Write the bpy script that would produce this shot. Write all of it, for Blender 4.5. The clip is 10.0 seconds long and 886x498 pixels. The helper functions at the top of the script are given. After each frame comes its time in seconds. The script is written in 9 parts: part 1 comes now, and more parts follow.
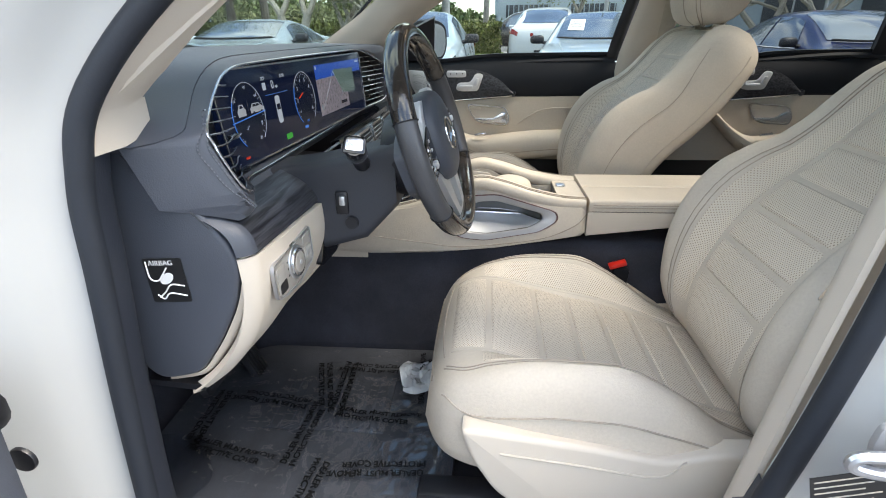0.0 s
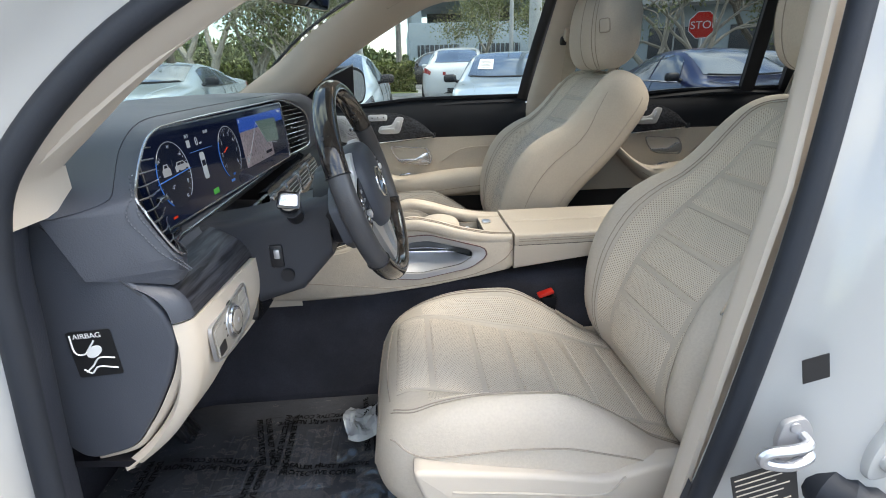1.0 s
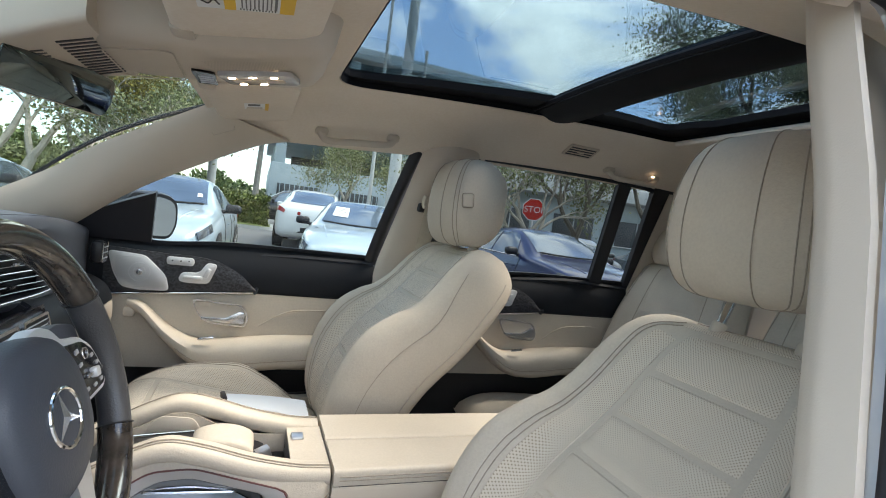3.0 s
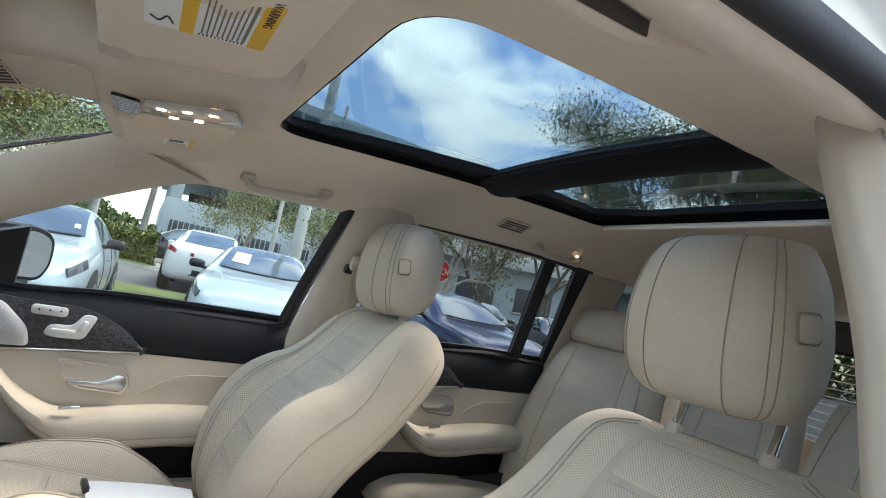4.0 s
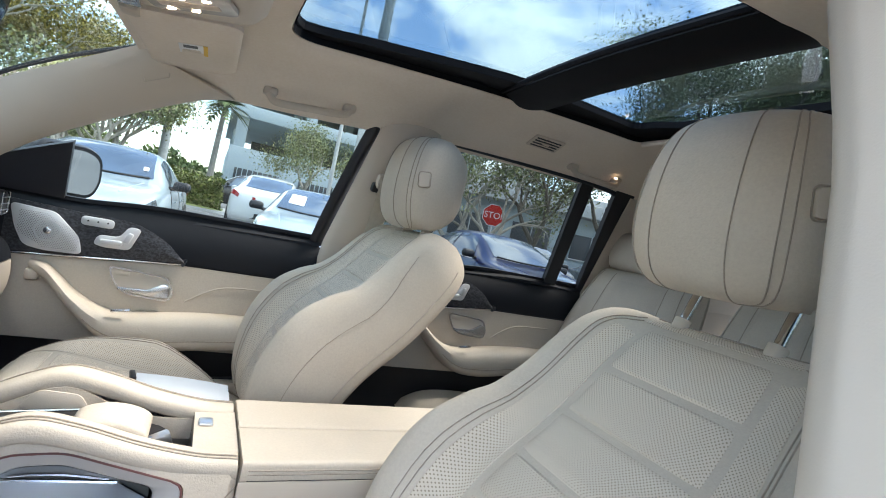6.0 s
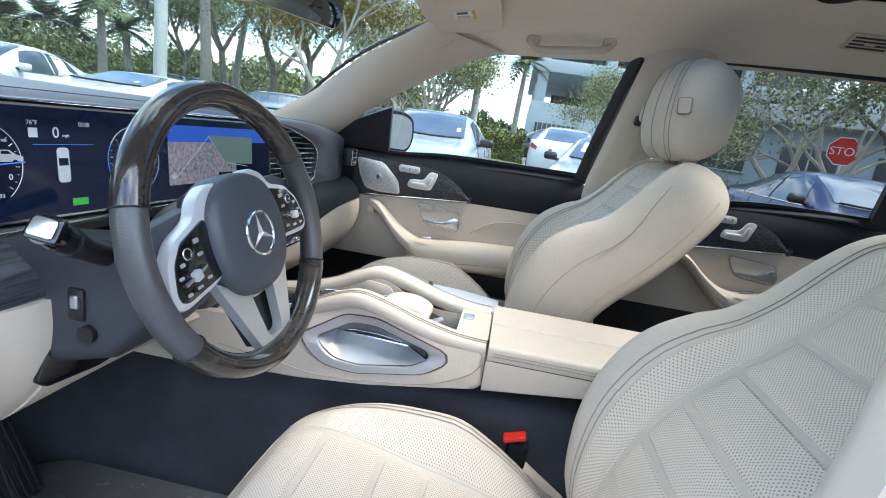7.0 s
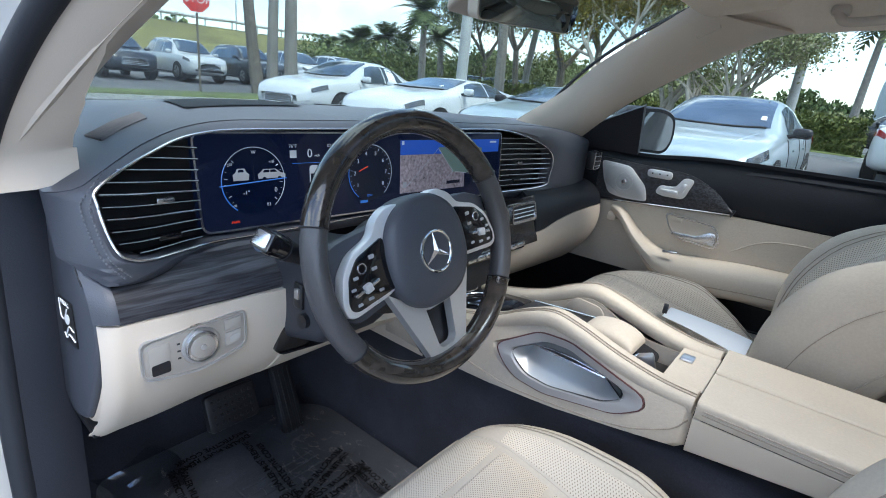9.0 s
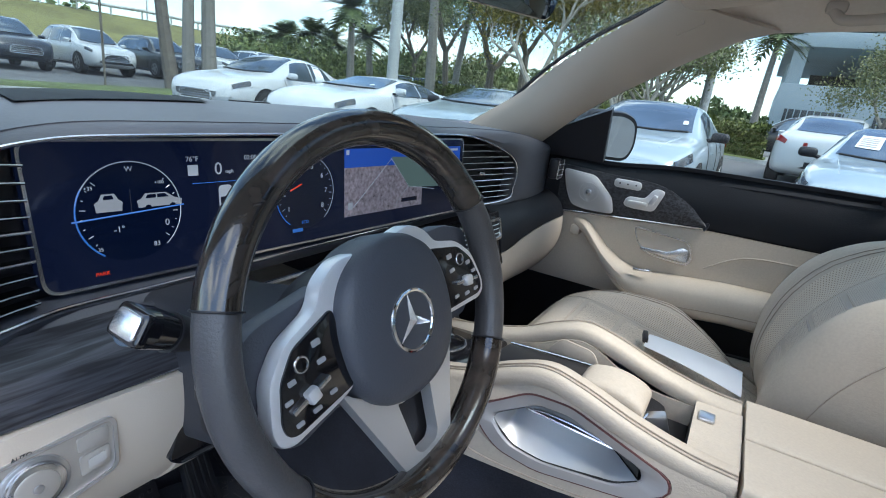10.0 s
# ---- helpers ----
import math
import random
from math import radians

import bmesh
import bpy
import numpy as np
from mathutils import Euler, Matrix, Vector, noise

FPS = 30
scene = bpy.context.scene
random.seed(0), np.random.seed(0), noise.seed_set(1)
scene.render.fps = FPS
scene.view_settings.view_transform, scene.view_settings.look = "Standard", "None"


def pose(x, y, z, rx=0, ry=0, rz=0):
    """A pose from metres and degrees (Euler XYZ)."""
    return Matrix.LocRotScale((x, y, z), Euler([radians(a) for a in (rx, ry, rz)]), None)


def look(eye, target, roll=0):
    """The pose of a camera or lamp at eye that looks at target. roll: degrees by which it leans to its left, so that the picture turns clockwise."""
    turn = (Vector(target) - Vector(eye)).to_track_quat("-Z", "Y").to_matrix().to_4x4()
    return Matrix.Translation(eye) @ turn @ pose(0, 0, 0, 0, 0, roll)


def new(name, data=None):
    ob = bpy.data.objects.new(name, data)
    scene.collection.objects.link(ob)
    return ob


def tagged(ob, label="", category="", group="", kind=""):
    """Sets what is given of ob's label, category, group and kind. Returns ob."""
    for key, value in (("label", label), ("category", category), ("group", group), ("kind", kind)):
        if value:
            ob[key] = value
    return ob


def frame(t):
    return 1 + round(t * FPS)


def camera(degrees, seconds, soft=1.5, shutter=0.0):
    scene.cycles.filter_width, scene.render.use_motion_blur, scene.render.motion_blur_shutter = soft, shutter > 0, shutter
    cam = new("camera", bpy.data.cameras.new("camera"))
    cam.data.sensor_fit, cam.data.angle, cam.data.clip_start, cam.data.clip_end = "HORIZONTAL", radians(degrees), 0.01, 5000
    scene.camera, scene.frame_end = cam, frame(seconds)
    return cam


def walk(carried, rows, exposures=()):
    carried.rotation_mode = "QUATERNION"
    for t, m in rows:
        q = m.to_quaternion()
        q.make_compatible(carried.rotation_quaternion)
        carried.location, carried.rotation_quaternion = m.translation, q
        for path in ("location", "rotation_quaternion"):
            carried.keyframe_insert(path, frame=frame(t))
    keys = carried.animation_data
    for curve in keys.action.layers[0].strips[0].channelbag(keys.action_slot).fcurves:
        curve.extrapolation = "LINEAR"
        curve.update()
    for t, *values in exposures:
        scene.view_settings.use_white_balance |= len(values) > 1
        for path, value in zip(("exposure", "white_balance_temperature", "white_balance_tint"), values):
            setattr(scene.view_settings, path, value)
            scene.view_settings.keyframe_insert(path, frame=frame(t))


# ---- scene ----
cam = camera(82.6, 10.0, 1.0)
METRES = 1.350
BASE = pose(0.0695, -1.2439, 1.3096, -23.153, 0.781, 4.703)
ROWS = [
    (0.0, 0.0, 0.0, 0.0, 0.0, 0.0, -0.0),
    (0.5, -0.006, -0.0182, 0.0083, -4.96, 2.23, 2.81),
    (1.0, -0.0114, -0.0201, 0.0121, -8.04, 3.49, 4.41),
    (1.5, 0.0013, 0.0119, 0.0238, -10.17, 4.56, 4.99),
    (2.0, 0.0371, 0.0758, 0.0589, -12.27, 7.42, 4.32),
    (2.5, 0.0764, 0.1402, 0.0953, -17.75, 12.84, 2.63),
    (3.0, 0.078, 0.2065, 0.1358, -26.1, 18.76, 2.04),
    (4.5, 0.0471, 0.2905, 0.1877, -40.88, 25.8, 2.1),
    (5.0, 0.0522, 0.2952, 0.1906, -42.16, 26.0, 2.5),
    (6.5, 0.1637, 0.2337, 0.0922, -18.58, 14.08, -4.2),
    (7.0, 0.1866, 0.1842, 0.0785, -0.26, 10.4, -9.74),
    (7.5, 0.2171, 0.1385, 0.0699, 15.97, 6.46, -15.76),
    (8.0, 0.2466, 0.1659, 0.0911, 24.37, 4.35, -18.88),
    (8.5, 0.2694, 0.1834, 0.1149, 29.95, 2.22, -19.57),
    (9.0, 0.2603, 0.2213, 0.1356, 30.16, 1.82, -18.62),
    (9.5, 0.2454, 0.2659, 0.1388, 24.47, 3.52, -17.3),
    (10.0, 0.1441, 0.3343, 0.1725, 22.19, 4.29, -17.05),
]
walk(cam, [(t, BASE @ pose(METRES * x, METRES * y, METRES * z, 90 + pitch, roll, yaw)) for t, x, y, z, yaw, pitch, roll in ROWS],
     exposures=[(0.0, 2.42, 7200, 8), (0.5, 2.26, 7200, 8), (1.5, 2.30, 7220, 8), (2.5, 2.43, 7220, 8), (4.5, 2.64, 7200, 8), (5.0, 2.64, 7150, 8), (6.5, 2.84, 6650, 8), (7.0, 2.80, 6450, 8), (7.5, 2.44, 6300, 8), (8.0, 2.34, 6280, 8), (9.0, 2.27, 6300, 8), (10.0, 2.20, 6280, 8)])

# ---- world and sun ----
SUN_EL, SUN_AZ = 60.0, 98.0   # degrees; azimuth from +y towards +x
world = bpy.data.worlds.new("sky_world")
scene.world = world
world.use_nodes = True
wt = world.node_tree
wt.nodes.clear()
sky = wt.nodes.new("ShaderNodeTexSky")
sky.sky_type = "NISHITA"
sky.sun_disc = False
sky.sun_elevation = radians(SUN_EL)
sky.sun_rotation = radians(SUN_AZ)
sky.dust_density, sky.ozone_density = 0.8, 2.4
wco = wt.nodes.new("ShaderNodeTexCoord")
wmap = wt.nodes.new("ShaderNodeMapping")
wmap.inputs["Scale"].default_value = (2.6, 2.6, 4.6)
wmap.inputs["Location"].default_value = (0.35, 1.1, 0.2)
wno = wt.nodes.new("ShaderNodeTexNoise")
wno.inputs["Scale"].default_value, wno.inputs["Detail"].default_value = 0.95, 10.0
wno.inputs["Roughness"].default_value, wno.inputs["Distortion"].default_value = 0.56, 0.35
wra = wt.nodes.new("ShaderNodeValToRGB")
wra.color_ramp.elements[0].position, wra.color_ramp.elements[1].position = 0.485, 0.595
wmix = wt.nodes.new("ShaderNodeMix")
wmix.data_type = "RGBA"
wno2 = wt.nodes.new("ShaderNodeTexNoise")
wno2.inputs["Scale"].default_value, wno2.inputs["Detail"].default_value = 2.6, 6.0
wra2 = wt.nodes.new("ShaderNodeValToRGB")
wra2.color_ramp.elements[0].position, wra2.color_ramp.elements[1].position = 0.32, 0.66
wra2.color_ramp.elements[0].color, wra2.color_ramp.elements[1].color = (6.4, 6.8, 7.2, 1), (9.6, 9.9, 10.0, 1)
wt.links.new(wmap.outputs["Vector"], wno2.inputs["Vector"])
wt.links.new(wno2.outputs["Fac"], wra2.inputs["Fac"])
# an overcast sky is brightest overhead and falls off towards the horizon
wsep = wt.nodes.new("ShaderNodeSeparateXYZ")
wgr = wt.nodes.new("ShaderNodeMapRange")
wgr.inputs[1].default_value, wgr.inputs[2].default_value = 0.0, 0.85
wgr.inputs[3].default_value, wgr.inputs[4].default_value = 0.56, 0.94
wmul = wt.nodes.new("ShaderNodeVectorMath")
wmul.operation = "SCALE"
wt.links.new(wco.outputs["Generated"], wsep.inputs[0])
wt.links.new(wsep.outputs["Z"], wgr.inputs[0])
wt.links.new(wra2.outputs["Color"], wmul.inputs[0])
wt.links.new(wgr.outputs[0], wmul.inputs["Scale"])
wt.links.new(wmul.outputs[0], wmix.inputs[7])
wbg = wt.nodes.new("ShaderNodeBackground")
wbg.inputs["Strength"].default_value = 0.14
wout = wt.nodes.new("ShaderNodeOutputWorld")
wt.links.new(wco.outputs["Generated"], wmap.inputs["Vector"])
wt.links.new(wmap.outputs["Vector"], wno.inputs["Vector"])
wt.links.new(wno.outputs["Fac"], wra.inputs["Fac"])
wt.links.new(wra.outputs["Color"], wmix.inputs[0])
wt.links.new(sky.outputs["Color"], wmix.inputs[6])
wt.links.new(wmix.outputs[2], wbg.inputs["Color"])
wt.links.new(wbg.outputs["Background"], wout.inputs["Surface"])

sun_data = bpy.data.lights.new("sun", "SUN")
sun_data.energy, sun_data.angle, sun_data.color = 1.15, radians(25), (1.0, 0.96, 0.9)
sun = new("sun", sun_data)
a, e = radians(SUN_AZ), radians(SUN_EL)
sun.matrix_world = look((20 * math.sin(a) * math.cos(e), 20 * math.cos(a) * math.cos(e), 20 * math.sin(e)), (0, 0, 0))

# ---- materials ----
def material(name, color, rough=0.5, metal=0.0, var=0.12, scale=14.0, fine=0.0, bump=0.0, bump_scale=300.0, spec=0.5, coat=0.0, wear=0.0):
    """A surface with a slow change of tone, a finer mottle, and relief; all at real size in object space."""
    m = bpy.data.materials.new(name)
    m.use_nodes = True
    nt = m.node_tree
    b = nt.nodes["Principled BSDF"]
    b.inputs["Roughness"].default_value, b.inputs["Metallic"].default_value = rough, metal
    b.inputs["Specular IOR Level"].default_value = spec
    b.inputs["Coat Weight"].default_value = coat
    b.inputs["Coat Roughness"].default_value = 0.06
    co = nt.nodes.new("ShaderNodeTexCoord")
    no = nt.nodes.new("ShaderNodeTexNoise")
    no.inputs["Scale"].default_value, no.inputs["Detail"].default_value = scale, 5.0
    nt.links.new(co.outputs["Object"], no.inputs["Vector"])
    ra = nt.nodes.new("ShaderNodeValToRGB")
    ra.color_ramp.elements[0].position, ra.color_ramp.elements[1].position = 0.3, 0.72
    ra.color_ramp.elements[0].color = (*[c * (1 - var) for c in color], 1)
    ra.color_ramp.elements[1].color = (*[min(1, c * (1 + var)) for c in color], 1)
    nt.links.new(no.outputs["Fac"], ra.inputs["Fac"])
    out = ra.outputs["Color"]
    if fine:
        nf = nt.nodes.new("ShaderNodeTexNoise")
        nf.inputs["Scale"].default_value, nf.inputs["Detail"].default_value = scale * 28, 3.0
        nt.links.new(co.outputs["Object"], nf.inputs["Vector"])
        mx = nt.nodes.new("ShaderNodeMix")
        mx.data_type, mx.blend_type = "RGBA", "OVERLAY"
        mx.inputs[0].default_value = fine
        nt.links.new(out, mx.inputs[6])
        nt.links.new(nf.outputs["Fac"], mx.inputs[7])
        out = mx.outputs[2]
    nt.links.new(out, b.inputs["Base Color"])
    mr = nt.nodes.new("ShaderNodeMapRange")
    mr.inputs[3].default_value, mr.inputs[4].default_value = max(0, rough - 0.07), min(1, rough + 0.07)
    nt.links.new(no.outputs["Fac"], mr.inputs[0])
    nt.links.new(mr.outputs[0], b.inputs["Roughness"])
    if bump:
        nb = nt.nodes.new("ShaderNodeTexNoise")
        nb.inputs["Scale"].default_value, nb.inputs["Detail"].default_value = bump_scale, 2.0
        nt.links.new(co.outputs["Object"], nb.inputs["Vector"])
        bp = nt.nodes.new("ShaderNodeBump")
        bp.inputs["Strength"].default_value, bp.inputs["Distance"].default_value = bump, 0.001
        nt.links.new(nb.outputs["Fac"], bp.inputs["Height"])
        nt.links.new(bp.outputs["Normal"], b.inputs["Normal"])
    return m


def glow(name, color, strength):
    m = bpy.data.materials.new(name)
    m.use_nodes = True
    b = m.node_tree.nodes["Principled BSDF"]
    b.inputs["Base Color"].default_value = (*[c * 0.3 for c in color], 1)
    b.inputs["Emission Color"].default_value = (*color, 1)
    b.inputs["Emission Strength"].default_value = strength
    b.inputs["Roughness"].default_value = 0.2
    return m


def glass(name, tint, rough=0.0, gloss=0.03):
    """A thin clear pane: tinted see-through with a mirror gloss that grows at grazing angles."""
    m = bpy.data.materials.new(name)
    m.use_nodes = True
    nt = m.node_tree
    nt.nodes.clear()
    tr = nt.nodes.new("ShaderNodeBsdfTransparent")
    tr.inputs["Color"].default_value = (*tint, 1)
    gl = nt.nodes.new("ShaderNodeBsdfGlossy")
    gl.inputs["Roughness"].default_value = rough
    lw = nt.nodes.new("ShaderNodeLayerWeight")
    lw.inputs["Blend"].default_value = 0.5
    pw = nt.nodes.new("ShaderNodeMath")
    pw.operation = "POWER"
    pw.inputs[1].default_value = 5.0
    fr = nt.nodes.new("ShaderNodeMath")
    fr.operation = "MULTIPLY_ADD"
    fr.inputs[1].default_value, fr.inputs[2].default_value = 0.9, gloss
    nt.links.new(lw.outputs["Facing"], pw.inputs[0])
    nt.links.new(pw.outputs[0], fr.inputs[0])
    mx = nt.nodes.new("ShaderNodeMixShader")
    out = nt.nodes.new("ShaderNodeOutputMaterial")
    nt.links.new(fr.outputs[0], mx.inputs[0])
    nt.links.new(tr.outputs[0], mx.inputs[1])
    nt.links.new(gl.outputs[0], mx.inputs[2])
    nt.links.new(mx.outputs[0], out.inputs["Surface"])
    return m


def perforated(name, color, pitch=0.0037):
    """Leather with rows of punched holes laid out in the surface's own metres (its UV map)."""
    m = material(name, color, 0.58, var=0.05, scale=9.0, bump=0.25, bump_scale=420, spec=0.25)
    nt = m.node_tree
    b = nt.nodes["Principled BSDF"]
    uv = nt.nodes.new("ShaderNodeUVMap")
    uv.uv_map = "metres"
    rot = nt.nodes.new("ShaderNodeMapping")
    rot.inputs["Rotation"].default_value = (0, 0, radians(45))
    rot.inputs["Scale"].default_value = (1 / pitch, 1 / pitch, 1)
    fr = nt.nodes.new("ShaderNodeVectorMath")
    fr.operation = "FRACTION"
    sb = nt.nodes.new("ShaderNodeVectorMath")
    sb.operation = "SUBTRACT"
    sb.inputs[1].default_value = (0.5, 0.5, 0)
    ln = nt.nodes.new("ShaderNodeVectorMath")
    ln.operation = "LENGTH"
    mr = nt.nodes.new("ShaderNodeMapRange")
    mr.inputs[1].default_value, mr.inputs[2].default_value = 0.17, 0.27
    mr.inputs[3].default_value, mr.inputs[4].default_value = 0.0, 1.0
    mx = nt.nodes.new("ShaderNodeMix")
    mx.data_type = "RGBA"
    mx.inputs[6].default_value = (color[0] * 0.40, color[1] * 0.37, color[2] * 0.34, 1)
    old = b.inputs["Base Color"].links[0].from_socket
    nt.links.new(uv.outputs[0], rot.inputs["Vector"])
    nt.links.new(rot.outputs[0], fr.inputs[0])
    nt.links.new(fr.outputs[0], sb.inputs[0])
    nt.links.new(sb.outputs[0], ln.inputs[0])
    nt.links.new(ln.outputs["Value"], mr.inputs[0])
    nt.links.new(mr.outputs[0], mx.inputs[0])
    nt.links.new(old, mx.inputs[7])
    nt.links.new(mx.outputs[2], b.inputs["Base Color"])
    return m


def woodgrain(name, dark, light, rough=0.35, axis=(1.5, 30, 60), coat=0.25):
    m = material(name, dark, rough, var=0.1, coat=coat)
    nt = m.node_tree
    b = nt.nodes["Principled BSDF"]
    co = nt.nodes.new("ShaderNodeTexCoord")
    mp = nt.nodes.new("ShaderNodeMapping")
    mp.inputs["Scale"].default_value = axis
    no = nt.nodes.new("ShaderNodeTexNoise")
    no.inputs["Scale"].default_value, no.inputs["Detail"].default_value, no.inputs["Distortion"].default_value = 4.0, 6.0, 0.6
    ra = nt.nodes.new("ShaderNodeValToRGB")
    ra.color_ramp.elements[0].position, ra.color_ramp.elements[1].position = 0.38, 0.68
    ra.color_ramp.elements[0].color, ra.color_ramp.elements[1].color = (*dark, 1), (*light, 1)
    bp = nt.nodes.new("ShaderNodeBump")
    bp.inputs["Strength"].default_value, bp.inputs["Distance"].default_value = 0.35, 0.0006
    nt.links.new(co.outputs["Object"], mp.inputs["Vector"])
    nt.links.new(mp.outputs[0], no.inputs["Vector"])
    nt.links.new(no.outputs["Fac"], ra.inputs["Fac"])
    nt.links.new(ra.outputs["Color"], b.inputs["Base Color"])
    nt.links.new(no.outputs["Fac"], bp.inputs["Height"])
    nt.links.new(bp.outputs["Normal"], b.inputs["Normal"])
    return m


def creased(m, scale=26.0, depth=0.0022, strength=0.35):
    """Soft, broad wrinkles under the grain."""
    nt = m.node_tree
    b = nt.nodes["Principled BSDF"]
    grain = b.inputs["Normal"].links[0].from_node
    co = nt.nodes.new("ShaderNodeTexCoord")
    mp = nt.nodes.new("ShaderNodeMapping")
    mp.inputs["Scale"].default_value = (1.0, 0.45, 1.3)
    no = nt.nodes.new("ShaderNodeTexNoise")
    no.inputs["Scale"].default_value, no.inputs["Detail"].default_value, no.inputs["Distortion"].default_value = scale, 4.0, 0.8
    bp = nt.nodes.new("ShaderNodeBump")
    bp.inputs["Strength"].default_value, bp.inputs["Distance"].default_value = strength, depth
    nt.links.new(co.outputs["Object"], mp.inputs["Vector"])
    nt.links.new(mp.outputs[0], no.inputs["Vector"])
    nt.links.new(no.outputs["Fac"], bp.inputs["Height"])
    nt.links.new(bp.outputs["Normal"], grain.inputs["Normal"])
    return m


BEIGE = (0.510, 0.444, 0.369)
M_LEATHER = material("beige_leather", BEIGE, 0.52, var=0.06, scale=8, fine=0.10, bump=0.4, bump_scale=380, spec=0.35)
creased(M_LEATHER)
M_PERF = creased(perforated("perforated_beige_leather", (0.620, 0.538, 0.446)), 22.0, 0.002, 0.3)
M_BEIGE = material("beige_plastic", (0.530, 0.461, 0.386), 0.55, var=0.04, scale=6, bump=0.15, bump_scale=600)
M_LINER = material("headliner_fabric", (0.70, 0.615, 0.525), 0.9, var=0.05, scale=5, fine=0.12, bump=0.3, bump_scale=900)
M_THREAD = material("seam_thread", (0.33, 0.28, 0.23), 0.8, var=0.15, scale=200)
M_PIPING = material("seam_fold", (0.47, 0.41, 0.34), 0.6, var=0.08, scale=40)
M_DASH = material("dark_grey_soft_plastic", (0.054, 0.059, 0.074), 0.46, var=0.08, scale=7, bump=0.3, bump_scale=500)
M_DASHTHREAD = material("grey_thread", (0.10, 0.105, 0.12), 0.8)
M_BLACK = material("black_plastic", (0.010, 0.010, 0.013), 0.42, var=0.1, scale=9, bump=0.2, bump_scale=500)
M_GLOSSBLACK = material("gloss_black", (0.006, 0.006, 0.008), 0.12, var=0.05, coat=0.4)
M_DOORBLACK = material("black_door_leather", (0.011, 0.013, 0.018), 0.55, var=0.1, scale=7, bump=0.3, bump_scale=450, spec=0.3)
M_SHROUD = material("black_grey_shroud", (0.030, 0.032, 0.040), 0.5, var=0.08, scale=7, bump=0.25, bump_scale=500)
M_CARPET = material("black_carpet", (0.022, 0.023, 0.033), 0.95, var=0.35, scale=12, fine=0.5, bump=0.9, bump_scale=800)
M_RUBBER = material("black_rubber", (0.011, 0.014, 0.021), 0.66, var=0.15, scale=20, bump=0.2, bump_scale=300)
M_CHROME = material("satin_chrome", (0.66, 0.66, 0.68), 0.24, metal=1.0, var=0.03)
M_POLISHED = material("polished_chrome", (0.8, 0.8, 0.8), 0.08, metal=1.0, var=0.02)
M_ALU = material("brushed_aluminium", (0.62, 0.63, 0.66), 0.36, metal=1.0, var=0.06, scale=30)
M_PLATE = material("grey_satin_switch_plate", (0.40, 0.375, 0.345), 0.42, metal=0.4, var=0.05)
M_LOWTRIM = material("charcoal_doorway_trim", (0.026, 0.030, 0.042), 0.5, var=0.1, scale=9, bump=0.3, bump_scale=500)
M_SILVER = material("silver_paint", (0.70, 0.70, 0.71), 0.35, metal=0.5, var=0.04)
M_WHITEPAINT = material("white_car_paint", (0.425, 0.42, 0.405), 0.25, var=0.02, scale=3, coat=0.6)
M_WHEELLEATHER = material("black_wheel_leather", (0.056, 0.055, 0.059), 0.36, var=0.12, scale=16, bump=0.4, bump_scale=420)
M_ESPRESSO = woodgrain("black_brown_wheel_wood", (0.018, 0.015, 0.013), (0.050, 0.041, 0.036), 0.15, (9, 9, 12), 0.5)
M_WOOD = woodgrain("open_pore_black_wood", (0.008, 0.008, 0.011), (0.062, 0.064, 0.076), 0.45, (40, 3, 55), 0.06)
M_SCREEN = material("screen_glass", (0.003, 0.004, 0.009), 0.06, var=0.05, spec=0.3)
# the lit backlight of the display shows as a deep blue
M_SCREEN.node_tree.nodes["Principled BSDF"].inputs["Emission Color"].default_value = (0.12, 0.26, 1.0, 1)
M_SCREEN.node_tree.nodes["Principled BSDF"].inputs["Emission Strength"].default_value = 0.0036
M_KEYMARK = material("grey_key_print", (0.30, 0.30, 0.31), 0.45, var=0.05)
M_RED = material("red_plastic", (0.55, 0.02, 0.012), 0.35, var=0.05)
M_PAPER = material("white_paper", (0.8, 0.82, 0.86), 0.7, var=0.02)
M_BELT = material("beige_belt_webbing", (0.47, 0.41, 0.33), 0.75, var=0.06, scale=60, bump=0.4, bump_scale=900)
M_GLASS = glass("clear_side_glass", (0.50, 0.555, 0.55))
M_SCREENGLASS = glass("clear_windscreen_glass", (0.66, 0.71, 0.70))
M_GLASSDARK = glass("dark_privacy_glass", (0.31, 0.34, 0.35))
M_ROOFGLASS = glass("tinted_roof_glass", (0.37, 0.44, 0.48))
M_ROOFBLACK = material("matt_black_roof_trim", (0.005, 0.0055, 0.008), 0.6, var=0.1, spec=0.15)
M_DIMMIRROR = material("dimmed_mirror_glass", (0.22, 0.25, 0.25), 0.01, metal=1.0, var=0.0)
M_MIRROR = material("mirror_glass", (0.62, 0.66, 0.67), 0.01, metal=1.0, var=0.0)
M_LABELBLACK = material("black_sticker", (0.012, 0.012, 0.013), 0.4, var=0.03)
M_LABELWHITE = material("white_print", (0.75, 0.75, 0.75), 0.5, var=0.02)
M_TRAYRIM = material("matt_tray_frame", (0.36, 0.355, 0.36), 0.45, metal=0.5, var=0.04, scale=20)
M_YELLOW = material("yellow_print", (0.75, 0.45, 0.02), 0.5, var=0.03)
M_INK = material("black_ink", (0.004, 0.004, 0.004), 0.7, var=0.05, spec=0.1)

# ---- building helpers ----
PLACE = {}


def thing(name, at, label, category, group="", kind=""):
    ob = new(name)
    ob.empty_display_size = 0.05
    ob.location = at
    PLACE[ob.name] = Matrix.Translation(at)
    return tagged(ob, label, category, group, kind)


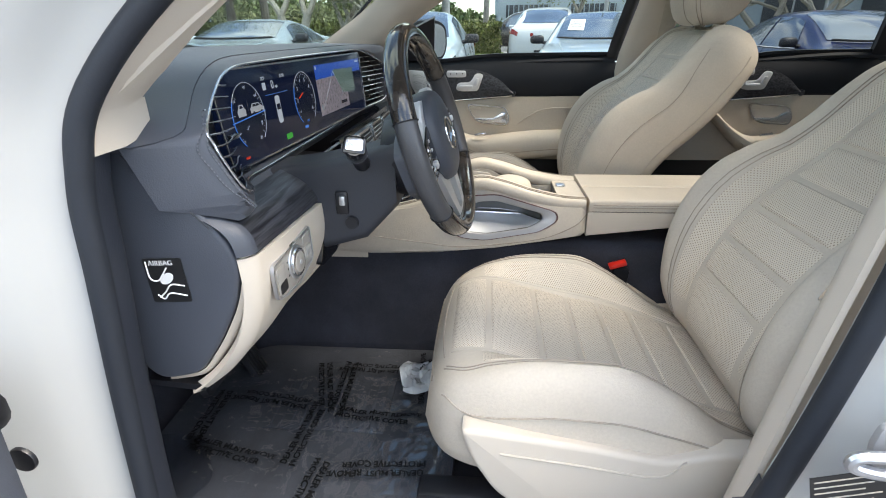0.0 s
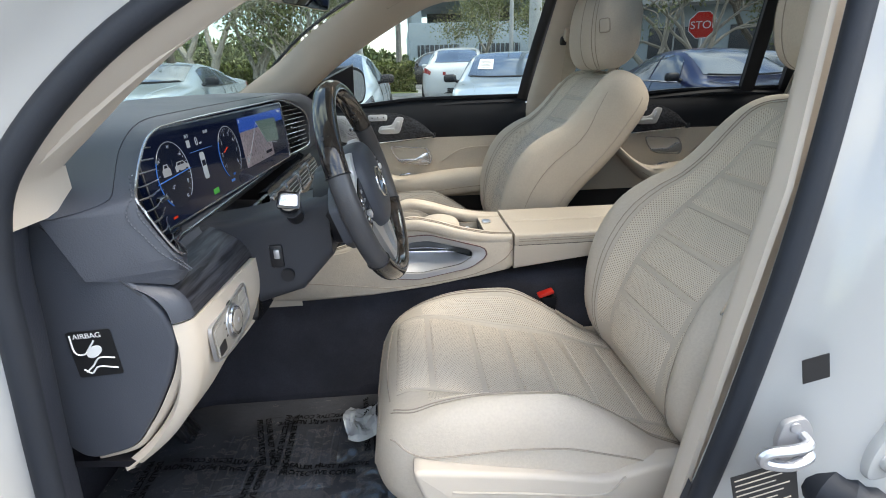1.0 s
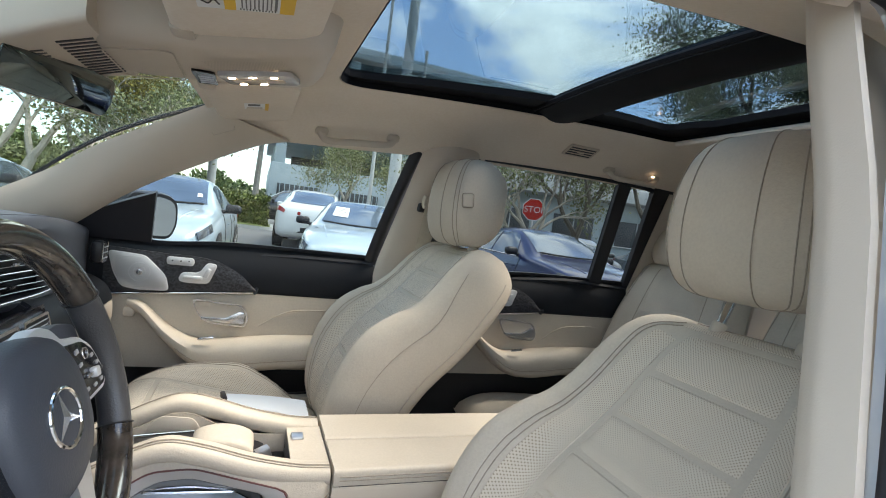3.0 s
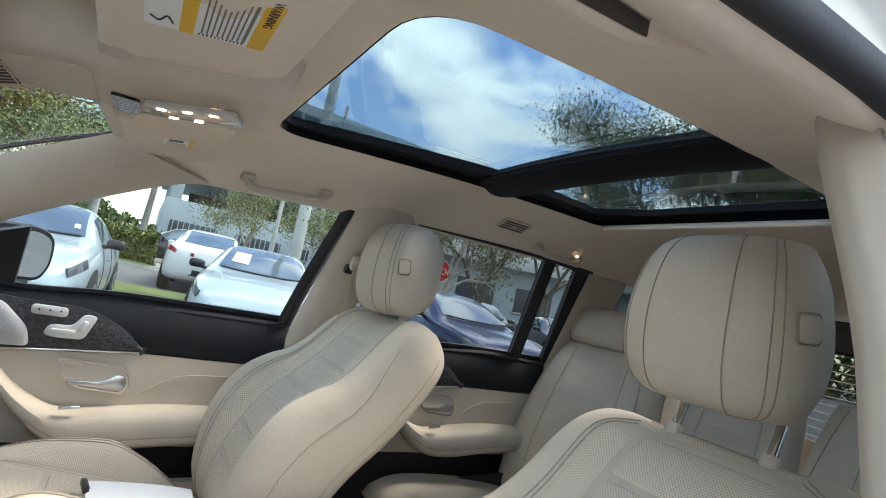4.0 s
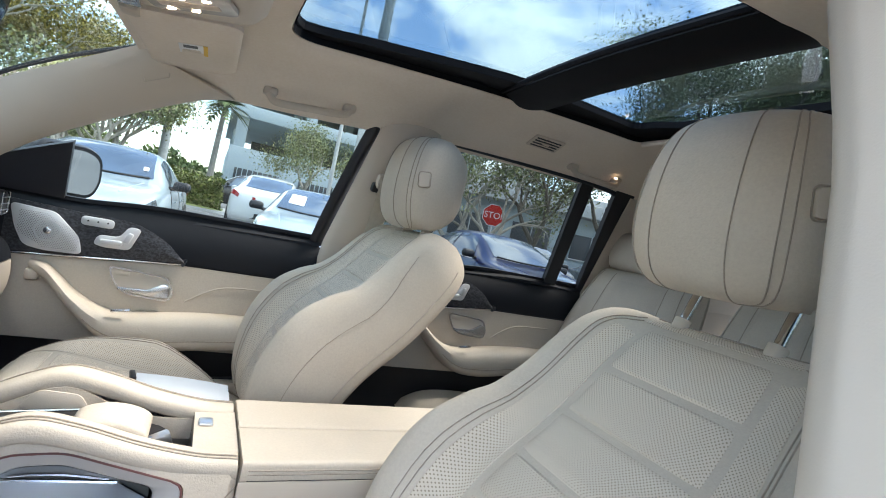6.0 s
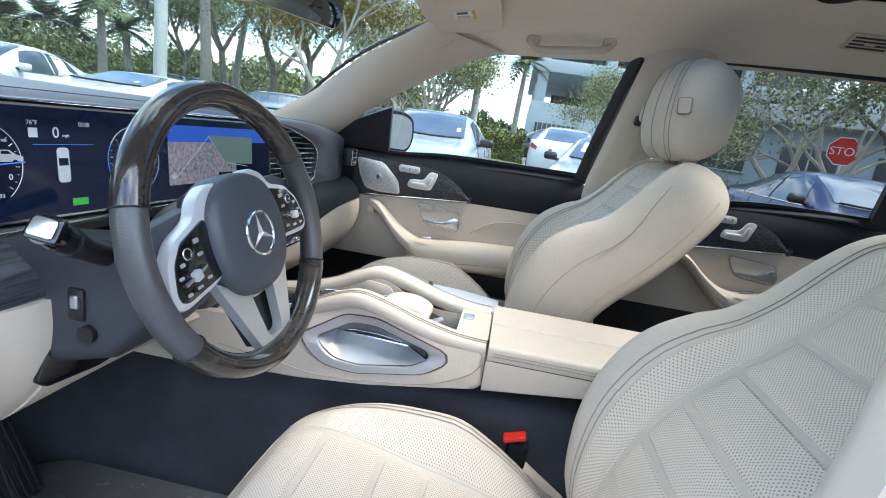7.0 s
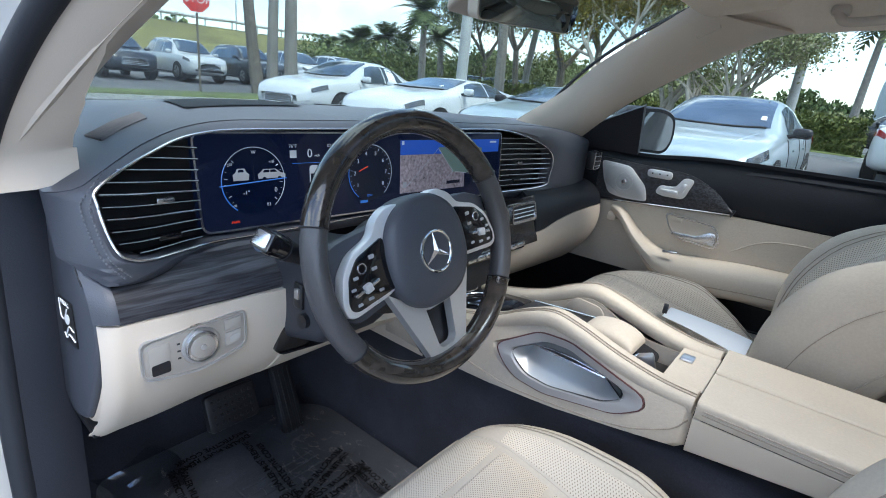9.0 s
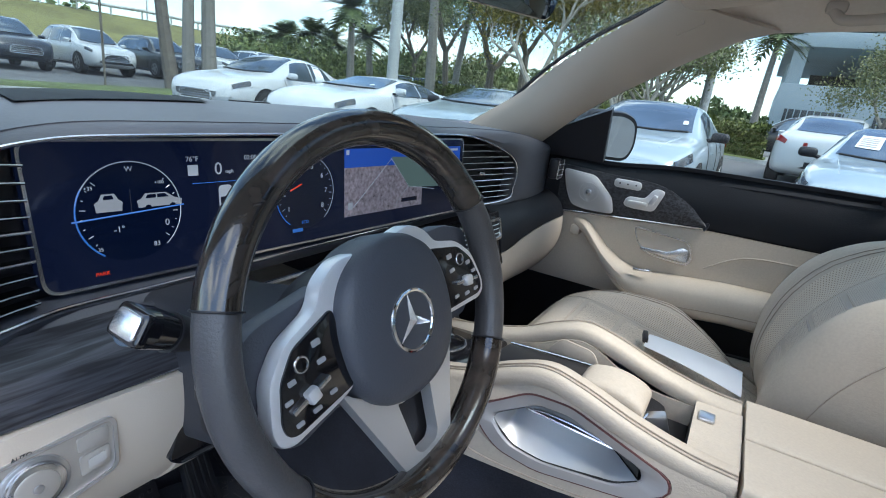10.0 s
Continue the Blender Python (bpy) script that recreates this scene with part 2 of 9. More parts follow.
def part(name, bm, mat, parent=None, label="", smooth=True, angle=35):
    if parent is not None:
        bm.transform(PLACE[parent.name].inverted())
    bmesh.ops.recalc_face_normals(bm, faces=bm.faces)
    me = bpy.data.meshes.new(name)
    if smooth:
        lim = radians(angle)
        for f in bm.faces:
            f.smooth = True
        for ed in bm.edges:
            if len(ed.link_faces) == 2 and ed.calc_face_angle(0) > lim:
                ed.smooth = False
    bm.to_mesh(me)
    bm.free()
    me.materials.append(mat)
    ob = new(name, me)
    if parent is not None:
        ob.parent = parent
        PLACE[ob.name] = PLACE[parent.name]
    else:
        PLACE[ob.name] = Matrix.Identity(4)
    if label:
        tagged(ob, label)
    return ob


def V(*p):
    return Vector(p)


def spline(pts, n, closed=False):
    """n points evenly spaced by parameter on a smooth curve through pts."""
    pts = [Vector(p) for p in pts]
    k = len(pts)
    out = []
    for i in range(n):
        s = i / n * k if closed else i / (n - 1) * (k - 1)
        j = min(int(s), k - 1 if closed else k - 2)
        f = s - j
        if closed:
            p0, p1, p2, p3 = pts[(j - 1) % k], pts[j % k], pts[(j + 1) % k], pts[(j + 2) % k]
        else:
            p1, p2 = pts[j], pts[j + 1]
            p0 = pts[j - 1] if j else p1 * 2 - p2
            p3 = pts[j + 2] if j + 2 < k else p2 * 2 - p1
        out.append(0.5 * (2 * p1 + (p2 - p0) * f + (2 * p0 - 5 * p1 + 4 * p2 - p3) * f * f + (3 * p1 - p0 - 3 * p2 + p3) * f ** 3))
    return out


def smooth1(knots):
    """A smooth function of one variable through (x, y) knots."""
    xs, ys = [k[0] for k in knots], [k[1] for k in knots]

    def f(x):
        x = min(max(x, xs[0]), xs[-1])
        j = max(0, min(len(xs) - 2, next((i for i in range(len(xs) - 1) if x <= xs[i + 1]), 0)))
        def slope(i):
            if i <= 0:
                return (ys[1] - ys[0]) / (xs[1] - xs[0])
            if i >= len(xs) - 1:
                return (ys[-1] - ys[-2]) / (xs[-1] - xs[-2])
            return (ys[i + 1] - ys[i - 1]) / (xs[i + 1] - xs[i - 1])
        h = xs[j + 1] - xs[j]
        t = (x - xs[j]) / h
        return ((2 * t ** 3 - 3 * t * t + 1) * ys[j] + (t ** 3 - 2 * t * t + t) * h * slope(j)
                + (-2 * t ** 3 + 3 * t * t) * ys[j + 1] + (t ** 3 - t * t) * h * slope(j + 1))
    return f


def ramp(t):
    t = min(1.0, max(0.0, t))
    return t * t * (3 - 2 * t)


def loft(rings, caps=True, closed=True, bm=None):
    bm = bm or bmesh.new()
    vs = [[bm.verts.new(p) for p in r] for r in rings]
    n = len(rings[0])
    for a, b in zip(vs, vs[1:]):
        for i in range(n if closed else n - 1):
            j = (i + 1) % n
            bm.faces.new((a[i], a[j], b[j], b[i]))
    if caps and closed:
        bm.faces.new(vs[0][::-1])
        bm.faces.new(vs[-1])
    return bm


def axes_along(pts, closed=False):
    """Two side vectors at each point of a path, carried along without twisting."""
    n = len(pts)
    tang = []
    for i in range(n):
        if closed:
            d = pts[(i + 1) % n] - pts[i - 1]
        else:
            d = pts[min(i + 1, n - 1)] - pts[max(i - 1, 0)]
        tang.append(d.normalized() if d.length > 1e-9 else Vector((1, 0, 0)))
    ref = Vector((0, 0, 1)) if abs(tang[0].z) < 0.9 else Vector((1, 0, 0))
    s = tang[0].cross(ref).normalized()
    out = []
    for t in tang:
        s = (s - t * s.dot(t))
        s = s.normalized() if s.length > 1e-9 else t.orthogonal().normalized()
        out.append((s, t.cross(s)))
    return out


def tube(pts, r, n=8, closed=False, squash=1.0, bm=None):
    """A round bar along a path; r may be a number or one for each point."""
    pts = [Vector(p) for p in pts]
    ax = axes_along(pts, closed)
    rr = r if isinstance(r, (list, tuple)) else [r] * len(pts)
    rings = []
    for p, (s, u), q in zip(pts, ax, rr):
        rings.append([p + s * q * math.cos(2 * math.pi * k / n) + u * q * squash * math.sin(2 * math.pi * k / n) for k in range(n)])
    if closed:
        rings.append(rings[0])
        bm = loft(rings, caps=False, bm=bm)
        bmesh.ops.remove_doubles(bm, verts=bm.verts, dist=1e-6)
        return bm
    return loft(rings, bm=bm)


def rbox(at, size, bevel=0.004, rot=(0, 0, 0), seg=2, bm=None):
    b = bmesh.new()
    bmesh.ops.create_cube(b, size=1.0)
    bmesh.ops.scale(b, vec=size, verts=b.verts)
    if bevel:
        bmesh.ops.bevel(b, geom=b.edges[:], offset=min(bevel, min(size) * 0.49), segments=seg, profile=0.5, affect="EDGES", clamp_overlap=True)
    b.transform(pose(*at, *rot))
    if bm is None:
        return b
    me = bpy.data.meshes.new("tmp")
    b.to_mesh(me)
    b.free()
    bm.from_mesh(me)
    bpy.data.meshes.remove(me)
    return bm


def join(*bms):
    out = bms[0]
    for b in bms[1:]:
        me = bpy.data.meshes.new("tmp")
        b.to_mesh(me)
        b.free()
        out.from_mesh(me)
        bpy.data.meshes.remove(me)
    return out


def prism(outline, depth, m, bevel=0.0, seg=2):
    """A plate: outline in x, y of the matrix m, thickness along its z from 0 to depth."""
    bm = bmesh.new()
    lo = [bm.verts.new((x, y, 0)) for x, y in outline]
    f = bm.faces.new(lo)
    ret = bmesh.ops.extrude_face_region(bm, geom=[f])
    top = [v for v in ret["geom"] if isinstance(v, bmesh.types.BMVert)]
    bmesh.ops.translate(bm, vec=(0, 0, depth), verts=top)
    if bevel:
        tops = set(top)
        geom = [ed for ed in bm.edges if ed.verts[0] in tops and ed.verts[1] in tops]
        bmesh.ops.bevel(bm, geom=geom, offset=bevel, segments=seg, profile=0.5, affect="EDGES", clamp_overlap=True)
    bm.transform(m)
    return bm


def rounded(corners, r, seg=5):
    """A polygon with rounded corners; r: one radius or one for each corner."""
    n = len(corners)
    rr = r if isinstance(r, (list, tuple)) else [r] * n
    out = []
    for i in range(n):
        p, a, b = Vector(corners[i]), Vector(corners[i - 1]), Vector(corners[(i + 1) % n])
        da, db = (a - p), (b - p)
        q = min(rr[i], da.length * 0.49, db.length * 0.49)
        s, e2 = p + da.normalized() * q, p + db.normalized() * q
        for k in range(seg + 1):
            t = k / seg
            c = s * (1 - t) ** 2 + p * 2 * t * (1 - t) + e2 * t * t
            out.append((c.x, c.y))
    return out


def ring_plate(outer, inner, depth, m, bm=None):
    """A flat rim between two outlines with the same number of points."""
    bm = bm or bmesh.new()
    n = len(outer)
    rows = []
    for pts, z in ((outer, 0), (outer, depth), (inner, depth), (inner, 0)):
        rows.append([bm.verts.new(m @ Vector((x, y, z))) for x, y in pts])
    for a, b in zip(rows, rows[1:] + rows[:1]):
        for i in range(n):
            j = (i + 1) % n
            bm.faces.new((a[i], a[j], b[j], b[i]))
    return bm


def sheet(fn, nu, nv, thick=0.0, uvs=None):
    """A surface fn(u, v), u and v from 0 to 1, made solid by a thickness away from its normal side."""
    P = [[Vector(fn(i / nu, j / nv)) for j in range(nv + 1)] for i in range(nu + 1)]
    bm = bmesh.new()
    top = [[bm.verts.new(p) for p in r] for r in P]
    lay = bm.loops.layers.uv.new("metres") if uvs else None

    def quad(vs, uv=None):
        f = bm.faces.new(vs)
        if lay is not None and uv:
            for lp, c in zip(f.loops, uv):
                lp[lay].uv = c
    for i in range(nu):
        for j in range(nv):
            ids = ((i, j), (i + 1, j), (i + 1, j + 1), (i, j + 1))
            quad([top[a][b] for a, b in ids], [uvs(a / nu, b / nv) for a, b in ids] if uvs else None)
    if thick:
        low = []
        for i in range(nu + 1):
            r = []
            for j in range(nv + 1):
                du = P[min(i + 1, nu)][j] - P[max(i - 1, 0)][j]
                dv = P[i][min(j + 1, nv)] - P[i][max(j - 1, 0)]
                nrm = du.cross(dv)
                nrm = nrm.normalized() if nrm.length > 1e-12 else Vector((0, 0, 1))
                r.append(bm.verts.new(P[i][j] - nrm * thick))
            low.append(r)
        for i in range(nu):
            for j in range(nv):
                bm.faces.new((low[i][j], low[i][j + 1], low[i + 1][j + 1], low[i + 1][j]))
        for i in range(nu):
            bm.faces.new((top[i][0], low[i][0], low[i + 1][0], top[i + 1][0]))
            bm.faces.new((top[i][nv], top[i + 1][nv], low[i + 1][nv], low[i][nv]))
        for j in range(nv):
            bm.faces.new((top[0][j], top[0][j + 1], low[0][j + 1], low[0][j]))
            bm.faces.new((top[nu][j], low[nu][j], low[nu][j + 1], top[nu][j + 1]))
    return bm


def text(body, size, m, mat, parent=None, name="lettering", label="", lift=0.0003):
    """Flat letters made into a mesh; m puts their left baseline point."""
    cu = bpy.data.curves.new("letters", "FONT")
    cu.body, cu.size, cu.extrude = body, size, lift
    tmp = bpy.data.objects.new("letters", cu)
    me = bpy.data.meshes.new_from_object(tmp)
    bpy.data.objects.remove(tmp)
    bm = bmesh.new()
    bm.from_mesh(me)
    bpy.data.meshes.remove(me)
    bm.transform(m)
    return part(name, bm, mat, parent, label, smooth=False)


def facing(at, right, up):
    """A matrix whose x runs along right, y along up, z out of the face, at a point."""
    r = Vector(right).normalized()
    u = Vector(up)
    u = (u - r * u.dot(r)).normalized()
    n = r.cross(u)
    m = Matrix((r, u, n)).transposed().to_4x4()
    m.translation = Vector(at)
    return m


# ==== the car's shell ====
YC = 0.0125


def mir(y):
    return 2 * YC - y


ZE = smooth1([(-0.12, 1.624), (0.0, 1.645), (0.15, 1.655), (0.3, 1.668), (0.6, 1.69), (0.9, 1.705), (1.4, 1.712), (2.0, 1.69), (2.7, 1.60)])


def roof_z(x, y):
    a_ = abs(y - YC)
    return ZE(x) - ((0.1 if y > YC else 0.068) * (max(0.0, a_ - 0.357) / 0.24) ** 1.3)


def ray_polygon(poly, c, th):
    d = Vector((math.cos(th), math.sin(th)))
    best = None
    for i in range(len(poly)):
        p, q = Vector(poly[i - 1]), Vector(poly[i])
        s = q - p
        den = d.x * s.y - d.y * s.x
        if abs(den) < 1e-12:
            continue
        w = p - Vector(c)
        t = (w.x * s.y - w.y * s.x) / den
        u = (w.x * d.y - w.y * d.x) / den
        if t > 0 and -1e-6 <= u <= 1 + 1e-6 and (best is None or t < best):
            best = t
    return Vector(c) + d * best


# headliner with the roof opening cut through it
SR = dict(x0=0.292, x1=1.36, y0=-0.345, y1=0.37)
hole = rounded([(SR["x0"], SR["y0"]), (SR["x1"], SR["y0"]), (SR["x1"], SR["y1"]), (SR["x0"], SR["y1"])], [0.09, 0.05, 0.05, 0.09], 6)
header = [(-0.09 + 0.36 * (y * y), y + YC) for y in np.linspace(0.53, -0.53, 25)]
outer = header + [(0.06, YC - 0.575), (0.14, YC - 0.61), (0.4, YC - 0.618), (1.6, YC - 0.615), (2.65, YC - 0.56), (2.65, YC + 0.56), (1.6, YC + 0.615), (0.4, YC + 0.618), (0.14, YC + 0.61), (0.06, YC + 0.575)]
mid_pt = (0.85, YC)
angs = sorted(set([2 * math.pi * i / 150 for i in range(150)]
              + [math.atan2(y - mid_pt[1], x - mid_pt[0]) % (2 * math.pi) for x, y in hole + outer]))
bm = bmesh.new()
rows_ = []
for k in range(9):
    s = k / 8
    r = []
    for th in angs:
        p = ray_polygon(hole, mid_pt, th).lerp(ray_polygon(outer, mid_pt, th), s)
        lip = 0.012 * max(0, 1 - s * 9)
        r.append(bm.verts.new((p.x, p.y, roof_z(p.x, p.y) + lip)))
    rows_.append(r)
r0 = [bm.verts.new(v.co + V(0, 0, 0.03)) for v in rows_[0]]
r8 = [bm.verts.new(v.co + V(0, 0, 0.03)) for v in rows_[-1]]
allr = [r0] + rows_ + [r8]
for a_, b_ in zip(allr, allr[1:] + [allr[0]]):
    for i in range(len(angs)):
        j = (i + 1) % len(angs)
        bm.faces.new((a_[i], a_[j], b_[j], b_[i]))
headliner = part("ceiling", bm, M_LINER, None)
tagged(headliner, "beige fabric headliner round a panoramic glass roof", "ceiling", kind="structure")

# panoramic roof: black inner rim, cross member, two panes, sunshade rail
roof = thing("panoramic_roof", (0.85, YC, 1.74), "black-framed panoramic glass roof with two tinted panes", "sunroof", kind="structure")
hole_r = [ray_polygon(hole, mid_pt, th) for th in angs]


def rim_ring(grow, dz):
    c = Vector(mid_pt)
    def wide(p):
        a_ = min(1.0, max(0.0, (p.y - 0.10) / 0.2)) * min(1.0, max(0.0, (p.x - 0.31) / 0.06))
        return max(a_, 0.5 * min(1.0, max(0.0, (p.x - 1.2) / 0.1)), 0.10)
    return [V(*(c + (p - c) * (1 + (grow * wide(p) if grow < -0.01 else grow) / (p - c).length)), ZE(p.x) + dz) for p in hole_r]


part("rim", loft([rim_ring(-0.003, 0.013), rim_ring(-0.004, 0.028), rim_ring(-0.082, 0.032), rim_ring(-0.084, 0.05), rim_ring(0.1, 0.055)], caps=False), M_ROOFBLACK, roof, "black roof-opening rim")
for xa, xb, nm in ((0.855, 1.0, "cross_member"),):
    bar = lambda u, v, xa=xa, xb=xb: V(xa + (xb - xa) * u, SR["y0"] - 0.02 + (SR["y1"] - SR["y0"] + 0.04) * v, ZE(0.93) + 0.018 - 0.014 * math.sin(math.pi * u) + 0.012 * math.sin(math.pi * v))
    part(nm, sheet(bar, 10, 14, -0.03), M_ROOFBLACK, roof, "black cross member between the panes")
part("seal_strip", tube([V(0.845, y, ZE(0.85) + 0.026 + 0.012 * math.sin(math.pi * (y - SR["y0"]) / 0.72)) for y in np.linspace(SR["y0"], SR["y1"], 15)], 0.007, 6), M_ROOFBLACK, roof)
for xa, xb in ((0.26, 0.86), (0.99, 1.40)):
    pane = lambda u, v, xa=xa, xb=xb: V(xa + (xb - xa) * u, SR["y0"] - 0.04 + (SR["y1"] - SR["y0"] + 0.08) * v, ZE(xa + (xb - xa) * u) + 0.043 + 0.014 * math.sin(math.pi * v))
    g = part("pane", sheet(pane, 10, 10, 0.004), M_ROOFGLASS, roof, "tinted roof glass")
    g.visible_shadow = False
part("shade_rail", tube([V(1.345, y, ZE(1.345) + 0.004) for y in np.linspace(SR["y0"] + 0.03, SR["y1"] - 0.03, 12)], 0.009, 8), M_LINER, roof, "beige roller blind rail")

# windscreen
def screen_pt(u, v):
    y = -0.70 + 1.40 * u
    top = V(-0.09 + 0.36 * (y * 0.74) ** 2, y * 0.745 + YC, roof_z(0.0, y * 0.745) + 0.012)
    bot = V(-0.97 + 0.46 * (y / 0.68) ** 2, y * 1.02 + YC, 1.235 + 0.05 * (y / 0.68) ** 2)
    p = top.lerp(bot, v)
    p += V(-0.4, 0, 0.6) * (0.05 * math.sin(math.pi * v))
    return p


wsr = thing("windscreen", (-0.5, YC, 1.4), "large raked laminated windscreen", "windscreen", kind="structure")
g = part("pane", sheet(screen_pt, 20, 12, 0.004), M_SCREENGLASS, wsr)
g.visible_shadow = False
edge = [screen_pt(u, 0.0) for u in np.linspace(0, 1, 24)] + [screen_pt(1, v) for v in np.linspace(0, 1, 14)]
edge2 = [screen_pt(0, v) for v in np.linspace(0, 1, 14)]
part("seal", tube(edge, 0.0055, 6), M_RUBBER, wsr, "black screen edge")
part("seal", tube(edge2, 0.0055, 6), M_RUBBER, wsr, "black screen edge")

# front pillars, inside trim: a soft bulging strip between screen edge and side window
WS_EDGE = [(-0.54, 0.70, 1.275), (-0.37, 0.675, 1.378), (-0.247, 0.628, 1.465), (-0.12, 0.575, 1.535), (0.005, 0.525, 1.602)]
WN_EDGE = [(-0.33, 0.752, 1.245), (-0.185, 0.706, 1.36), (-0.02, 0.666, 1.459), (0.132, 0.634, 1.537), (0.215, 0.622, 1.562)]


def pillar_fn(flip):
    wa, wb = spline(WS_EDGE, 25), spline(WN_EDGE, 25)

    def f(u, v):
        i = u * 24
        j = min(int(i), 23)
        p, q = wa[j].lerp(wa[j + 1], i - j), wb[j].lerp(wb[j + 1], i - j)
        c = p.lerp(q, v)
        c += V(0.25, -0.9, -0.3) * (0.030 * math.sin(math.pi * v) ** 0.7)
        return V(c.x, mir(c.y), c.z) if flip else c
    return f


pl = thing("front_pillar_trim", (-0.15, 0.65, 1.4), "beige fabric-covered front pillar trim beside the passenger window", "pillar", "front pillars", "structure")
pf = pillar_fn(False)
part("pillar_cover", sheet(pf, 24, 12, 0.008), M_BEIGE, pl)
m = facing(pf(0.86, 0.42) + V(0.002, -0.008, -0.004), pf(0.92, 0.42) - pf(0.80, 0.42), V(0, 0, 1))
part("airbag_badge", ring_plate(rounded([(-0.03, -0.008), (0.03, -0.008), (0.03, 0.008), (-0.03, 0.008)], 0.004), rounded([(-0.0285, -0.0065), (0.0285, -0.0065), (0.0285, 0.0065), (-0.0285, 0.0065)], 0.003), 0.002, m), M_PIPING, pl)
pl2 = thing("front_pillar_trim", (-0.15, mir(0.65), 1.4), "beige front pillar trim beside the open driver doorway", "pillar", "front pillars", "structure")
part("pillar_cover", sheet(pillar_fn(True), 24, 12, 0.008), M_BEIGE, pl2)

# driver's doorway: rubber seal and white painted body round it
AP = [(-0.406, -0.750, 0.62), (-0.391, -0.751, 0.85), (-0.372, -0.750, 1.05), (-0.361, -0.747, 1.17), (-0.329, -0.736, 1.265), (-0.212, -0.708, 1.382),
      (-0.02, -0.674, 1.490), (0.16, -0.648, 1.556), (0.36, -0.634, 1.590), (0.53, -0.638, 1.597), (0.588, -0.656, 1.565), (0.553, -0.695, 1.42), (0.508, -0.735, 1.2),
      (0.468, -0.752, 1.0), (0.425, -0.758, 0.8), (0.375, -0.762, 0.64), (0.28, -0.765, 0.575), (0.0, -0.765, 0.555), (-0.28, -0.765, 0.555), (-0.38, -0.763, 0.575)]
ap = spline(AP, 160, True)
cen = V(0.06, -0.72, 1.07)


def ap_ring(out, dy):
    r = []
    n = len(ap)
    for i, p in enumerate(ap):
        t = (ap[(i + 1) % n] - ap[i - 1]).normalized()
        o = t.cross(V(0, 1, 0)).normalized()
        if o.dot(p - cen) < 0:
            o = -o
        r.append(p + o * out + V(0, dy, 0))
    return r


body = thing("car_body", (0.1, -0.8, 0.5), "white painted body shell round the open driver doorway", "car body", kind="structure")
part("doorway_panel", loft([ap_ring(-0.004, 0.01), ap_ring(0.008, -0.016), ap_ring(0.024, -0.022), ap_ring(0.036, -0.032), ap_ring(0.047, -0.044), ap_ring(0.060, -0.055), ap_ring(0.078, -0.066), ap_ring(0.10, -0.077), ap_ring(0.13, -0.088), ap_ring(0.17, -0.096), ap_ring(0.30, -0.10)], caps=False), M_WHITEPAINT, body)
part("door_seal", tube(ap_ring(-0.004, -0.012), 0.0138, 12, True, squash=1.0), M_RUBBER, body, "thick black rubber door seal")
# inside lining of the doorway between seal and trim
lining = [ap_ring(-0.012, -0.004), ap_ring(-0.006, 0.03), ap_ring(0.02, 0.07)]
lo_i = [i for i in range(len(ap)) if i <= 26 or i >= 112]
hi_i = [i for i in range(26, 113)]
head_i = [i for i in hi_i if ap[i].z > 1.50 and ap[i].x > 0.02 and not (ap[i].x > 0.5 and ap[i].z < 1.598)]
lo_i = [i for i in lo_i if i >= 112] + [i for i in lo_i if i <= 26]
part("doorway_lining", loft([[r[i] for i in lo_i] for r in lining], caps=False, closed=False), M_LOWTRIM, body, "charcoal lower doorway lining")
wn_line = [V(p.x, mir(p.y), p.z) for p in spline(WN_EDGE, 60)]
front_i = [i for i in hi_i if i <= head_i[0]]
near = [min(wn_line, key=lambda q: (q - ap[i]).length) for i in front_i]
near = [V(q.x + 0.006, q.y + 0.056 * min(1.0, max(0.0, (1.40 - ap[i].z) / 0.16)), min(q.z, ap[i].z + 0.012)) for i, q in zip(front_i, near)]
seal_in = ap_ring(-0.010, -0.006)
part("doorway_lining", loft([[seal_in[i] for i in front_i], [seal_in[i].lerp(q, 0.5) + V(0.004, 0.0, -0.002) for i, q in zip(front_i, near)], [q + V(-0.002, 0.004, 0.002) for q in near]], caps=False, closed=False), M_BEIGE, body, "beige upper doorway lining", angle=60)
# soft roof-edge lining from the headliner down to the seal
ra_, rb_ = ap_ring(-0.020, 0.006), ap_ring(-0.004, -0.014)
edge_in, edge_mid = [], []
for i in head_i:
    p = ra_[i]
    x = p.x
    edge_in.append(V(x, -0.560, roof_z(x, -0.560) - 0.002))
    edge_mid.append(V((x + p.x) / 2, (p.y - 0.560) / 2 - 0.004, (roof_z(x, -0.560) + p.z) / 2 - 0.007))
row_a, row_b = [ra_[i] for i in head_i], [rb_[i] for i in head_i]
for dx in (0.04, 0.09, 0.16, 0.24):
    x, p, q = row_a[-1].x, row_a[len(head_i) - 1], row_b[len(head_i) - 1]
    xx = p.x + dx
    edge_in.append(V(xx, -0.560, roof_z(xx, -0.560) - 0.002))
    edge_mid.append(V(xx, (p.y - 0.560) / 2 - 0.004, (roof_z(xx, -0.560) + p.z) / 2 - 0.007))
    row_a.append(V(xx, p.y, p.z))
    row_b.append(V(xx, q.y, q.z))
part("header_lining", loft([edge_in, edge_mid, row_a, row_b], caps=False, closed=False), M_LINER, body, "beige fabric roof-edge lining", angle=70)

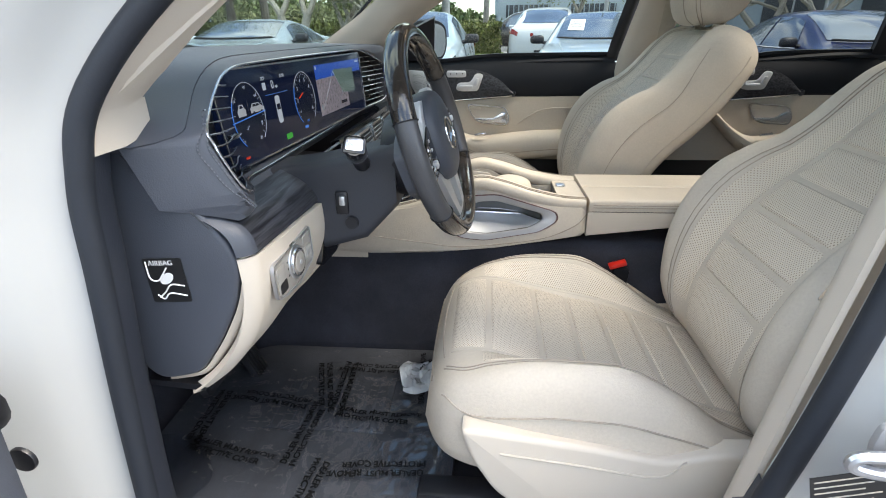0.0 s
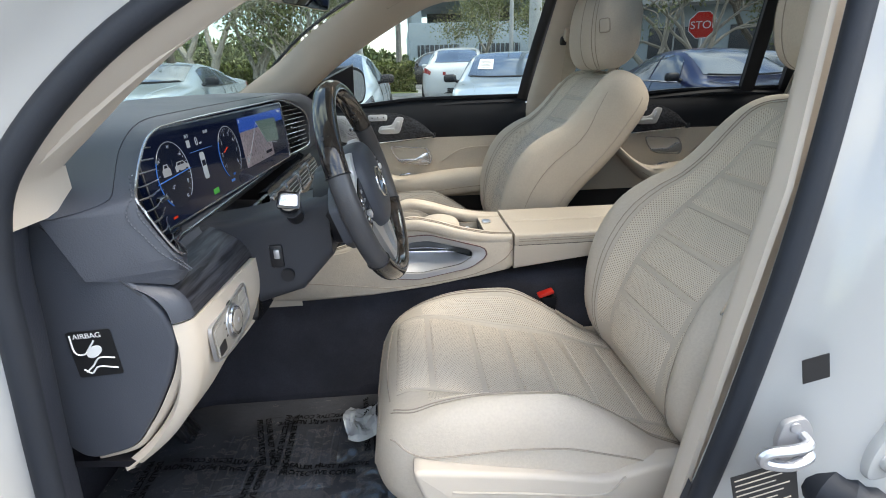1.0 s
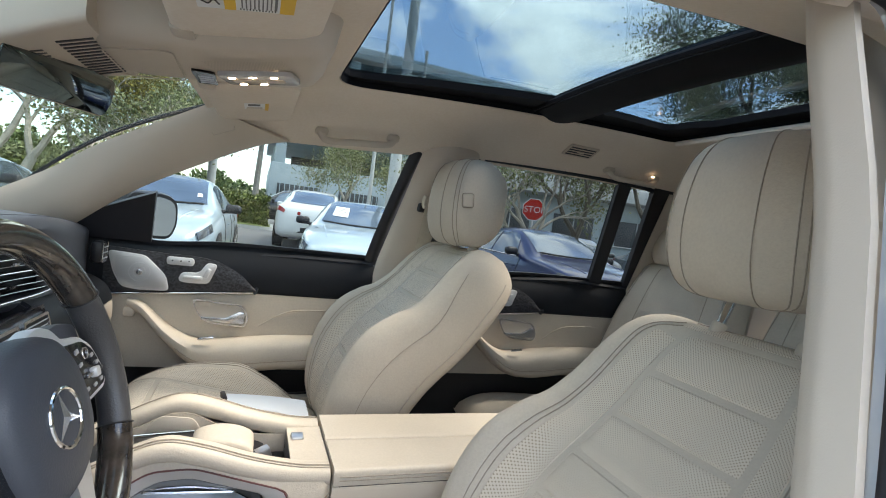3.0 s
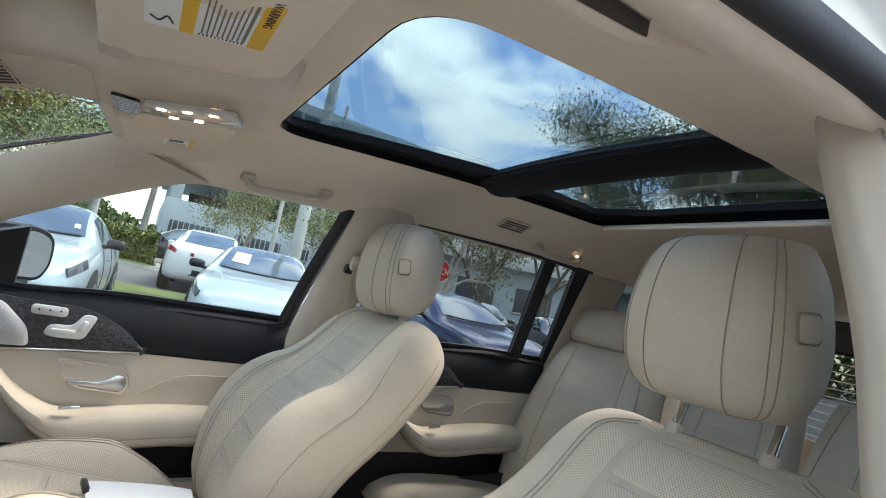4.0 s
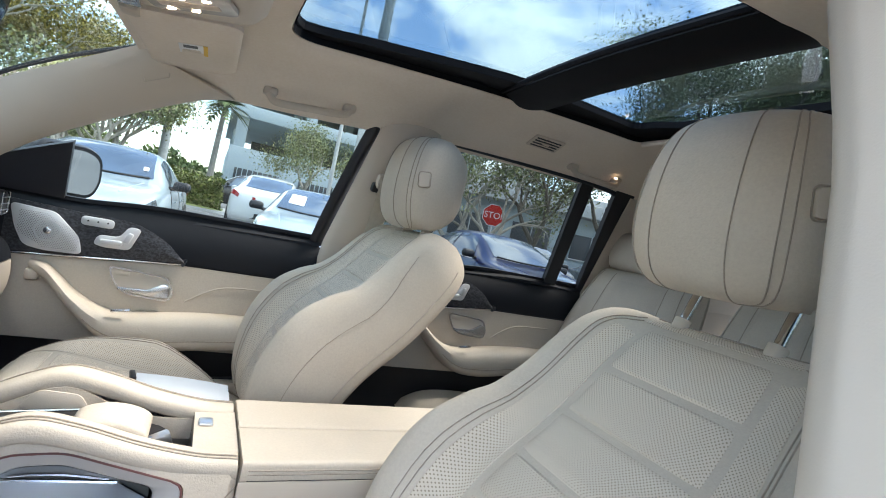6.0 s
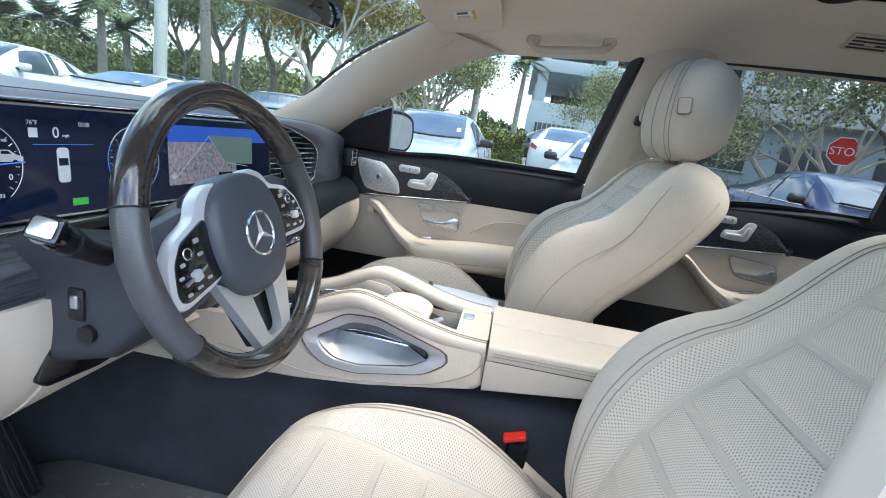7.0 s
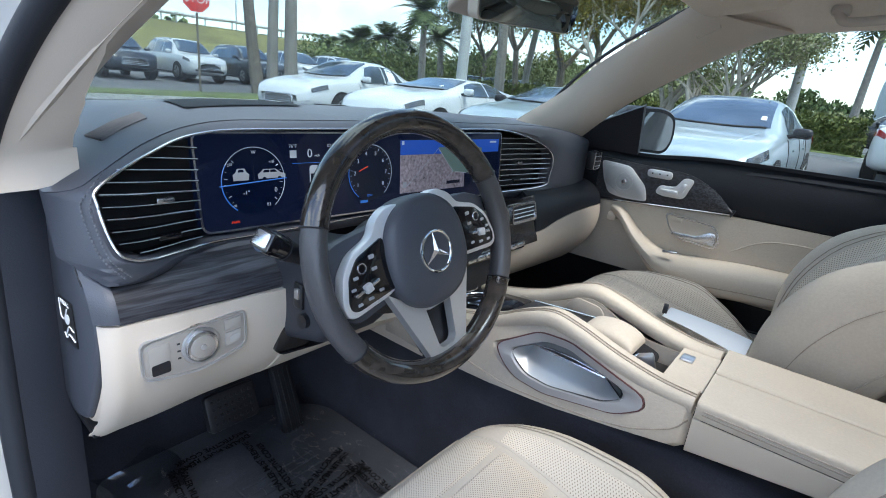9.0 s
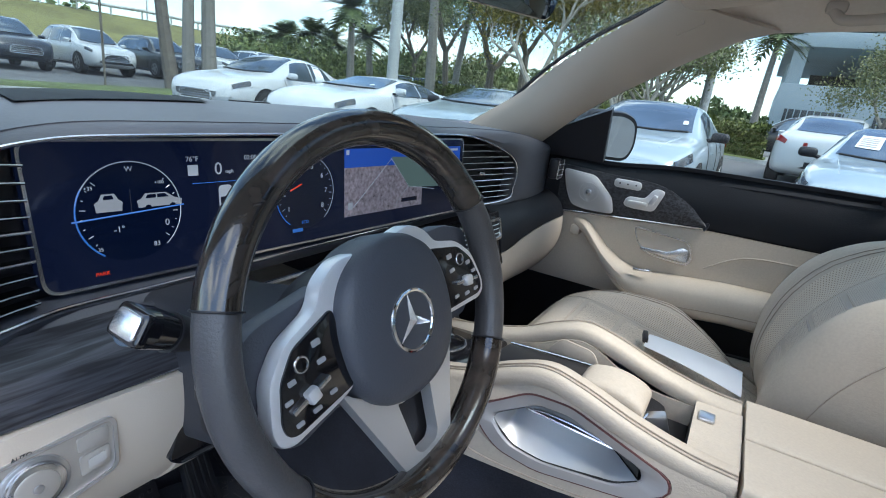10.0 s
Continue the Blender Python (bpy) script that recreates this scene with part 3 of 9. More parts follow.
# floor, firewall, tunnel and far sides: dark carpet tub
flr = thing("floor", (0.6, YC, 0.5), "black cut-pile carpet on the car floor", "carpet", kind="structure")
part("carpet", sheet(lambda u, v: V(-0.75 + 3.3 * u, mir(0.80) + 1.575 * v, 0.515 + 0.12 * max(0, 0.045 - u) / 0.045 + (0.0 if u < 0.35 else 0.05)), 60, 20, 0.02), M_CARPET, flr)
part("footwell_wall", sheet(lambda u, v: V(-0.72 - 0.16 * u, mir(0.80) + 1.575 * v, 0.52 + 0.6 * u), 12, 12, 0.02), M_CARPET, flr, "sloping carpet-lined footwell end")
part("sill_cover", sheet(lambda u, v: V(-0.40 + 1.0 * u, -0.765 + 0.13 * v, 0.565 - 0.06 * v * v + 0.006 * math.sin(math.pi * v)), 20, 6, 0.01), M_DASH, flr, "dark grey door sill cover")
wl = thing("wall_side", (0.6, 0.8, 0.7), "dark lower body side behind the passenger doors", "body side", kind="structure")
part("side_skin", sheet(lambda u, v: V(-0.9 + 3.5 * u, 0.83, 0.5 + 0.70 * v), 10, 4, 0.02), M_BLACK, wl)
wl2 = thing("wall_side", (1.6, -0.8, 0.7), "closed driver-side rear body wall with beige lining", "body side", kind="structure")
part("side_skin", sheet(lambda u, v: V(0.70 + 1.95 * u, -0.79 + 0.02 * v, 0.5 + 0.74 * v), 10, 4, 0.02), M_BEIGE, wl2)
part("window_rail", sheet(lambda u, v: V(0.70 + 1.95 * u, -0.77 + 0.16 * v, 1.24 + 0.37 * v), 10, 4, 0.02), M_GLASSDARK, wl2)
fw = thing("wall_front", (-0.95, YC, 0.8), "dark bulkhead between footwell and engine bay", "bulkhead", kind="structure")
part("bulkhead", sheet(lambda u, v: V(-0.98 + 0.2 * (2 * u - 1) ** 2, mir(0.84) + 1.66 * u, 0.45 + 0.78 * v), 10, 4, 0.02), M_BLACK, fw)
hood = thing("bonnet", (-1.5, YC, 1.1), "white front bonnet of the car", "bonnet", kind="structure")
part("bonnet_skin", sheet(lambda u, v: V(-0.98 - 1.0 * u, mir(0.80) + 1.575 * v, 1.20 - 0.13 * u - 0.06 * (2 * v - 1) ** 2), 10, 12, 0.02), M_WHITEPAINT, hood)
part("scuttle", sheet(lambda u, v: V(-0.72 - 0.28 * u + 0.36 * (2 * v - 1) ** 4 * 0.5, mir(0.78) + 1.53 * v, 1.185 + 0.02 * u), 4, 12, 0.02), M_BLACK, hood)

# ---- passenger side: B-pillar ----
bp = thing("middle_pillar_trim", (0.62, 0.7, 1.2), "beige plastic middle pillar cover with a seat belt guide", "pillar", kind="structure")


def bpil(u, v):
    z = 0.6 + 1.02 * v
    xa = float(np.interp(z, [0.6, 1.22, 1.6, 1.63], [0.52, 0.535, 0.612, 0.615]))
    xb = float(np.interp(z, [0.6, 1.22, 1.6, 1.63], [0.66, 0.675, 0.80, 0.81]))
    y = float(np.interp(z, [0.6, 1.15, 1.22, 1.6, 1.63], [0.78, 0.765, 0.745, 0.605, 0.597]))
    return V(xa + (xb - xa) * u, y - 0.035 * math.sin(math.pi * u) ** 0.5, z)


part("pillar_cover", sheet(bpil, 12, 24, 0.01), M_BEIGE, bp)
part("belt_slot", rbox((0.645, 0.63, 1.42), (0.05, 0.02, 0.03), 0.008, (20, 0, 10)), M_BLACK, bp)
part("belt_guide", join(rbox((0.655, 0.607, 1.44), (0.055, 0.03, 0.045), 0.012, (20, 0, 0)), tube([V(0.63, 0.60, 1.425), V(0.69, 0.60, 1.43)], 0.009, 8)), M_BEIGE, bp, "beige belt guide")
sb = thing("seat_belt", (0.64, 0.66, 1.0), "beige webbing seat belt hanging beside the passenger seat", "seat belt", "seat belts")
part("webbing", sheet(lambda u, v: V(0.635 + 0.046 * u - 0.06 * v, 0.592 + 0.105 * v, 1.43 - 0.8 * v), 3, 16, 0.002), M_BELT, sb)

# ---- driver side: B-pillar inside and out ----
bd = thing("middle_pillar_trim", (0.56, -0.7, 1.1), "beige driver-side middle pillar cover beside the doorway", "pillar", kind="structure")


PILLAR_U, PILLAR_X, PILLAR_Y = [0, 0.25, 0.38, 0.5, 0.62, 0.75, 1.0], [0.0, 0.002, 0.008, 0.022, 0.046, 0.095, 0.24], [0.0, 0.026, 0.038, 0.046, 0.052, 0.058, 0.08]


def bpil_d(u, v):
    z = 0.62 + 0.99 * v
    xa = float(np.interp(z, [0.62, 1.0, 1.2, 1.42, 1.6], [0.395, 0.452, 0.492, 0.538, 0.576]))
    y = float(np.interp(z, [0.62, 1.0, 1.2, 1.42, 1.6], [-0.748, -0.746, -0.736, -0.690, -0.628]))
    # a narrow face across the doorway, then a rounded turn into the cabin
    return V(xa - 0.002 + float(np.interp(u, PILLAR_U, PILLAR_X)), y + float(np.interp(u, PILLAR_U, PILLAR_Y)), z)


part("pillar_cover", sheet(bpil_d, 32, 24, 0.008), M_BEIGE, bd)
sb2 = thing("seat_belt", (0.58, -0.66, 1.0), "beige webbing seat belt running down beside the driver seat", "seat belt", "seat belts")
part("webbing", sheet(lambda u, v: V(0.645 + 0.046 * u - 0.16 * v, -0.628 - 0.032 * v + 0.006 * math.sin(9 * v), 1.42 - 0.80 * v), 3, 20, 0.002), M_BELT, sb2)
part("tongue", rbox((0.511, -0.652, 1.010), (0.012, 0.03, 0.05), 0.003, (0, 25, 0)), M_POLISHED, sb2, "chrome belt tongue")
part("tongue_grip", rbox((0.524, -0.652, 1.040), (0.022, 0.034, 0.035), 0.006, (0, 25, 0)), M_BLACK, sb2, "black tongue grip")
# ==== passenger-side doors ====
def belt_y(z):
    """The side glass leans inwards as it rises."""
    return 0.77 - (z - 1.2) * 0.404


def on_glass(x, z, dy=0.0):
    return V(x, belt_y(z) + dy, z)


def door(name, label, x0, x1, outline, dx, group):
    d = thing(name, ((x0 + x1) / 2, 0.78, 0.6), label, "car door", group, "structure")
    top = lambda x: 1.236 + 0.012 * math.sin((x - x0) / (x1 - x0) * math.pi) * 0 - 0.018 * math.exp(-((x - dx + 0.12) / 0.14) ** 2) + (0.012 if x < dx - 0.25 else 0)
    strip = lambda x: 1.062 + 0.075 * (x - dx + 0.2) * (1 if x < dx + 0.18 else 0) + (0.0285 if x >= dx + 0.18 else 0)

    def upper(u, v):
        x = x0 + (x1 - x0) * u
        z = strip(x) + (top(x) - strip(x)) * v
        return V(x, 0.766 - 0.012 * math.sin(math.pi * v) + 0.016 * v * v, z)

    def sill_top(u, v):
        x = x0 + (x1 - x0) * u
        return V(x, 0.782 + 0.03 * v - 0.012 * math.cos(v * 1.4), top(x) + 0.012 * math.sin(v * 1.5))
    part("upper_panel", sheet(lambda u, v: upper(u, v * 1.0), 30, 12, 0.015), M_DOORBLACK, d, "black leather upper door panel")
    part("window_ledge", sheet(lambda u, v: V(x0 + (x1 - x0) * u, 0.768 + 0.035 * v + 0.0, top(x0 + (x1 - x0) * u) - 0.004 + 0.008 * math.sin(math.pi * (0.35 + 0.5 * v))), 24, 6, 0.01), M_DOORBLACK, d)

    def lower(u, v):
        x = x0 + (x1 - x0) * u
        z = 0.845 + (strip(x) - 0.006 - 0.845) * v
        return V(x, 0.762 - 0.006 * math.sin(math.pi * v), z)
    part("middle_panel", sheet(lower, 24, 12, 0.015), M_LEATHER, d, "beige leather middle door panel")
    part("lower_panel", sheet(lambda u, v: V(x0 + (x1 - x0) * u, 0.785 - 0.07 * max(0, 0.7 - v) * (0.6 + 0.4 * math.sin(u * 3)), 0.55 + 0.30 * v), 16, 8, 0.015), M_BLACK, d, "black lower panel with a map pocket")
    part("map_pocket", sheet(lambda u, v: V(dx - 0.05 + 0.5 * u, 0.70 + 0.012 * math.sin(math.pi * u), 0.62 + (0.13 + 0.05 * u) * v), 12, 6, 0.012), M_BLACK, d)
    # chrome strip
    part("chrome_strip", tube([V(x, 0.757, strip(x) - 0.001) for x in np.linspace(x0 + 0.1, dx + 0.172, 20)], 0.0024, 6), M_CHROME, d)
    # dark trim blade under the glass with a swept rear end
    tp = [V(dx - 0.24, 0, 1.195), V(dx - 0.1, 0, 1.188), V(dx + 0.03, 0, 1.182), V(dx + 0.11, 0, 1.150), V(dx + 0.155, 0, 1.112), V(dx + 0.175, 0, 1.092)]
    bs = spline(tp, 24)
    part("trim_blade", sheet(lambda u, v: V((bs[min(23, int(u * 23))].x), 0.7535 - 0.003 * math.sin(math.pi * v), strip(bs[min(23, int(u * 23))].x) + 0.004 + (bs[min(23, int(u * 23))].z - strip(bs[min(23, int(u * 23))].x) - 0.004) * v), 23, 8, 0.012), M_WOOD, d, "dark open-pore trim blade")
    # pull handle and armrest as one swept beige form
    path = spline([V(dx - 0.175, 0.735, 1.035), V(dx - 0.13, 0.715, 1.02), V(dx - 0.06, 0.700, 0.955), V(dx + 0.02, 0.692, 0.905), V(dx + 0.12, 0.690, 0.900), V(dx + 0.25, 0.690, 0.912), V(dx + 0.37, 0.695, 0.918), V(dx + 0.5, 0.72, 0.918)], 48)
    hw = smooth1([(0, 0.016), (0.12, 0.018), (0.3, 0.024), (0.45, 0.040), (0.6, 0.050), (0.8, 0.048), (1, 0.042)])
    rings = []
    for i, p in enumerate(path):
        t = i / 47
        h = hw(t)
        w = 0.030 + 0.045 * min(1, t * 2)
        ring = []
        for k in range(16):
            a_ = 2 * math.pi * k / 16
            cy, cz = math.cos(a_), math.sin(a_)
            ring.append(V(p.x, p.y + 0.04 + w * math.copysign(abs(cy) ** 0.7, cy) * 0.9, p.z + h * math.copysign(abs(cz) ** 0.75, cz)))
        rings.append(ring)
    arm = part("armrest", loft(rings), M_LEATHER, d, "beige leather armrest running up into a pull handle")
    part("seam", tube([V(p.x, p.y + 0.04 - (0.030 + 0.045 * min(1, i / 47 * 2)) * 0.88, p.z - hw(i / 47) * 0.25) for i, p in enumerate(path[16:47], 16)], 0.0014, 5), M_THREAD, arm)
    part("pull_bracket", rbox((dx - 0.165, 0.752, 1.012), (0.03, 0.03, 0.03), 0.008), M_BEIGE, d)
    part("switch_slot", rbox((dx + 0.048, 0.684, 0.958), (0.045, 0.01, 0.008), 0.003, (0, -8, 0)), M_CHROME, d, "small chrome lock switch")
    # raised leather fold behind the handle
    part("panel_fold", tube(spline([V(dx + 0.19, 0.757, 0.985), V(dx + 0.25, 0.754, 1.025), V(dx + 0.31, 0.754, 1.042), V(dx + 0.44, 0.757, 1.045)], 20), 0.0022, 6), M_PIPING, d)
    # release handle in its recess
    cup = rounded([(-0.085, 0.034), (0.065, 0.030), (0.085, -0.010), (0.078, -0.038), (-0.03, -0.036), (-0.062, -0.012)], 0.018, 5)
    m = facing(V(dx + 0.075, 0.7525, 1.022), (1, 0, -0.06), (0, 0, 1))
    rel = part("release_handle", prism(cup, 0.004, m), M_BEIGE, d, "recessed satin chrome door release")
    part("bezel", ring_plate(cup, [(x * 0.93, y * 0.88) for x, y in cup], 0.0065, m), M_CHROME, rel)
    part("lever", prism(rounded([(-0.05, -0.018), (0.02, -0.012), (0.055, 0.012), (0.072, 0.006), (0.074, -0.028), (0.03, -0.030), (-0.05, -0.026)], 0.006), 0.012, m, 0.003), M_CHROME, rel)
    part("lock_keys", prism(rounded([(-0.066, 0.012), (-0.03, 0.012), (-0.03, 0.026), (-0.066, 0.026)], 0.003), 0.006, m, 0.001), M_BEIGE, rel)
    # seat keys
    m = facing(V(dx - 0.045, 0.7475, 1.17), (1, 0, 0.02), (0, 0, 1))
    part("memory_keys", prism(rounded([(-0.038, -0.012), (0.036, -0.014), (0.036, 0.010), (-0.038, 0.012)], 0.011), 0.005, m, 0.002), M_SILVER, d, "silver memory keys")
    for px in (-0.022, 0.0, 0.022):
        part("key_mark", prism(rounded([(px - 0.002, -0.002), (px + 0.002, -0.002), (px + 0.002, 0.002), (px - 0.002, 0.002)], 0.001), 0.006, m), M_BLACK, d)
    m = facing(V(dx + 0.005, 0.747, 1.125), (1, 0, 0.02), (0, 0, 1))
    sw = rounded([(-0.055, -0.012), (-0.03, -0.018), (0.03, -0.018), (0.052, 0.042), (0.022, 0.046), (0.002, 0.014), (-0.045, 0.014)], 0.012)
    seatk = part("seat_switch", prism(sw, 0.005, m, 0.002), M_SILVER, d, "silver seat-shaped switch plate")
    part("switch_key", prism(rounded([(-0.04, -0.008), (0.012, -0.008), (0.012, 0.004), (-0.04, 0.004)], 0.005), 0.011, m, 0.002), M_SILVER, seatk)
    part("switch_key", prism(rounded([(0.012, 0.004), (0.026, 0.0), (0.036, 0.026), (0.024, 0.03)], 0.005), 0.011, m, 0.002), M_SILVER, seatk)
    # glass with black surround
    glass_pts = [on_glass(x, z) for x, z in outline]
    cxz = V(sum(p.x for p in glass_pts) / len(glass_pts), sum(p.y for p in glass_pts) / len(glass_pts), sum(p.z for p in glass_pts) / len(glass_pts))
    bmg = bmesh.new()
    vs = [bmg.verts.new(p + V(0, 0.02, 0)) for p in glass_pts]
    bmg.faces.new(vs)
    return d, glass_pts, bmg


FRONT_WIN = [(-0.33, 1.20), (0.0, 1.20), (0.3, 1.21), (0.52, 1.215), (0.528, 1.245), (0.548, 1.36), (0.572, 1.48), (0.594, 1.565), (0.585, 1.598), (0.54, 1.612), (0.353, 1.592), (0.132, 1.543), (-0.02, 1.465), (-0.185, 1.366), (-0.29, 1.285)]
REAR_WIN = [(0.66, 1.21), (1.3, 1.22), (1.62, 1.225), (1.60, 1.40), (1.575, 1.54), (1.54, 1.60), (1.4, 1.615), (1.1, 1.615), (0.84, 1.61), (0.80, 1.60), (0.76, 1.46)]

front_door, fpts, fglass = door("front_passenger_door", "beige and black leather-trimmed front passenger door, closed", -0.33, 0.535, FRONT_WIN, 0.0, "passenger-side doors")
g = part("window_pane", fglass, M_GLASS, front_door, "clear side glass")
g.visible_shadow = False
part("window_seal", tube([p + V(0, 0.012, 0) for p in spline(fpts, 120, True)], 0.011, 8, True), M_RUBBER, front_door, "black window seal")
part("rear_window_frame", sheet(lambda u, v: on_glass(0.524 + 0.074 * v ** 1.2 + 0.045 * (u - 0.5), 1.22 + 0.37 * v, 0.012 - 0.016 * math.sin(math.pi * u)), 6, 16, 0.012), M_BLACK, front_door, "broad black window surround at the pillar")
part("window_flag", sheet(lambda u, v: on_glass(-0.40 + (0.22 + 0.05 * (1 - v)) * u + 0.06 * v, 1.215 + (0.03 + 0.115 * u ** 0.8) * v, -0.004), 10, 6, 0.02), M_BLACK, front_door, "black triangular mirror flag")
# door loudspeaker
spk = rounded([(-0.083, 0.058), (0.012, 0.050), (0.068, -0.005), (0.080, -0.050), (0.0, -0.052), (-0.045, -0.044), (-0.068, 0.0)], 0.014)
m = facing(V(-0.149, 0.7485, 1.128), (1, 0, 0.01), (0, 0, 1))
spkr = part("speaker_grille", prism(spk, 0.005, m, 0.002), M_SILVER, front_door, "silver perforated speaker grille")
for r in (0.016, 0.027):
    part("grille_ring", tube([m @ V(r * math.cos(k * math.pi / 14), r * math.sin(k * math.pi / 14), 0.0055) for k in range(28)], 0.0009, 5, True), M_ALU, spkr)
part("grille_boss", prism([(0.009 * math.cos(k * math.pi / 8), 0.009 * math.sin(k * math.pi / 8)) for k in range(16)], 0.007, m, 0.002), M_CHROME, spkr)
dots = bmesh.new()
for i in range(-16, 17):
    for j in range(-12, 13):
        x, y = i * 0.0048 + (j % 2) * 0.0024, j * 0.0042
        if -0.062 < x < 0.068 and -0.045 < y < 0.045 and (x * 0.6 + y) < 0.042 and (x * 0.6 + y) > -0.046 and math.hypot(x, y) > 0.010 and abs(math.hypot(x, y) - 0.027) > 0.002:
            vs = [dots.verts.new(m @ V(x + 0.0011 * math.cos(k * math.pi / 3), y + 0.0011 * math.sin(k * math.pi / 3), 0.0053)) for k in range(6)]
            dots.faces.new(vs)
part("grille_holes", dots, M_BLACK, spkr, smooth=False)

rear_door, rpts, rglass = door("rear_passenger_door", "beige and black rear passenger door, closed", 0.66, 1.62, REAR_WIN, 1.03, "passenger-side doors")
g = part("window_pane", rglass, M_GLASSDARK, rear_door, "dark privacy glass")
g.visible_shadow = False
part("window_seal", tube([p + V(0, 0.012, 0) for p in spline(rpts, 120, True)], 0.011, 8, True), M_RUBBER, rear_door, "black window seal")
part("window_divider", sheet(lambda u, v: on_glass(1.412 + 0.055 * u - 0.045 * v, 1.22 + 0.395 * v, 0.006), 4, 8, 0.02), M_BLACK, rear_door, "black window divider")
part("rear_window_frame", sheet(lambda u, v: on_glass(1.575 + 0.09 * u - 0.05 * v, 1.22 + 0.395 * v, 0.0), 4, 8, 0.02), M_BLACK, rear_door)

# rear quarter, tailgate and its window
cq = thing("rear_quarter_trim", (2.0, 0.7, 1.2), "beige rear quarter lining with a dark side window", "rear quarter", kind="structure")
part("quarter_cover", sheet(lambda u, v: V(1.60 + 0.22 * u, float(np.interp(0.6 + v, [0.6, 1.2, 1.6], [0.79, 0.765, 0.605])), 0.6 + 1.0 * v), 6, 14, 0.01), M_BEIGE, cq)
part("quarter_cover", sheet(lambda u, v: V(1.80 + 0.75 * u, 0.77 - 0.03 * u, 0.55 + 0.68 * v), 6, 6, 0.01), M_BEIGE, cq)
part("quarter_cover", sheet(lambda u, v: V(2.32 + 0.25 * u - 0.05 * v, 0.75 - 0.15 * v, 1.22 + 0.38 * v), 6, 6, 0.01), M_BEIGE, cq)
g = part("window_pane", sheet(lambda u, v: V(1.80 + 0.55 * u, 0.775 - 0.16 * v, 1.22 + 0.39 * v), 4, 4, 0.004), M_GLASSDARK, cq)
g.visible_shadow = False
tg = thing("tailgate", (2.65, YC, 1.2), "beige-lined tailgate with a dark heated rear window", "tailgate", kind="structure")
part("tailgate_lining", sheet(lambda u, v: V(2.68 - 0.02 * v, mir(0.78) + 1.53 * u, 0.5 + 0.62 * v), 6, 6, 0.01), M_BEIGE, tg)
part("tailgate_header", sheet(lambda u, v: V(2.62 - 0.12 * v, mir(0.64) + 1.255 * u, 1.50 + 0.12 * v), 6, 6, 0.01), M_BLACK, tg)
g = part("window_pane", sheet(lambda u, v: V(2.68 - 0.08 * v, mir(0.72) + 1.415 * u, 1.11 + 0.42 * v), 6, 6, 0.004), M_GLASSDARK, tg)
g.visible_shadow = False
for k in range(11):
    part("heater_wire", tube([V(2.668 - 0.0076 * k, y, 1.14 + 0.035 * k) for y in (-0.6, 0.0, 0.62)], 0.0016, 4), M_PIPING, tg)
# ==== seats ====
class Pad:
    """A stuffed form: a centre line in the x-z plane, a half width, and how far it swells to its two sides."""

    def __init__(self, line, width, front, back, y0, pu=5.0, pv=8.0):
        dense = spline([V(x, 0, z) for x, z in line], 400)
        run = np.concatenate(([0.0], np.cumsum([(q - p).length for p, q in zip(dense, dense[1:])])))
        self.pts = [dense[min(399, int(np.searchsorted(run, s)))] for s in np.linspace(0, run[-1], 60)]
        self.width, self.fr, self.bk, self.y0, self.pu, self.pv = width, front, back, y0, pu, pv

    def base(self, v):
        i = min(max(v, 0), 1) * 59
        j = min(int(i), 58)
        p = self.pts[j].lerp(self.pts[j + 1], i - j)
        t = (self.pts[min(j + 2, 59)] - self.pts[max(j - 1, 0)]).normalized()
        return p, V(-t.z, 0, t.x)

    def edge(self, u, v):
        return max(0.0, 1 - abs(u) ** self.pu) ** 0.42 * max(0.0, 1 - abs(2 * v - 1) ** self.pv) ** 0.42

    def front(self, u, v, lift=0.0):
        p, n = self.base(v)
        q = p + V(0, self.y0 + u * self.width(v), 0) + n * (self.fr(u, v) * self.edge(u, v))
        return q + n * lift

    def rear(self, u, v):
        p, n = self.base(v)
        return p + V(0, self.y0 + u * self.width(v), 0) - n * (self.bk(u, v) * self.edge(u, v))

    def solid(self, nu=36, nv=48):
        def warp(k, n):
            s = -math.cos(math.pi * k / n)
            return 0.45 * s + 0.55 * (2 * k / n - 1)
        rings = []
        for j in range(nv + 1):
            v = (warp(j, nv) + 1) / 2
            us = [warp(i, nu) for i in range(nu + 1)]
            rings.append([self.front(u, v) for u in us] + [self.rear(u, v) for u in us[::-1][1:-1]])
        bm = loft(rings)
        bmesh.ops.remove_doubles(bm, verts=bm.verts, dist=0.0004)
        return bm

    def patch(self, u0, u1, v0, v1, puff, nu=14, nv=8, sink=-0.004, lean=0.0):
        """A padded panel lying on the front, with UVs in metres."""
        ln = 0.66
        def f(a_, b_):
            u, v = u0 + (u1 - u0) * a_, v0 + (v1 - v0) * b_ + lean * (2 * a_ - 1) ** 2
            e_ = (max(0, 1 - abs(2 * a_ - 1) ** 10) * max(0, 1 - abs(2 * b_ - 1) ** 9)) ** 0.5
            return self.front(u, v, sink + (puff - sink) * e_)
        return sheet(f, nu, nv, 0.0, uvs=lambda a_, b_: ((u0 + (u1 - u0) * a_) * 0.25, (v0 + (v1 - v0) * b_) * ln))

    def seam(self, uv, r=0.0013, lift=0.0008, n=40):
        pts = spline([V(u, v, 0) for u, v in uv], n)
        return tube([self.front(p.x, p.y, lift) for p in pts], r, 5)


def bolster(u, a0, a1):
    t = min(1, max(0, (abs(u) - a0) / (a1 - a0)))
    return t * t * (3 - 2 * t)


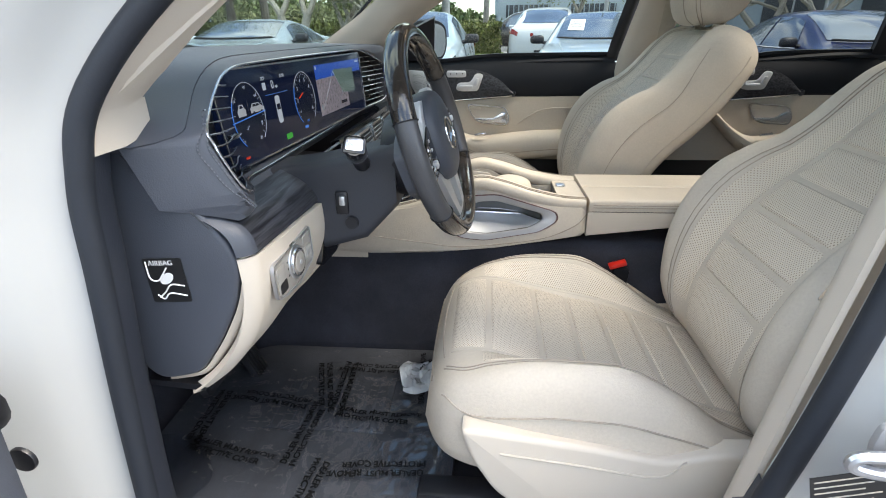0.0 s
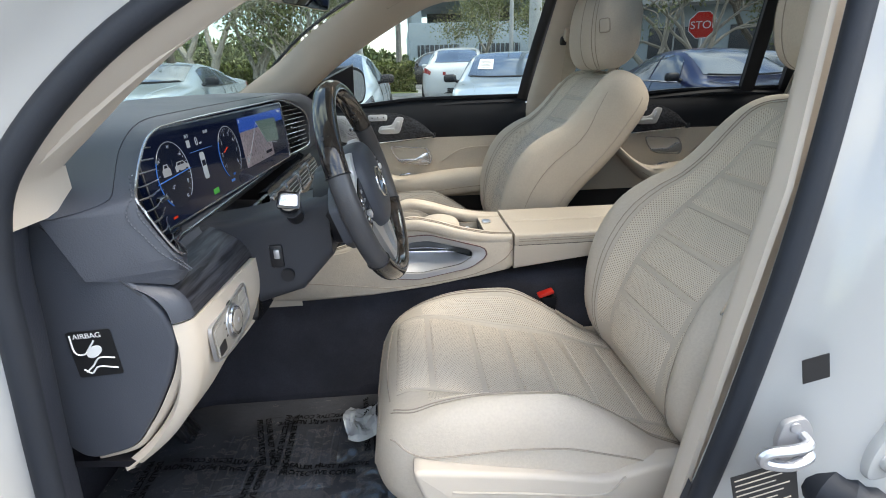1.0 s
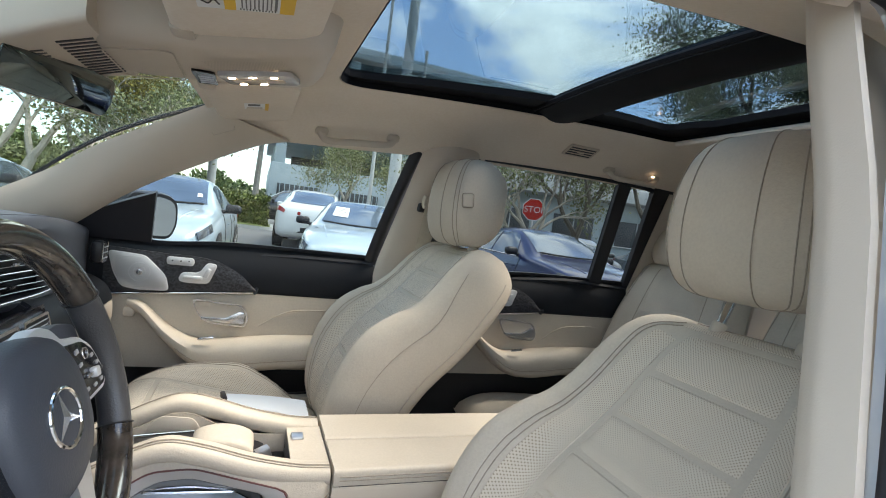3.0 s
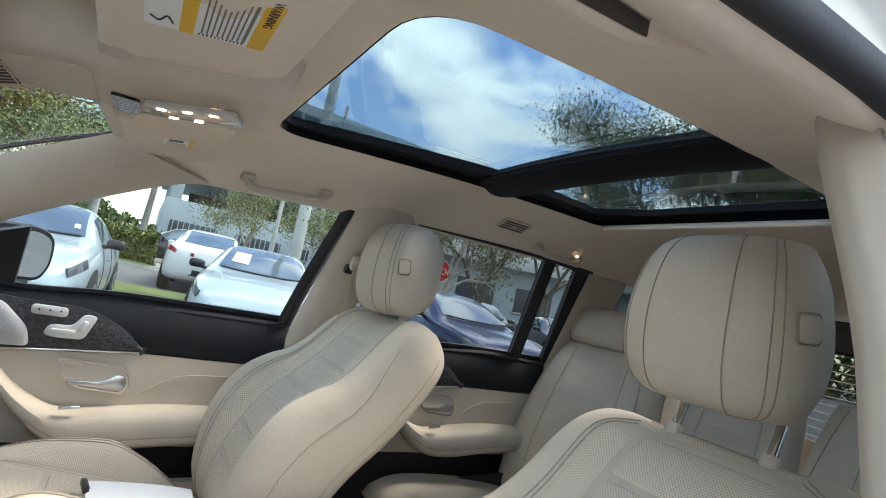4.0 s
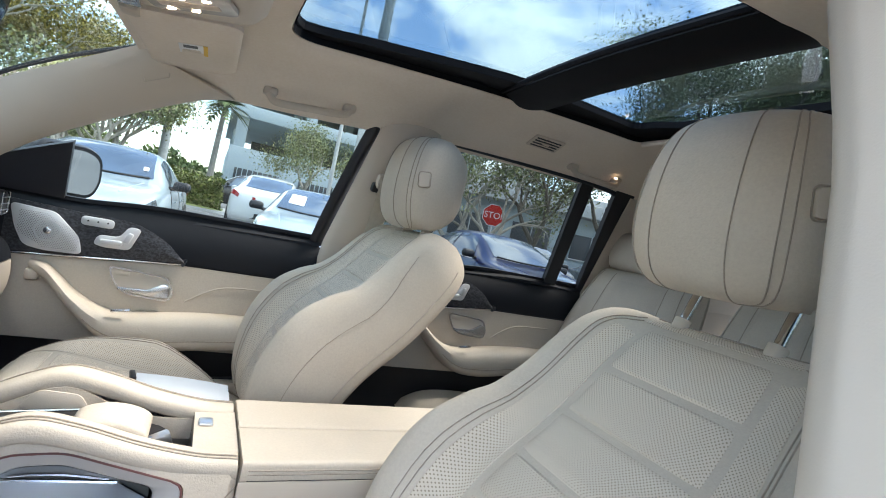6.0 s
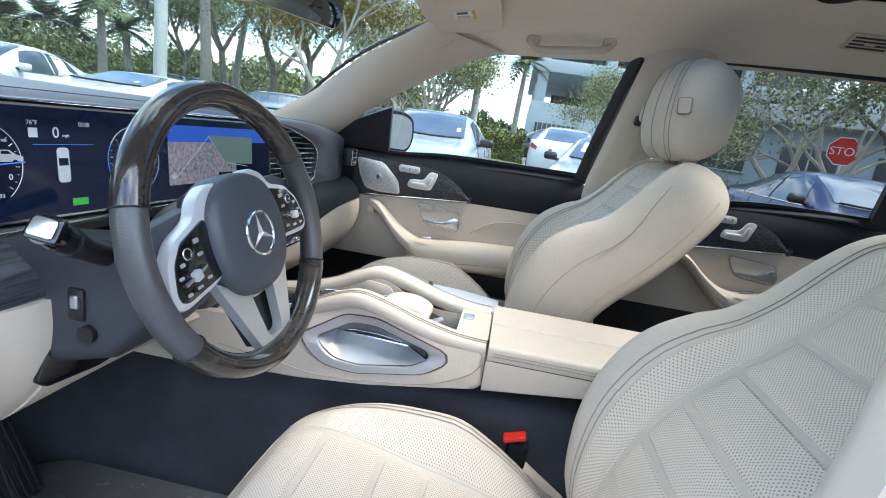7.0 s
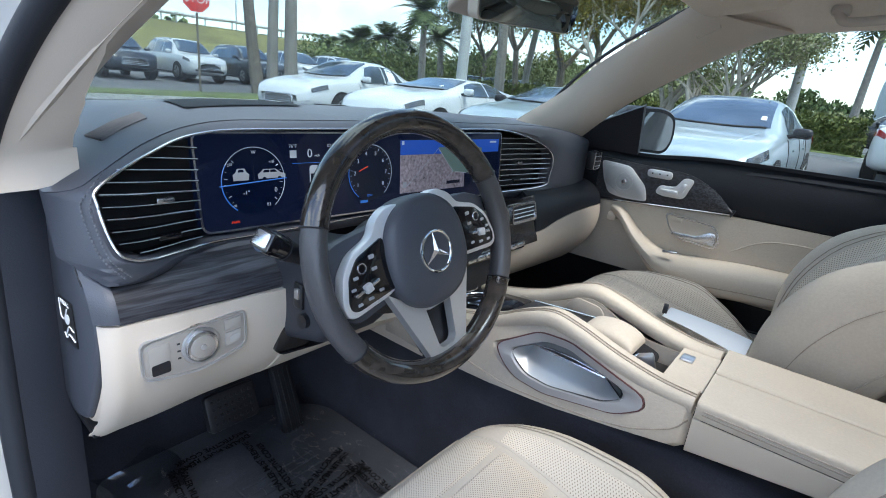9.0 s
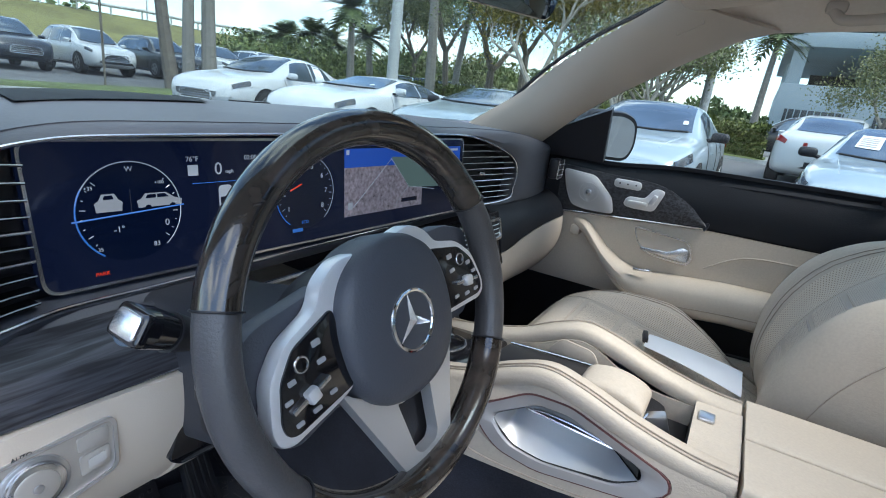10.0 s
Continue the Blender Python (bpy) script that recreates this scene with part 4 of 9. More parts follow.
# the driver backrest in side view: height, centre of the front, how far the wings stand out
BACK_FRONT = [(0.690, 0.492, 0.0), (0.780, 0.492, 0.026), (0.850, 0.506, 0.046), (0.930, 0.538, 0.066), (1.000, 0.583, 0.072), (1.050, 0.629, 0.058),
              (1.085, 0.667, 0.040), (1.130, 0.709, 0.032), (1.185, 0.752, 0.030), (1.235, 0.792, 0.027)]


def back_line(depth):
    """The mid line behind the front, and the share of its length at each height of the front."""
    f = [V(x, 0, z) for z, x, w in BACK_FRONT]
    mid = []
    for k, p in enumerate(f):
        t = (f[min(k + 1, len(f) - 1)] - f[max(k - 1, 0)]).normalized()
        mid.append(p - V(-t.z, 0, t.x) * depth)
    mid.append(V(0.869, 0, 1.220))
    mid.append(V(0.889, 0, 1.247))
    run = np.concatenate(([0.0], np.cumsum([(q - p).length for p, q in zip(mid, mid[1:])])))
    share = run / run[-1]
    return [(p.x, p.z) for p in mid], share, lambda z: float(np.interp(z, [b[0] for b in BACK_FRONT] + [1.262, 1.29], share))


def front_seat(y0, inner, label, dx=0.0, dz=0.0, rest_z=0.0, deep=0.0):
    """inner: the side towards the console (1 or -1); deep: thicker padding behind."""
    s = thing("front_seat", (0.30, y0, 0.53), label, "car seat", "front seats")
    # cushion
    ctop = smooth1([(0, 0.132), (0.10, 0.140), (0.18, 0.134), (0.3, 0.116), (0.45, 0.092), (0.6, 0.074), (0.72, 0.058), (0.86, 0.036), (1, 0.018)])
    cb = smooth1([(0, 0.0), (0.12, 0.0), (0.20, 0.018), (0.30, 0.046), (0.42, 0.070), (0.54, 0.082), (0.62, 0.070), (0.73, 0.044), (0.83, 0.016), (1, 0.0)])
    cush = Pad([(-0.028, 0.690), (0.1, 0.690), (0.3, 0.689), (0.54, 0.686)], smooth1([(0, 0.150), (0.03, 0.190), (0.08, 0.220), (0.18, 0.240), (0.4, 0.250), (0.7, 0.250), (1, 0.238)]),
               lambda u, v: (ctop(v) + cb(v) * bolster(u, 0.52, 0.84)) * (1 - 0.06 * ramp((0.22 - v) / 0.22) * bolster(u, 0.35, 1.0)), lambda u, v: 0.050, y0, 13.0, 6.5)
    c = part("cushion", cush.solid(40, 48), M_LEATHER, s)
    cuts = [0.072, 0.190, 0.355, 0.480, 0.600, 0.720, 0.857, 0.985]
    for a_, b_ in zip(cuts, cuts[1:]):
        part("panel", cush.patch(-0.575, 0.575, a_, b_, 0.0036, 20, 10), M_PERF, c, "perforated leather panel")
    for sgn in (-1, 1):
        part("side_panel", cush.patch(sgn * 0.582, sgn * 0.755, 0.15, 0.97, 0.0025, 8, 28), M_PERF, c)
        part("seam", cush.seam([(sgn * 0.578, 0.08), (sgn * 0.578, 0.5), (sgn * 0.578, 0.97)], 0.0010), M_PIPING, c)
        part("seam", cush.seam([(sgn * 0.72, 0.070), (sgn * 0.775, 0.12), (sgn * 0.775, 0.2), (sgn * 0.775, 0.4), (sgn * 0.775, 0.8), (sgn * 0.77, 0.97)], 0.0010), M_THREAD, c)
        part("seam", cush.seam([(sgn * 0.74, 0.062), (sgn * 0.80, 0.12), (sgn * 0.80, 0.2), (sgn * 0.80, 0.4), (sgn * 0.80, 0.8), (sgn * 0.79, 0.97)], 0.0010), M_THREAD, c)
        part("piping", cush.seam([(sgn * 0.93, 0.06), (sgn * 0.978, 0.14), (sgn * 0.982, 0.4), (sgn * 0.982, 0.7), (sgn * 0.97, 0.96)], 0.0016), M_THREAD, c)
    part("seam", cush.seam([(-0.60, 0.058), (-0.3, 0.046), (0, 0.043), (0.3, 0.046), (0.60, 0.058)], 0.0010), M_THREAD, c)
    part("seam", cush.seam([(-0.80, 0.022), (-0.4, 0.012), (0, 0.010), (0.4, 0.012), (0.80, 0.022)], 0.0016), M_THREAD, c)
    # lower front and plastic side covers
    low = Pad([(0.022, 0.66), (0.2, 0.645), (0.5, 0.65)], smooth1([(0, 0.17), (0.1, 0.214), (0.3, 0.236), (1, 0.236)]), lambda u, v: 0.055, lambda u, v: 0.05, y0, 6, 5)
    part("cushion_frame", low.solid(20, 20), M_LEATHER, s)
    for sgn in (-1, 1):
        prof = rounded([(0.036, 0.785), (0.10, 0.777), (0.246, 0.757), (0.345, 0.738), (0.420, 0.757), (0.66, 0.764), (0.68, 0.60), (0.45, 0.575), (0.26, 0.570), (0.16, 0.602), (0.092, 0.660), (0.055, 0.725)], 0.02, 4)
        prof = [(x, z - (0.055 if sgn == inner else 0.020)) for x, z in prof]
        m = facing(V(0, y0 + sgn * 0.226, 0), (1, 0, 0), (0, 0, 1)) if sgn < 0 else facing(V(0, y0 + sgn * 0.226, 0), (-1, 0, 0), (0, 0, 1))
        pr = prof if sgn < 0 else [(-x, y) for x, y in prof][::-1]
        sk = part("side_cover", prism(pr, 0.036, m, 0.014, 4), M_BEIGE, s, "moulded beige side cover")
        if sgn != inner:
            part("swage", tube(spline([V(0.10, y0 + sgn * 0.2615, 0.720), V(0.22, y0 + sgn * 0.2620, 0.705), V(0.335, y0 + sgn * 0.2620, 0.690), V(0.375, y0 + sgn * 0.2620, 0.722)], 24), 0.0022, 6), M_PIPING, sk)
    for sgn in (-1, 1):
        part("rail", rbox((0.27, y0 + sgn * 0.19, 0.545), (0.62, 0.05, 0.05), 0.008), M_BLACK, s, "black seat rail")
    part("base", rbox((0.32, y0, 0.60), (0.42, 0.36, 0.06), 0.02), M_BLACK, s)
    # backrest
    line, share, at_z = back_line(0.070)
    bb = smooth1(list(zip(share, [b[2] for b in BACK_FRONT] + [0.022, 0.012])))
    wid = smooth1([(0, 0.224), (0.15, 0.250), (0.38, 0.262), (0.54, 0.256), (0.72, 0.242), (0.86, 0.226), (0.94, 0.204), (1, 0.165)])
    back = Pad(line, wid, lambda u, v: 0.070 + bb(v) * bolster(u, 0.50, 0.82), lambda u, v: 0.056 + deep * v + 0.016 * bolster(u, 0.6, 0.95) * (1 - v), y0, 15.0, 10.0)
    b = part("backrest", back.solid(44, 72), M_LEATHER, s)
    cuts = [at_z(0.745), 0.235, 0.330, 0.425, 0.525, 0.660, 0.797, 0.935]
    for a_, b_ in zip(cuts, cuts[1:]):
        part("panel", back.patch(-0.462, 0.462, a_, b_, 0.0036, 18, 10), M_PERF, b, "perforated leather panel")
    part("panel", back.patch(-0.64, 0.64, 0.941, 0.983, 0.0010, 16, 6), M_PERF, b, "perforated leather panel")
    for sgn in (-1, 1):
        lo_, hi_ = at_z(0.76), 0.935
        part("side_panel", back.patch(sgn * 0.470, sgn * 0.668, lo_, hi_, 0.0022, 12, 40), M_PERF, b, "perforated bolster panel")
        part("seam", back.seam([(sgn * 0.678, 0.06), (sgn * 0.678, 0.4), (sgn * 0.685, 0.75), (sgn * 0.69, 0.90), (sgn * 0.58, 0.950)], 0.0009), M_THREAD, b)
        part("seam", back.seam([(sgn * 0.704, 0.06), (sgn * 0.704, 0.4), (sgn * 0.710, 0.75), (sgn * 0.72, 0.90), (sgn * 0.61, 0.962)], 0.0009), M_THREAD, b)
        part("seam", back.seam([(sgn * 0.985, 0.10), (sgn * 0.990, 0.3), (sgn * 0.990, 0.62), (sgn * 0.975, 0.78), (sgn * 0.965, 0.85)], 0.0008, 0.0012), M_THREAD, b)
        rr = [back.rear(sgn * 0.990, v) for v in np.linspace(0.12, 0.93, 30)]
        part("piping", tube([p + V(0, sgn * 0.0010, 0) for p in rr], 0.0012, 6), M_PIPING, b)
    part("seam", back.seam([(-0.6, 0.978), (0, 0.982), (0.6, 0.978)], 0.0010), M_THREAD, b)
    # head restraint: narrow front, sides running back at a slant
    hr = Pad([(0.850, 1.318 + rest_z), (0.832, 1.390 + rest_z), (0.834, 1.462 + rest_z), (0.858, 1.552 + rest_z)], smooth1([(0, 0.108), (0.2, 0.130), (0.45, 0.136), (0.75, 0.124), (0.92, 0.108), (1, 0.096)]),
             lambda u, v: 0.088 - 0.010 * u * u, lambda u, v: 0.078 + deep, y0 + 0.018, 3.4, 4.4)
    h = part("head_restraint", hr.solid(40, 36), M_LEATHER, s)
    for sgn in (-1, 1):
        part("seam", hr.seam([(sgn * 0.44, 0.02), (sgn * 0.43, 0.3), (sgn * 0.43, 0.7), (sgn * 0.40, 0.985)], 0.0009), M_THREAD, h)
        for a_, f_ in ((0.76, 1.0), (0.83, 1.0)):
            part("seam", hr.seam([(sgn * a_ * 0.60, 0.030), (sgn * a_ * 0.90, 0.055), (sgn * a_, 0.16), (sgn * a_, 0.5), (sgn * a_ * 0.97, 0.82), (sgn * a_ * 0.92, 0.975)], 0.0010), M_THREAD, h)
        part("post", tube([V(0.820, y0 + 0.002 + sgn * 0.068, 1.215), V(0.885, y0 + 0.002 + sgn * 0.068, 1.36 + rest_z)], 0.0070, 12), M_POLISHED, s, "polished steel post")
        part("post_collar", tube([V(0.8385, y0 + 0.002 + sgn * 0.068, 1.256), V(0.8455, y0 + 0.002 + sgn * 0.068, 1.272)], 0.012, 12), M_BEIGE, s)
    pb, pn = hr.front(-0.945, 0.50), (hr.front(-0.98, 0.50) - hr.front(-0.90, 0.50)).normalized()
    m = facing(pb + V(0, -0.001, 0), (-pn.x, -pn.y, 0.1) if pn.x < 0 else (pn.x, pn.y, 0.1), (0, 0, 1))
    btn = rounded([(-0.0135, -0.017), (0.0135, -0.017), (0.0135, 0.017), (-0.0135, 0.017)], 0.007)
    part("button", prism(btn, 0.006, m, 0.002), M_BEIGE, h, "beige release button")
    part("button_outline", tube([m @ V(x * 1.14, y * 1.14, 0.0015) for x, y in btn], 0.0012, 5, True), M_THREAD, h)
    s.location = s.location + V(dx, 0, dz)
    return s


front_seat(-0.395, 1, "beige perforated leather driver seat with brown stitching")
front_seat(0.435, -1, "beige perforated leather passenger seat set further forward", -0.130, 0.052, -0.045, 0.026)


def rear_seat(name, label, x, y0, w, z, tall=0.0, group="second-row seats"):
    s = thing(name, (x - 0.2, y0, 0.57), label, "car seat", group)
    ct = smooth1([(0, 0.06), (0.2, 0.072), (1, 0.04)])
    cu = Pad([(x - 0.62, z - 0.08), (x - 0.3, z - 0.08), (x + 0.02, z - 0.10)], lambda v: w, lambda u, v: ct(v) + 0.02 * bolster(u, 0.6, 0.9), lambda u, v: 0.08, y0, 6, 6)
    c = part("cushion", cu.solid(24, 24), M_LEATHER, s)
    part("base", rbox((x - 0.3, y0, 0.62), (0.45, w * 1.6, 0.12), 0.03), M_BLACK, s)
    bk = Pad([(x - 0.02, z - 0.10), (x + 0.02, z + 0.1), (x + 0.09, z + 0.32), (x + 0.17, z + 0.54)], smooth1([(0, w * 0.95), (0.5, w), (1, w * 0.84)]),
             lambda u, v: 0.06 + 0.045 * bolster(u, 0.5, 0.85) * (1 - v) ** 0.5, lambda u, v: 0.05, y0, 6, 9)
    b = part("backrest", bk.solid(28, 36), M_LEATHER, s)
    for a_, b_ in ((0.16, 0.34), (0.35, 0.52), (0.53, 0.69), (0.70, 0.93)):
        part("panel", bk.patch(-0.52, 0.52, a_, b_, 0.004, 12, 6), M_LEATHER, b)
    for sgn in (-1, 1):
        part("seam", bk.seam([(sgn * 0.53, 0.08), (sgn * 0.53, 0.5), (sgn * 0.53, 0.95)]), M_THREAD, b)
        part("seam", bk.seam([(sgn * 0.84, 0.08), (sgn * 0.85, 0.5), (sgn * 0.80, 0.96)]), M_THREAD, b)
    hp = Pad([(x + 0.16, z + 0.535), (x + 0.165, z + 0.61), (x + 0.185, z + 0.685)], smooth1([(0, w * 0.50), (0.5, w * 0.54), (1, w * 0.47)]), lambda u, v: 0.06, lambda u, v: 0.05, y0 + 0.06 * (1 if y0 > 0.2 else 0), 6, 4)
    h = part("head_restraint", hp.solid(20, 20), M_LEATHER, s)
    for sgn in (-1, 1):
        part("seam", tube([hp.front(sgn * 0.9, v, 0.001) for v in np.linspace(0.06, 0.94, 16)], 0.0013, 5), M_THREAD, h)
    return s


rear_seat("second_row_seat", "beige leather second-row seat beside the rear passenger door", 1.52, 0.50, 0.28, 0.79)
rear_seat("second_row_seat", "beige leather second-row seat behind the driver", 1.52, -0.44, 0.27, 0.79)
rear_seat("second_row_seat", "narrow beige leather second-row middle seat", 1.58, 0.02, 0.17, 0.80)
rear_seat("third_row_seat", "beige leather folding third-row seat", 2.26, 0.36, 0.22, 0.80, group="third-row seats")
rear_seat("third_row_seat", "beige leather folding third-row seat behind the driver side", 2.26, -0.33, 0.22, 0.80, group="third-row seats")

# seat belt buckle beside the driver seat
bk = thing("belt_buckle", (0.38, -0.15, 0.70), "black belt buckle with a red release button", "belt buckle")
part("housing", rbox((0.388, -0.142, 0.752), (0.038, 0.026, 0.096), 0.007, (0, 4, 0)), M_ROOFBLACK, bk)
part("button", rbox((0.382, -0.143, 0.807), (0.040, 0.022, 0.010), 0.003, (0, -18, 0)), M_RED, bk, "red release button")
part("stalk", rbox((0.43, -0.14, 0.70), (0.12, 0.045, 0.07), 0.015, (0, 35, 0)), M_BEIGE, bk)
# ==== dashboard ====
dash = thing("dashboard", (-0.5, YC, 0.9), "dark grey leather dashboard with black wood and beige lower panels", "dashboard")


dash.location.x += 0.022   # the whole board sits a little nearer than drawn


def dash_front(y):
    """The face wraps towards the driver at its left end and a little at its right."""
    return 0.042 * ramp((-0.50 - y) / 0.17) + 0.036 * ramp((y - 0.22) / 0.25)


def face(y, z):
    """The wrapped left end also leans back towards its top."""
    return dash_front(y) - 0.42 * ramp((-0.52 - y) / 0.16) * (z - 1.19)


TOPZ = smooth1([(-0.72, 1.186), (-0.69, 1.204), (-0.655, 1.226), (-0.60, 1.256), (-0.54, 1.276), (-0.45, 1.284), (0.30, 1.284), (0.45, 1.279), (0.60, 1.262), (0.735, 1.238), (0.76, 1.232)])


def end_round(y):
    return 0.075 * max(0.0, (-0.676 - y) / 0.029) ** 2 + 0.03 * max(0.0, (y - 0.70) / 0.04) ** 2


WELL = [(-0.420, -0.505), (-0.490, -0.245), (-0.690, -0.160), (-0.535, -0.492)]


def well_depth(x, y):
    """How far the hollow of the head-up display sinks at (x, y)."""
    d = 1.0
    for (xa, ya), (xb, yb) in zip(WELL, WELL[1:] + WELL[:1]):
        n_ = math.hypot(xb - xa, yb - ya)
        d = min(d, -((xb - xa) * (y - ya) - (yb - ya) * (x - xa)) / n_)
    return 0.045 * ramp(d / 0.012)


def dash_top(u, v):
    y = -0.705 + 1.445 * u
    a_ = abs(y - YC) / 0.735
    x_back = -0.975 + 0.45 * a_ ** 2
    x_front = -0.334 + face(y, TOPZ(y)) - end_round(y) * 0.8
    x = x_front + (x_back - x_front) * v
    zt = TOPZ(y)
    w_ = ramp((-0.50 - y) / 0.12)
    zb = (1.262 + 0.02 * a_ ** 2) * (1 - w_) + (zt + 0.006) * w_
    z = zt + (zb - zt) * v ** 1.4 + 0.010 * math.sin(math.pi * v) * (1 - a_ ** 4)
    hump = 0.006 * math.exp(-((y + 0.375) / 0.24) ** 2) * math.sin(math.pi * min(1, v * 1.3))
    return V(x, y, z + hump)


pad = part("top_pad", sheet(lambda u, v: (lambda p: p - V(0, 0, well_depth(p.x, p.y)))(dash_top(u, v)), 180, 90, 0.012), M_DASH, dash, "dark grey soft dashboard top")
part("recess_back", sheet(lambda u, v: V(-0.352 + dash_front(-0.55 + 1.0 * u), -0.55 + 1.0 * u, 1.09 + (min(1.268, TOPZ(-0.55 + 1.0 * u) - 0.012) - 1.09) * v), 40, 4, 0.01), M_BLACK, dash, "black panel behind the display")

# chrome-edged oval that holds vents and display, in a leather surround
OV = [(-0.675, 1.192), (-0.669, 1.212), (-0.61, 1.243), (-0.538, 1.2665), (-0.40, 1.2715), (0.0, 1.2715), (0.20, 1.2700), (0.30, 1.258), (0.40, 1.228), (0.438, 1.195), (0.432, 1.150), (0.405, 1.122), (0.20, 1.114), (-0.2, 1.114), (-0.50, 1.114), (-0.60, 1.122), (-0.652, 1.131), (-0.669, 1.148)]
ov = [tuple(p[:2]) for p in spline([V(y, z, 0) for y, z in OV], 150, True)]


def oval(grow, x):
    cy, cz = -0.11, 1.19
    out = []
    for y, z in ov:
        d = Vector((y - cy, z - cz))
        n = Vector((d.x * 0.18, d.y)).normalized()
        q = Vector((y, z)) + n * grow
        out.append(V(x + face(q.x, q.y), q.x, q.y))
    return out


rim_out = [(-0.705, 1.120)] + [(y, TOPZ(y) - 0.001) for y in np.linspace(-0.705, 0.735, 60)] + [(0.735, 1.092), (0.40, 1.088), (-0.2, 1.088), (-0.60, 1.090), (-0.68, 1.100)]
cen_ov = (-0.11, 1.19)
th_o = sorted(set([2 * math.pi * k / 160 for k in range(160)] + [math.atan2(z - cen_ov[1], y - cen_ov[0]) % (2 * math.pi) for y, z in rim_out + ov]))
rings = []
for s in (0.0, 0.02, 0.06, 0.2, 0.45, 0.7, 0.9, 1.0):
    r = []
    for th in th_o:
        p = ray_polygon(ov, cen_ov, th).lerp(ray_polygon(rim_out, cen_ov, th), s)
        x = -0.318 + face(p.x, p.y) + (0.008 if p.x > -0.6 else 0.006) * math.sin(math.pi * min(1, s * 1.6 + 0.12)) - 0.016 * max(0, (s - 0.6) / 0.4) ** 2 - end_round(p.x) - (0.03 if s == 0 else 0)
        r.append(V(x, p.x, p.y))
    rings.append(r)
part("face_surround", loft(rings, caps=False), M_DASH, dash, "dark grey stitched leather surround")
part("chrome_outline", tube(oval(0.0015, -0.3108), 0.0019, 8, True), M_CHROME, dash, "thin satin chrome outline")
for off in (0.0, 0.010):
    pts = spline([V(0, -0.655 - off * 0.6, 1.226 + off * 0.5), V(0, -0.681 - off * 0.6, 1.198), V(0, -0.682 - off * 0.6, 1.165), V(0, -0.677 - off * 0.6, 1.135), V(0, -0.660 - off * 0.7, 1.113)], 60)
    bm = bmesh.new()
    for p, q in list(zip(pts, pts[1:]))[::2]:
        fx = lambda y, z: -0.311 + face(y, z) - end_round(y)
        tube([V(fx(p.y, p.z), p.y, p.z), V(fx(q.y, q.z), q.y, q.z)], 0.0011, 5, bm=bm)
    part("stitching", bm, M_DASHTHREAD, dash, "grey double stitching")

# the two-part screen, leaning back a little
DF = facing(V(-0.307, 0, 1.19), (0.052, 1, 0), (-0.08, 0, 1))
so = rounded([(-0.532, -0.071), (0.197, -0.071), (0.197, 0.0765), (-0.538, 0.0765)], [0.016, 0.012, 0.012, 0.014], 6)
si = rounded([(-0.529, -0.068), (0.194, -0.068), (0.194, 0.0735), (-0.535, 0.0735)], [0.014, 0.010, 0.010, 0.012], 6)
disp = part("display", prism(so, -0.012, DF), M_SCREEN, dash, "wide glossy dark display with instruments and map")
part("display_rim", ring_plate(so, si, 0.0015, DF), M_CHROME, disp)

# --- screen graphics: emissive lines and letters just above the glass ---
G_WHITE = glow("screen_white", (0.75, 0.85, 1.0), 0.038)
G_BLUE = glow("screen_blue", (0.05, 0.22, 0.75), 0.08)
G_DEEP = glow("screen_deep_blue", (0.0015, 0.005, 0.022), 0.10)
G_RED = glow("screen_red", (0.9, 0.06, 0.02), 0.07)
G_GREEN = glow("screen_green", (0.1, 0.8, 0.12), 0.03)
G_LAND = material("screen_map_land", (0.2, 0.18, 0.22), 0.3, var=0.5, scale=160)
nt = G_LAND.node_tree
b_ = nt.nodes["Principled BSDF"]
nt.links.new(b_.inputs["Base Color"].links[0].from_socket, b_.inputs["Emission Color"])
b_.inputs["Emission Strength"].default_value = 0.07
G_WATER = glow("screen_map_water", (0.10, 0.16, 0.16), 0.12)
G_SKYBLUE = glow("screen_map_sky", (0.02, 0.09, 0.5), 0.11)


def on_screen(y, z, h=0.0006):
    return DF @ V(y, z - 1.19, h)


def screen_disc(cy, cz, r, mat, n=40, h=0.0004):
    part("screen_area", prism([(cy + r * math.cos(2 * math.pi * k / n), cz - 1.19 + r * math.sin(2 * math.pi * k / n)) for k in range(n)], h, DF), mat, disp, smooth=False)


def screen_line(pts, mat, r=0.0007, closed=False):
    part("screen_line", tube([on_screen(y, z) for y, z in pts], r, 4, closed), mat, disp)


def screen_rect(y0, z0, y1, z1, mat, h=0.0004):
    part("screen_area", prism([(y0, z0 - 1.19), (y1, z0 - 1.19), (y1, z1 - 1.19), (y0, z1 - 1.19)], h, DF), mat, disp, smooth=False)


def screen_text(body, y, z, size, mat):
    m_ = DF.copy()
    m_.translation = on_screen(y, z, 0.0005)
    text(body, size, m_, mat, disp, "screen_lettering")


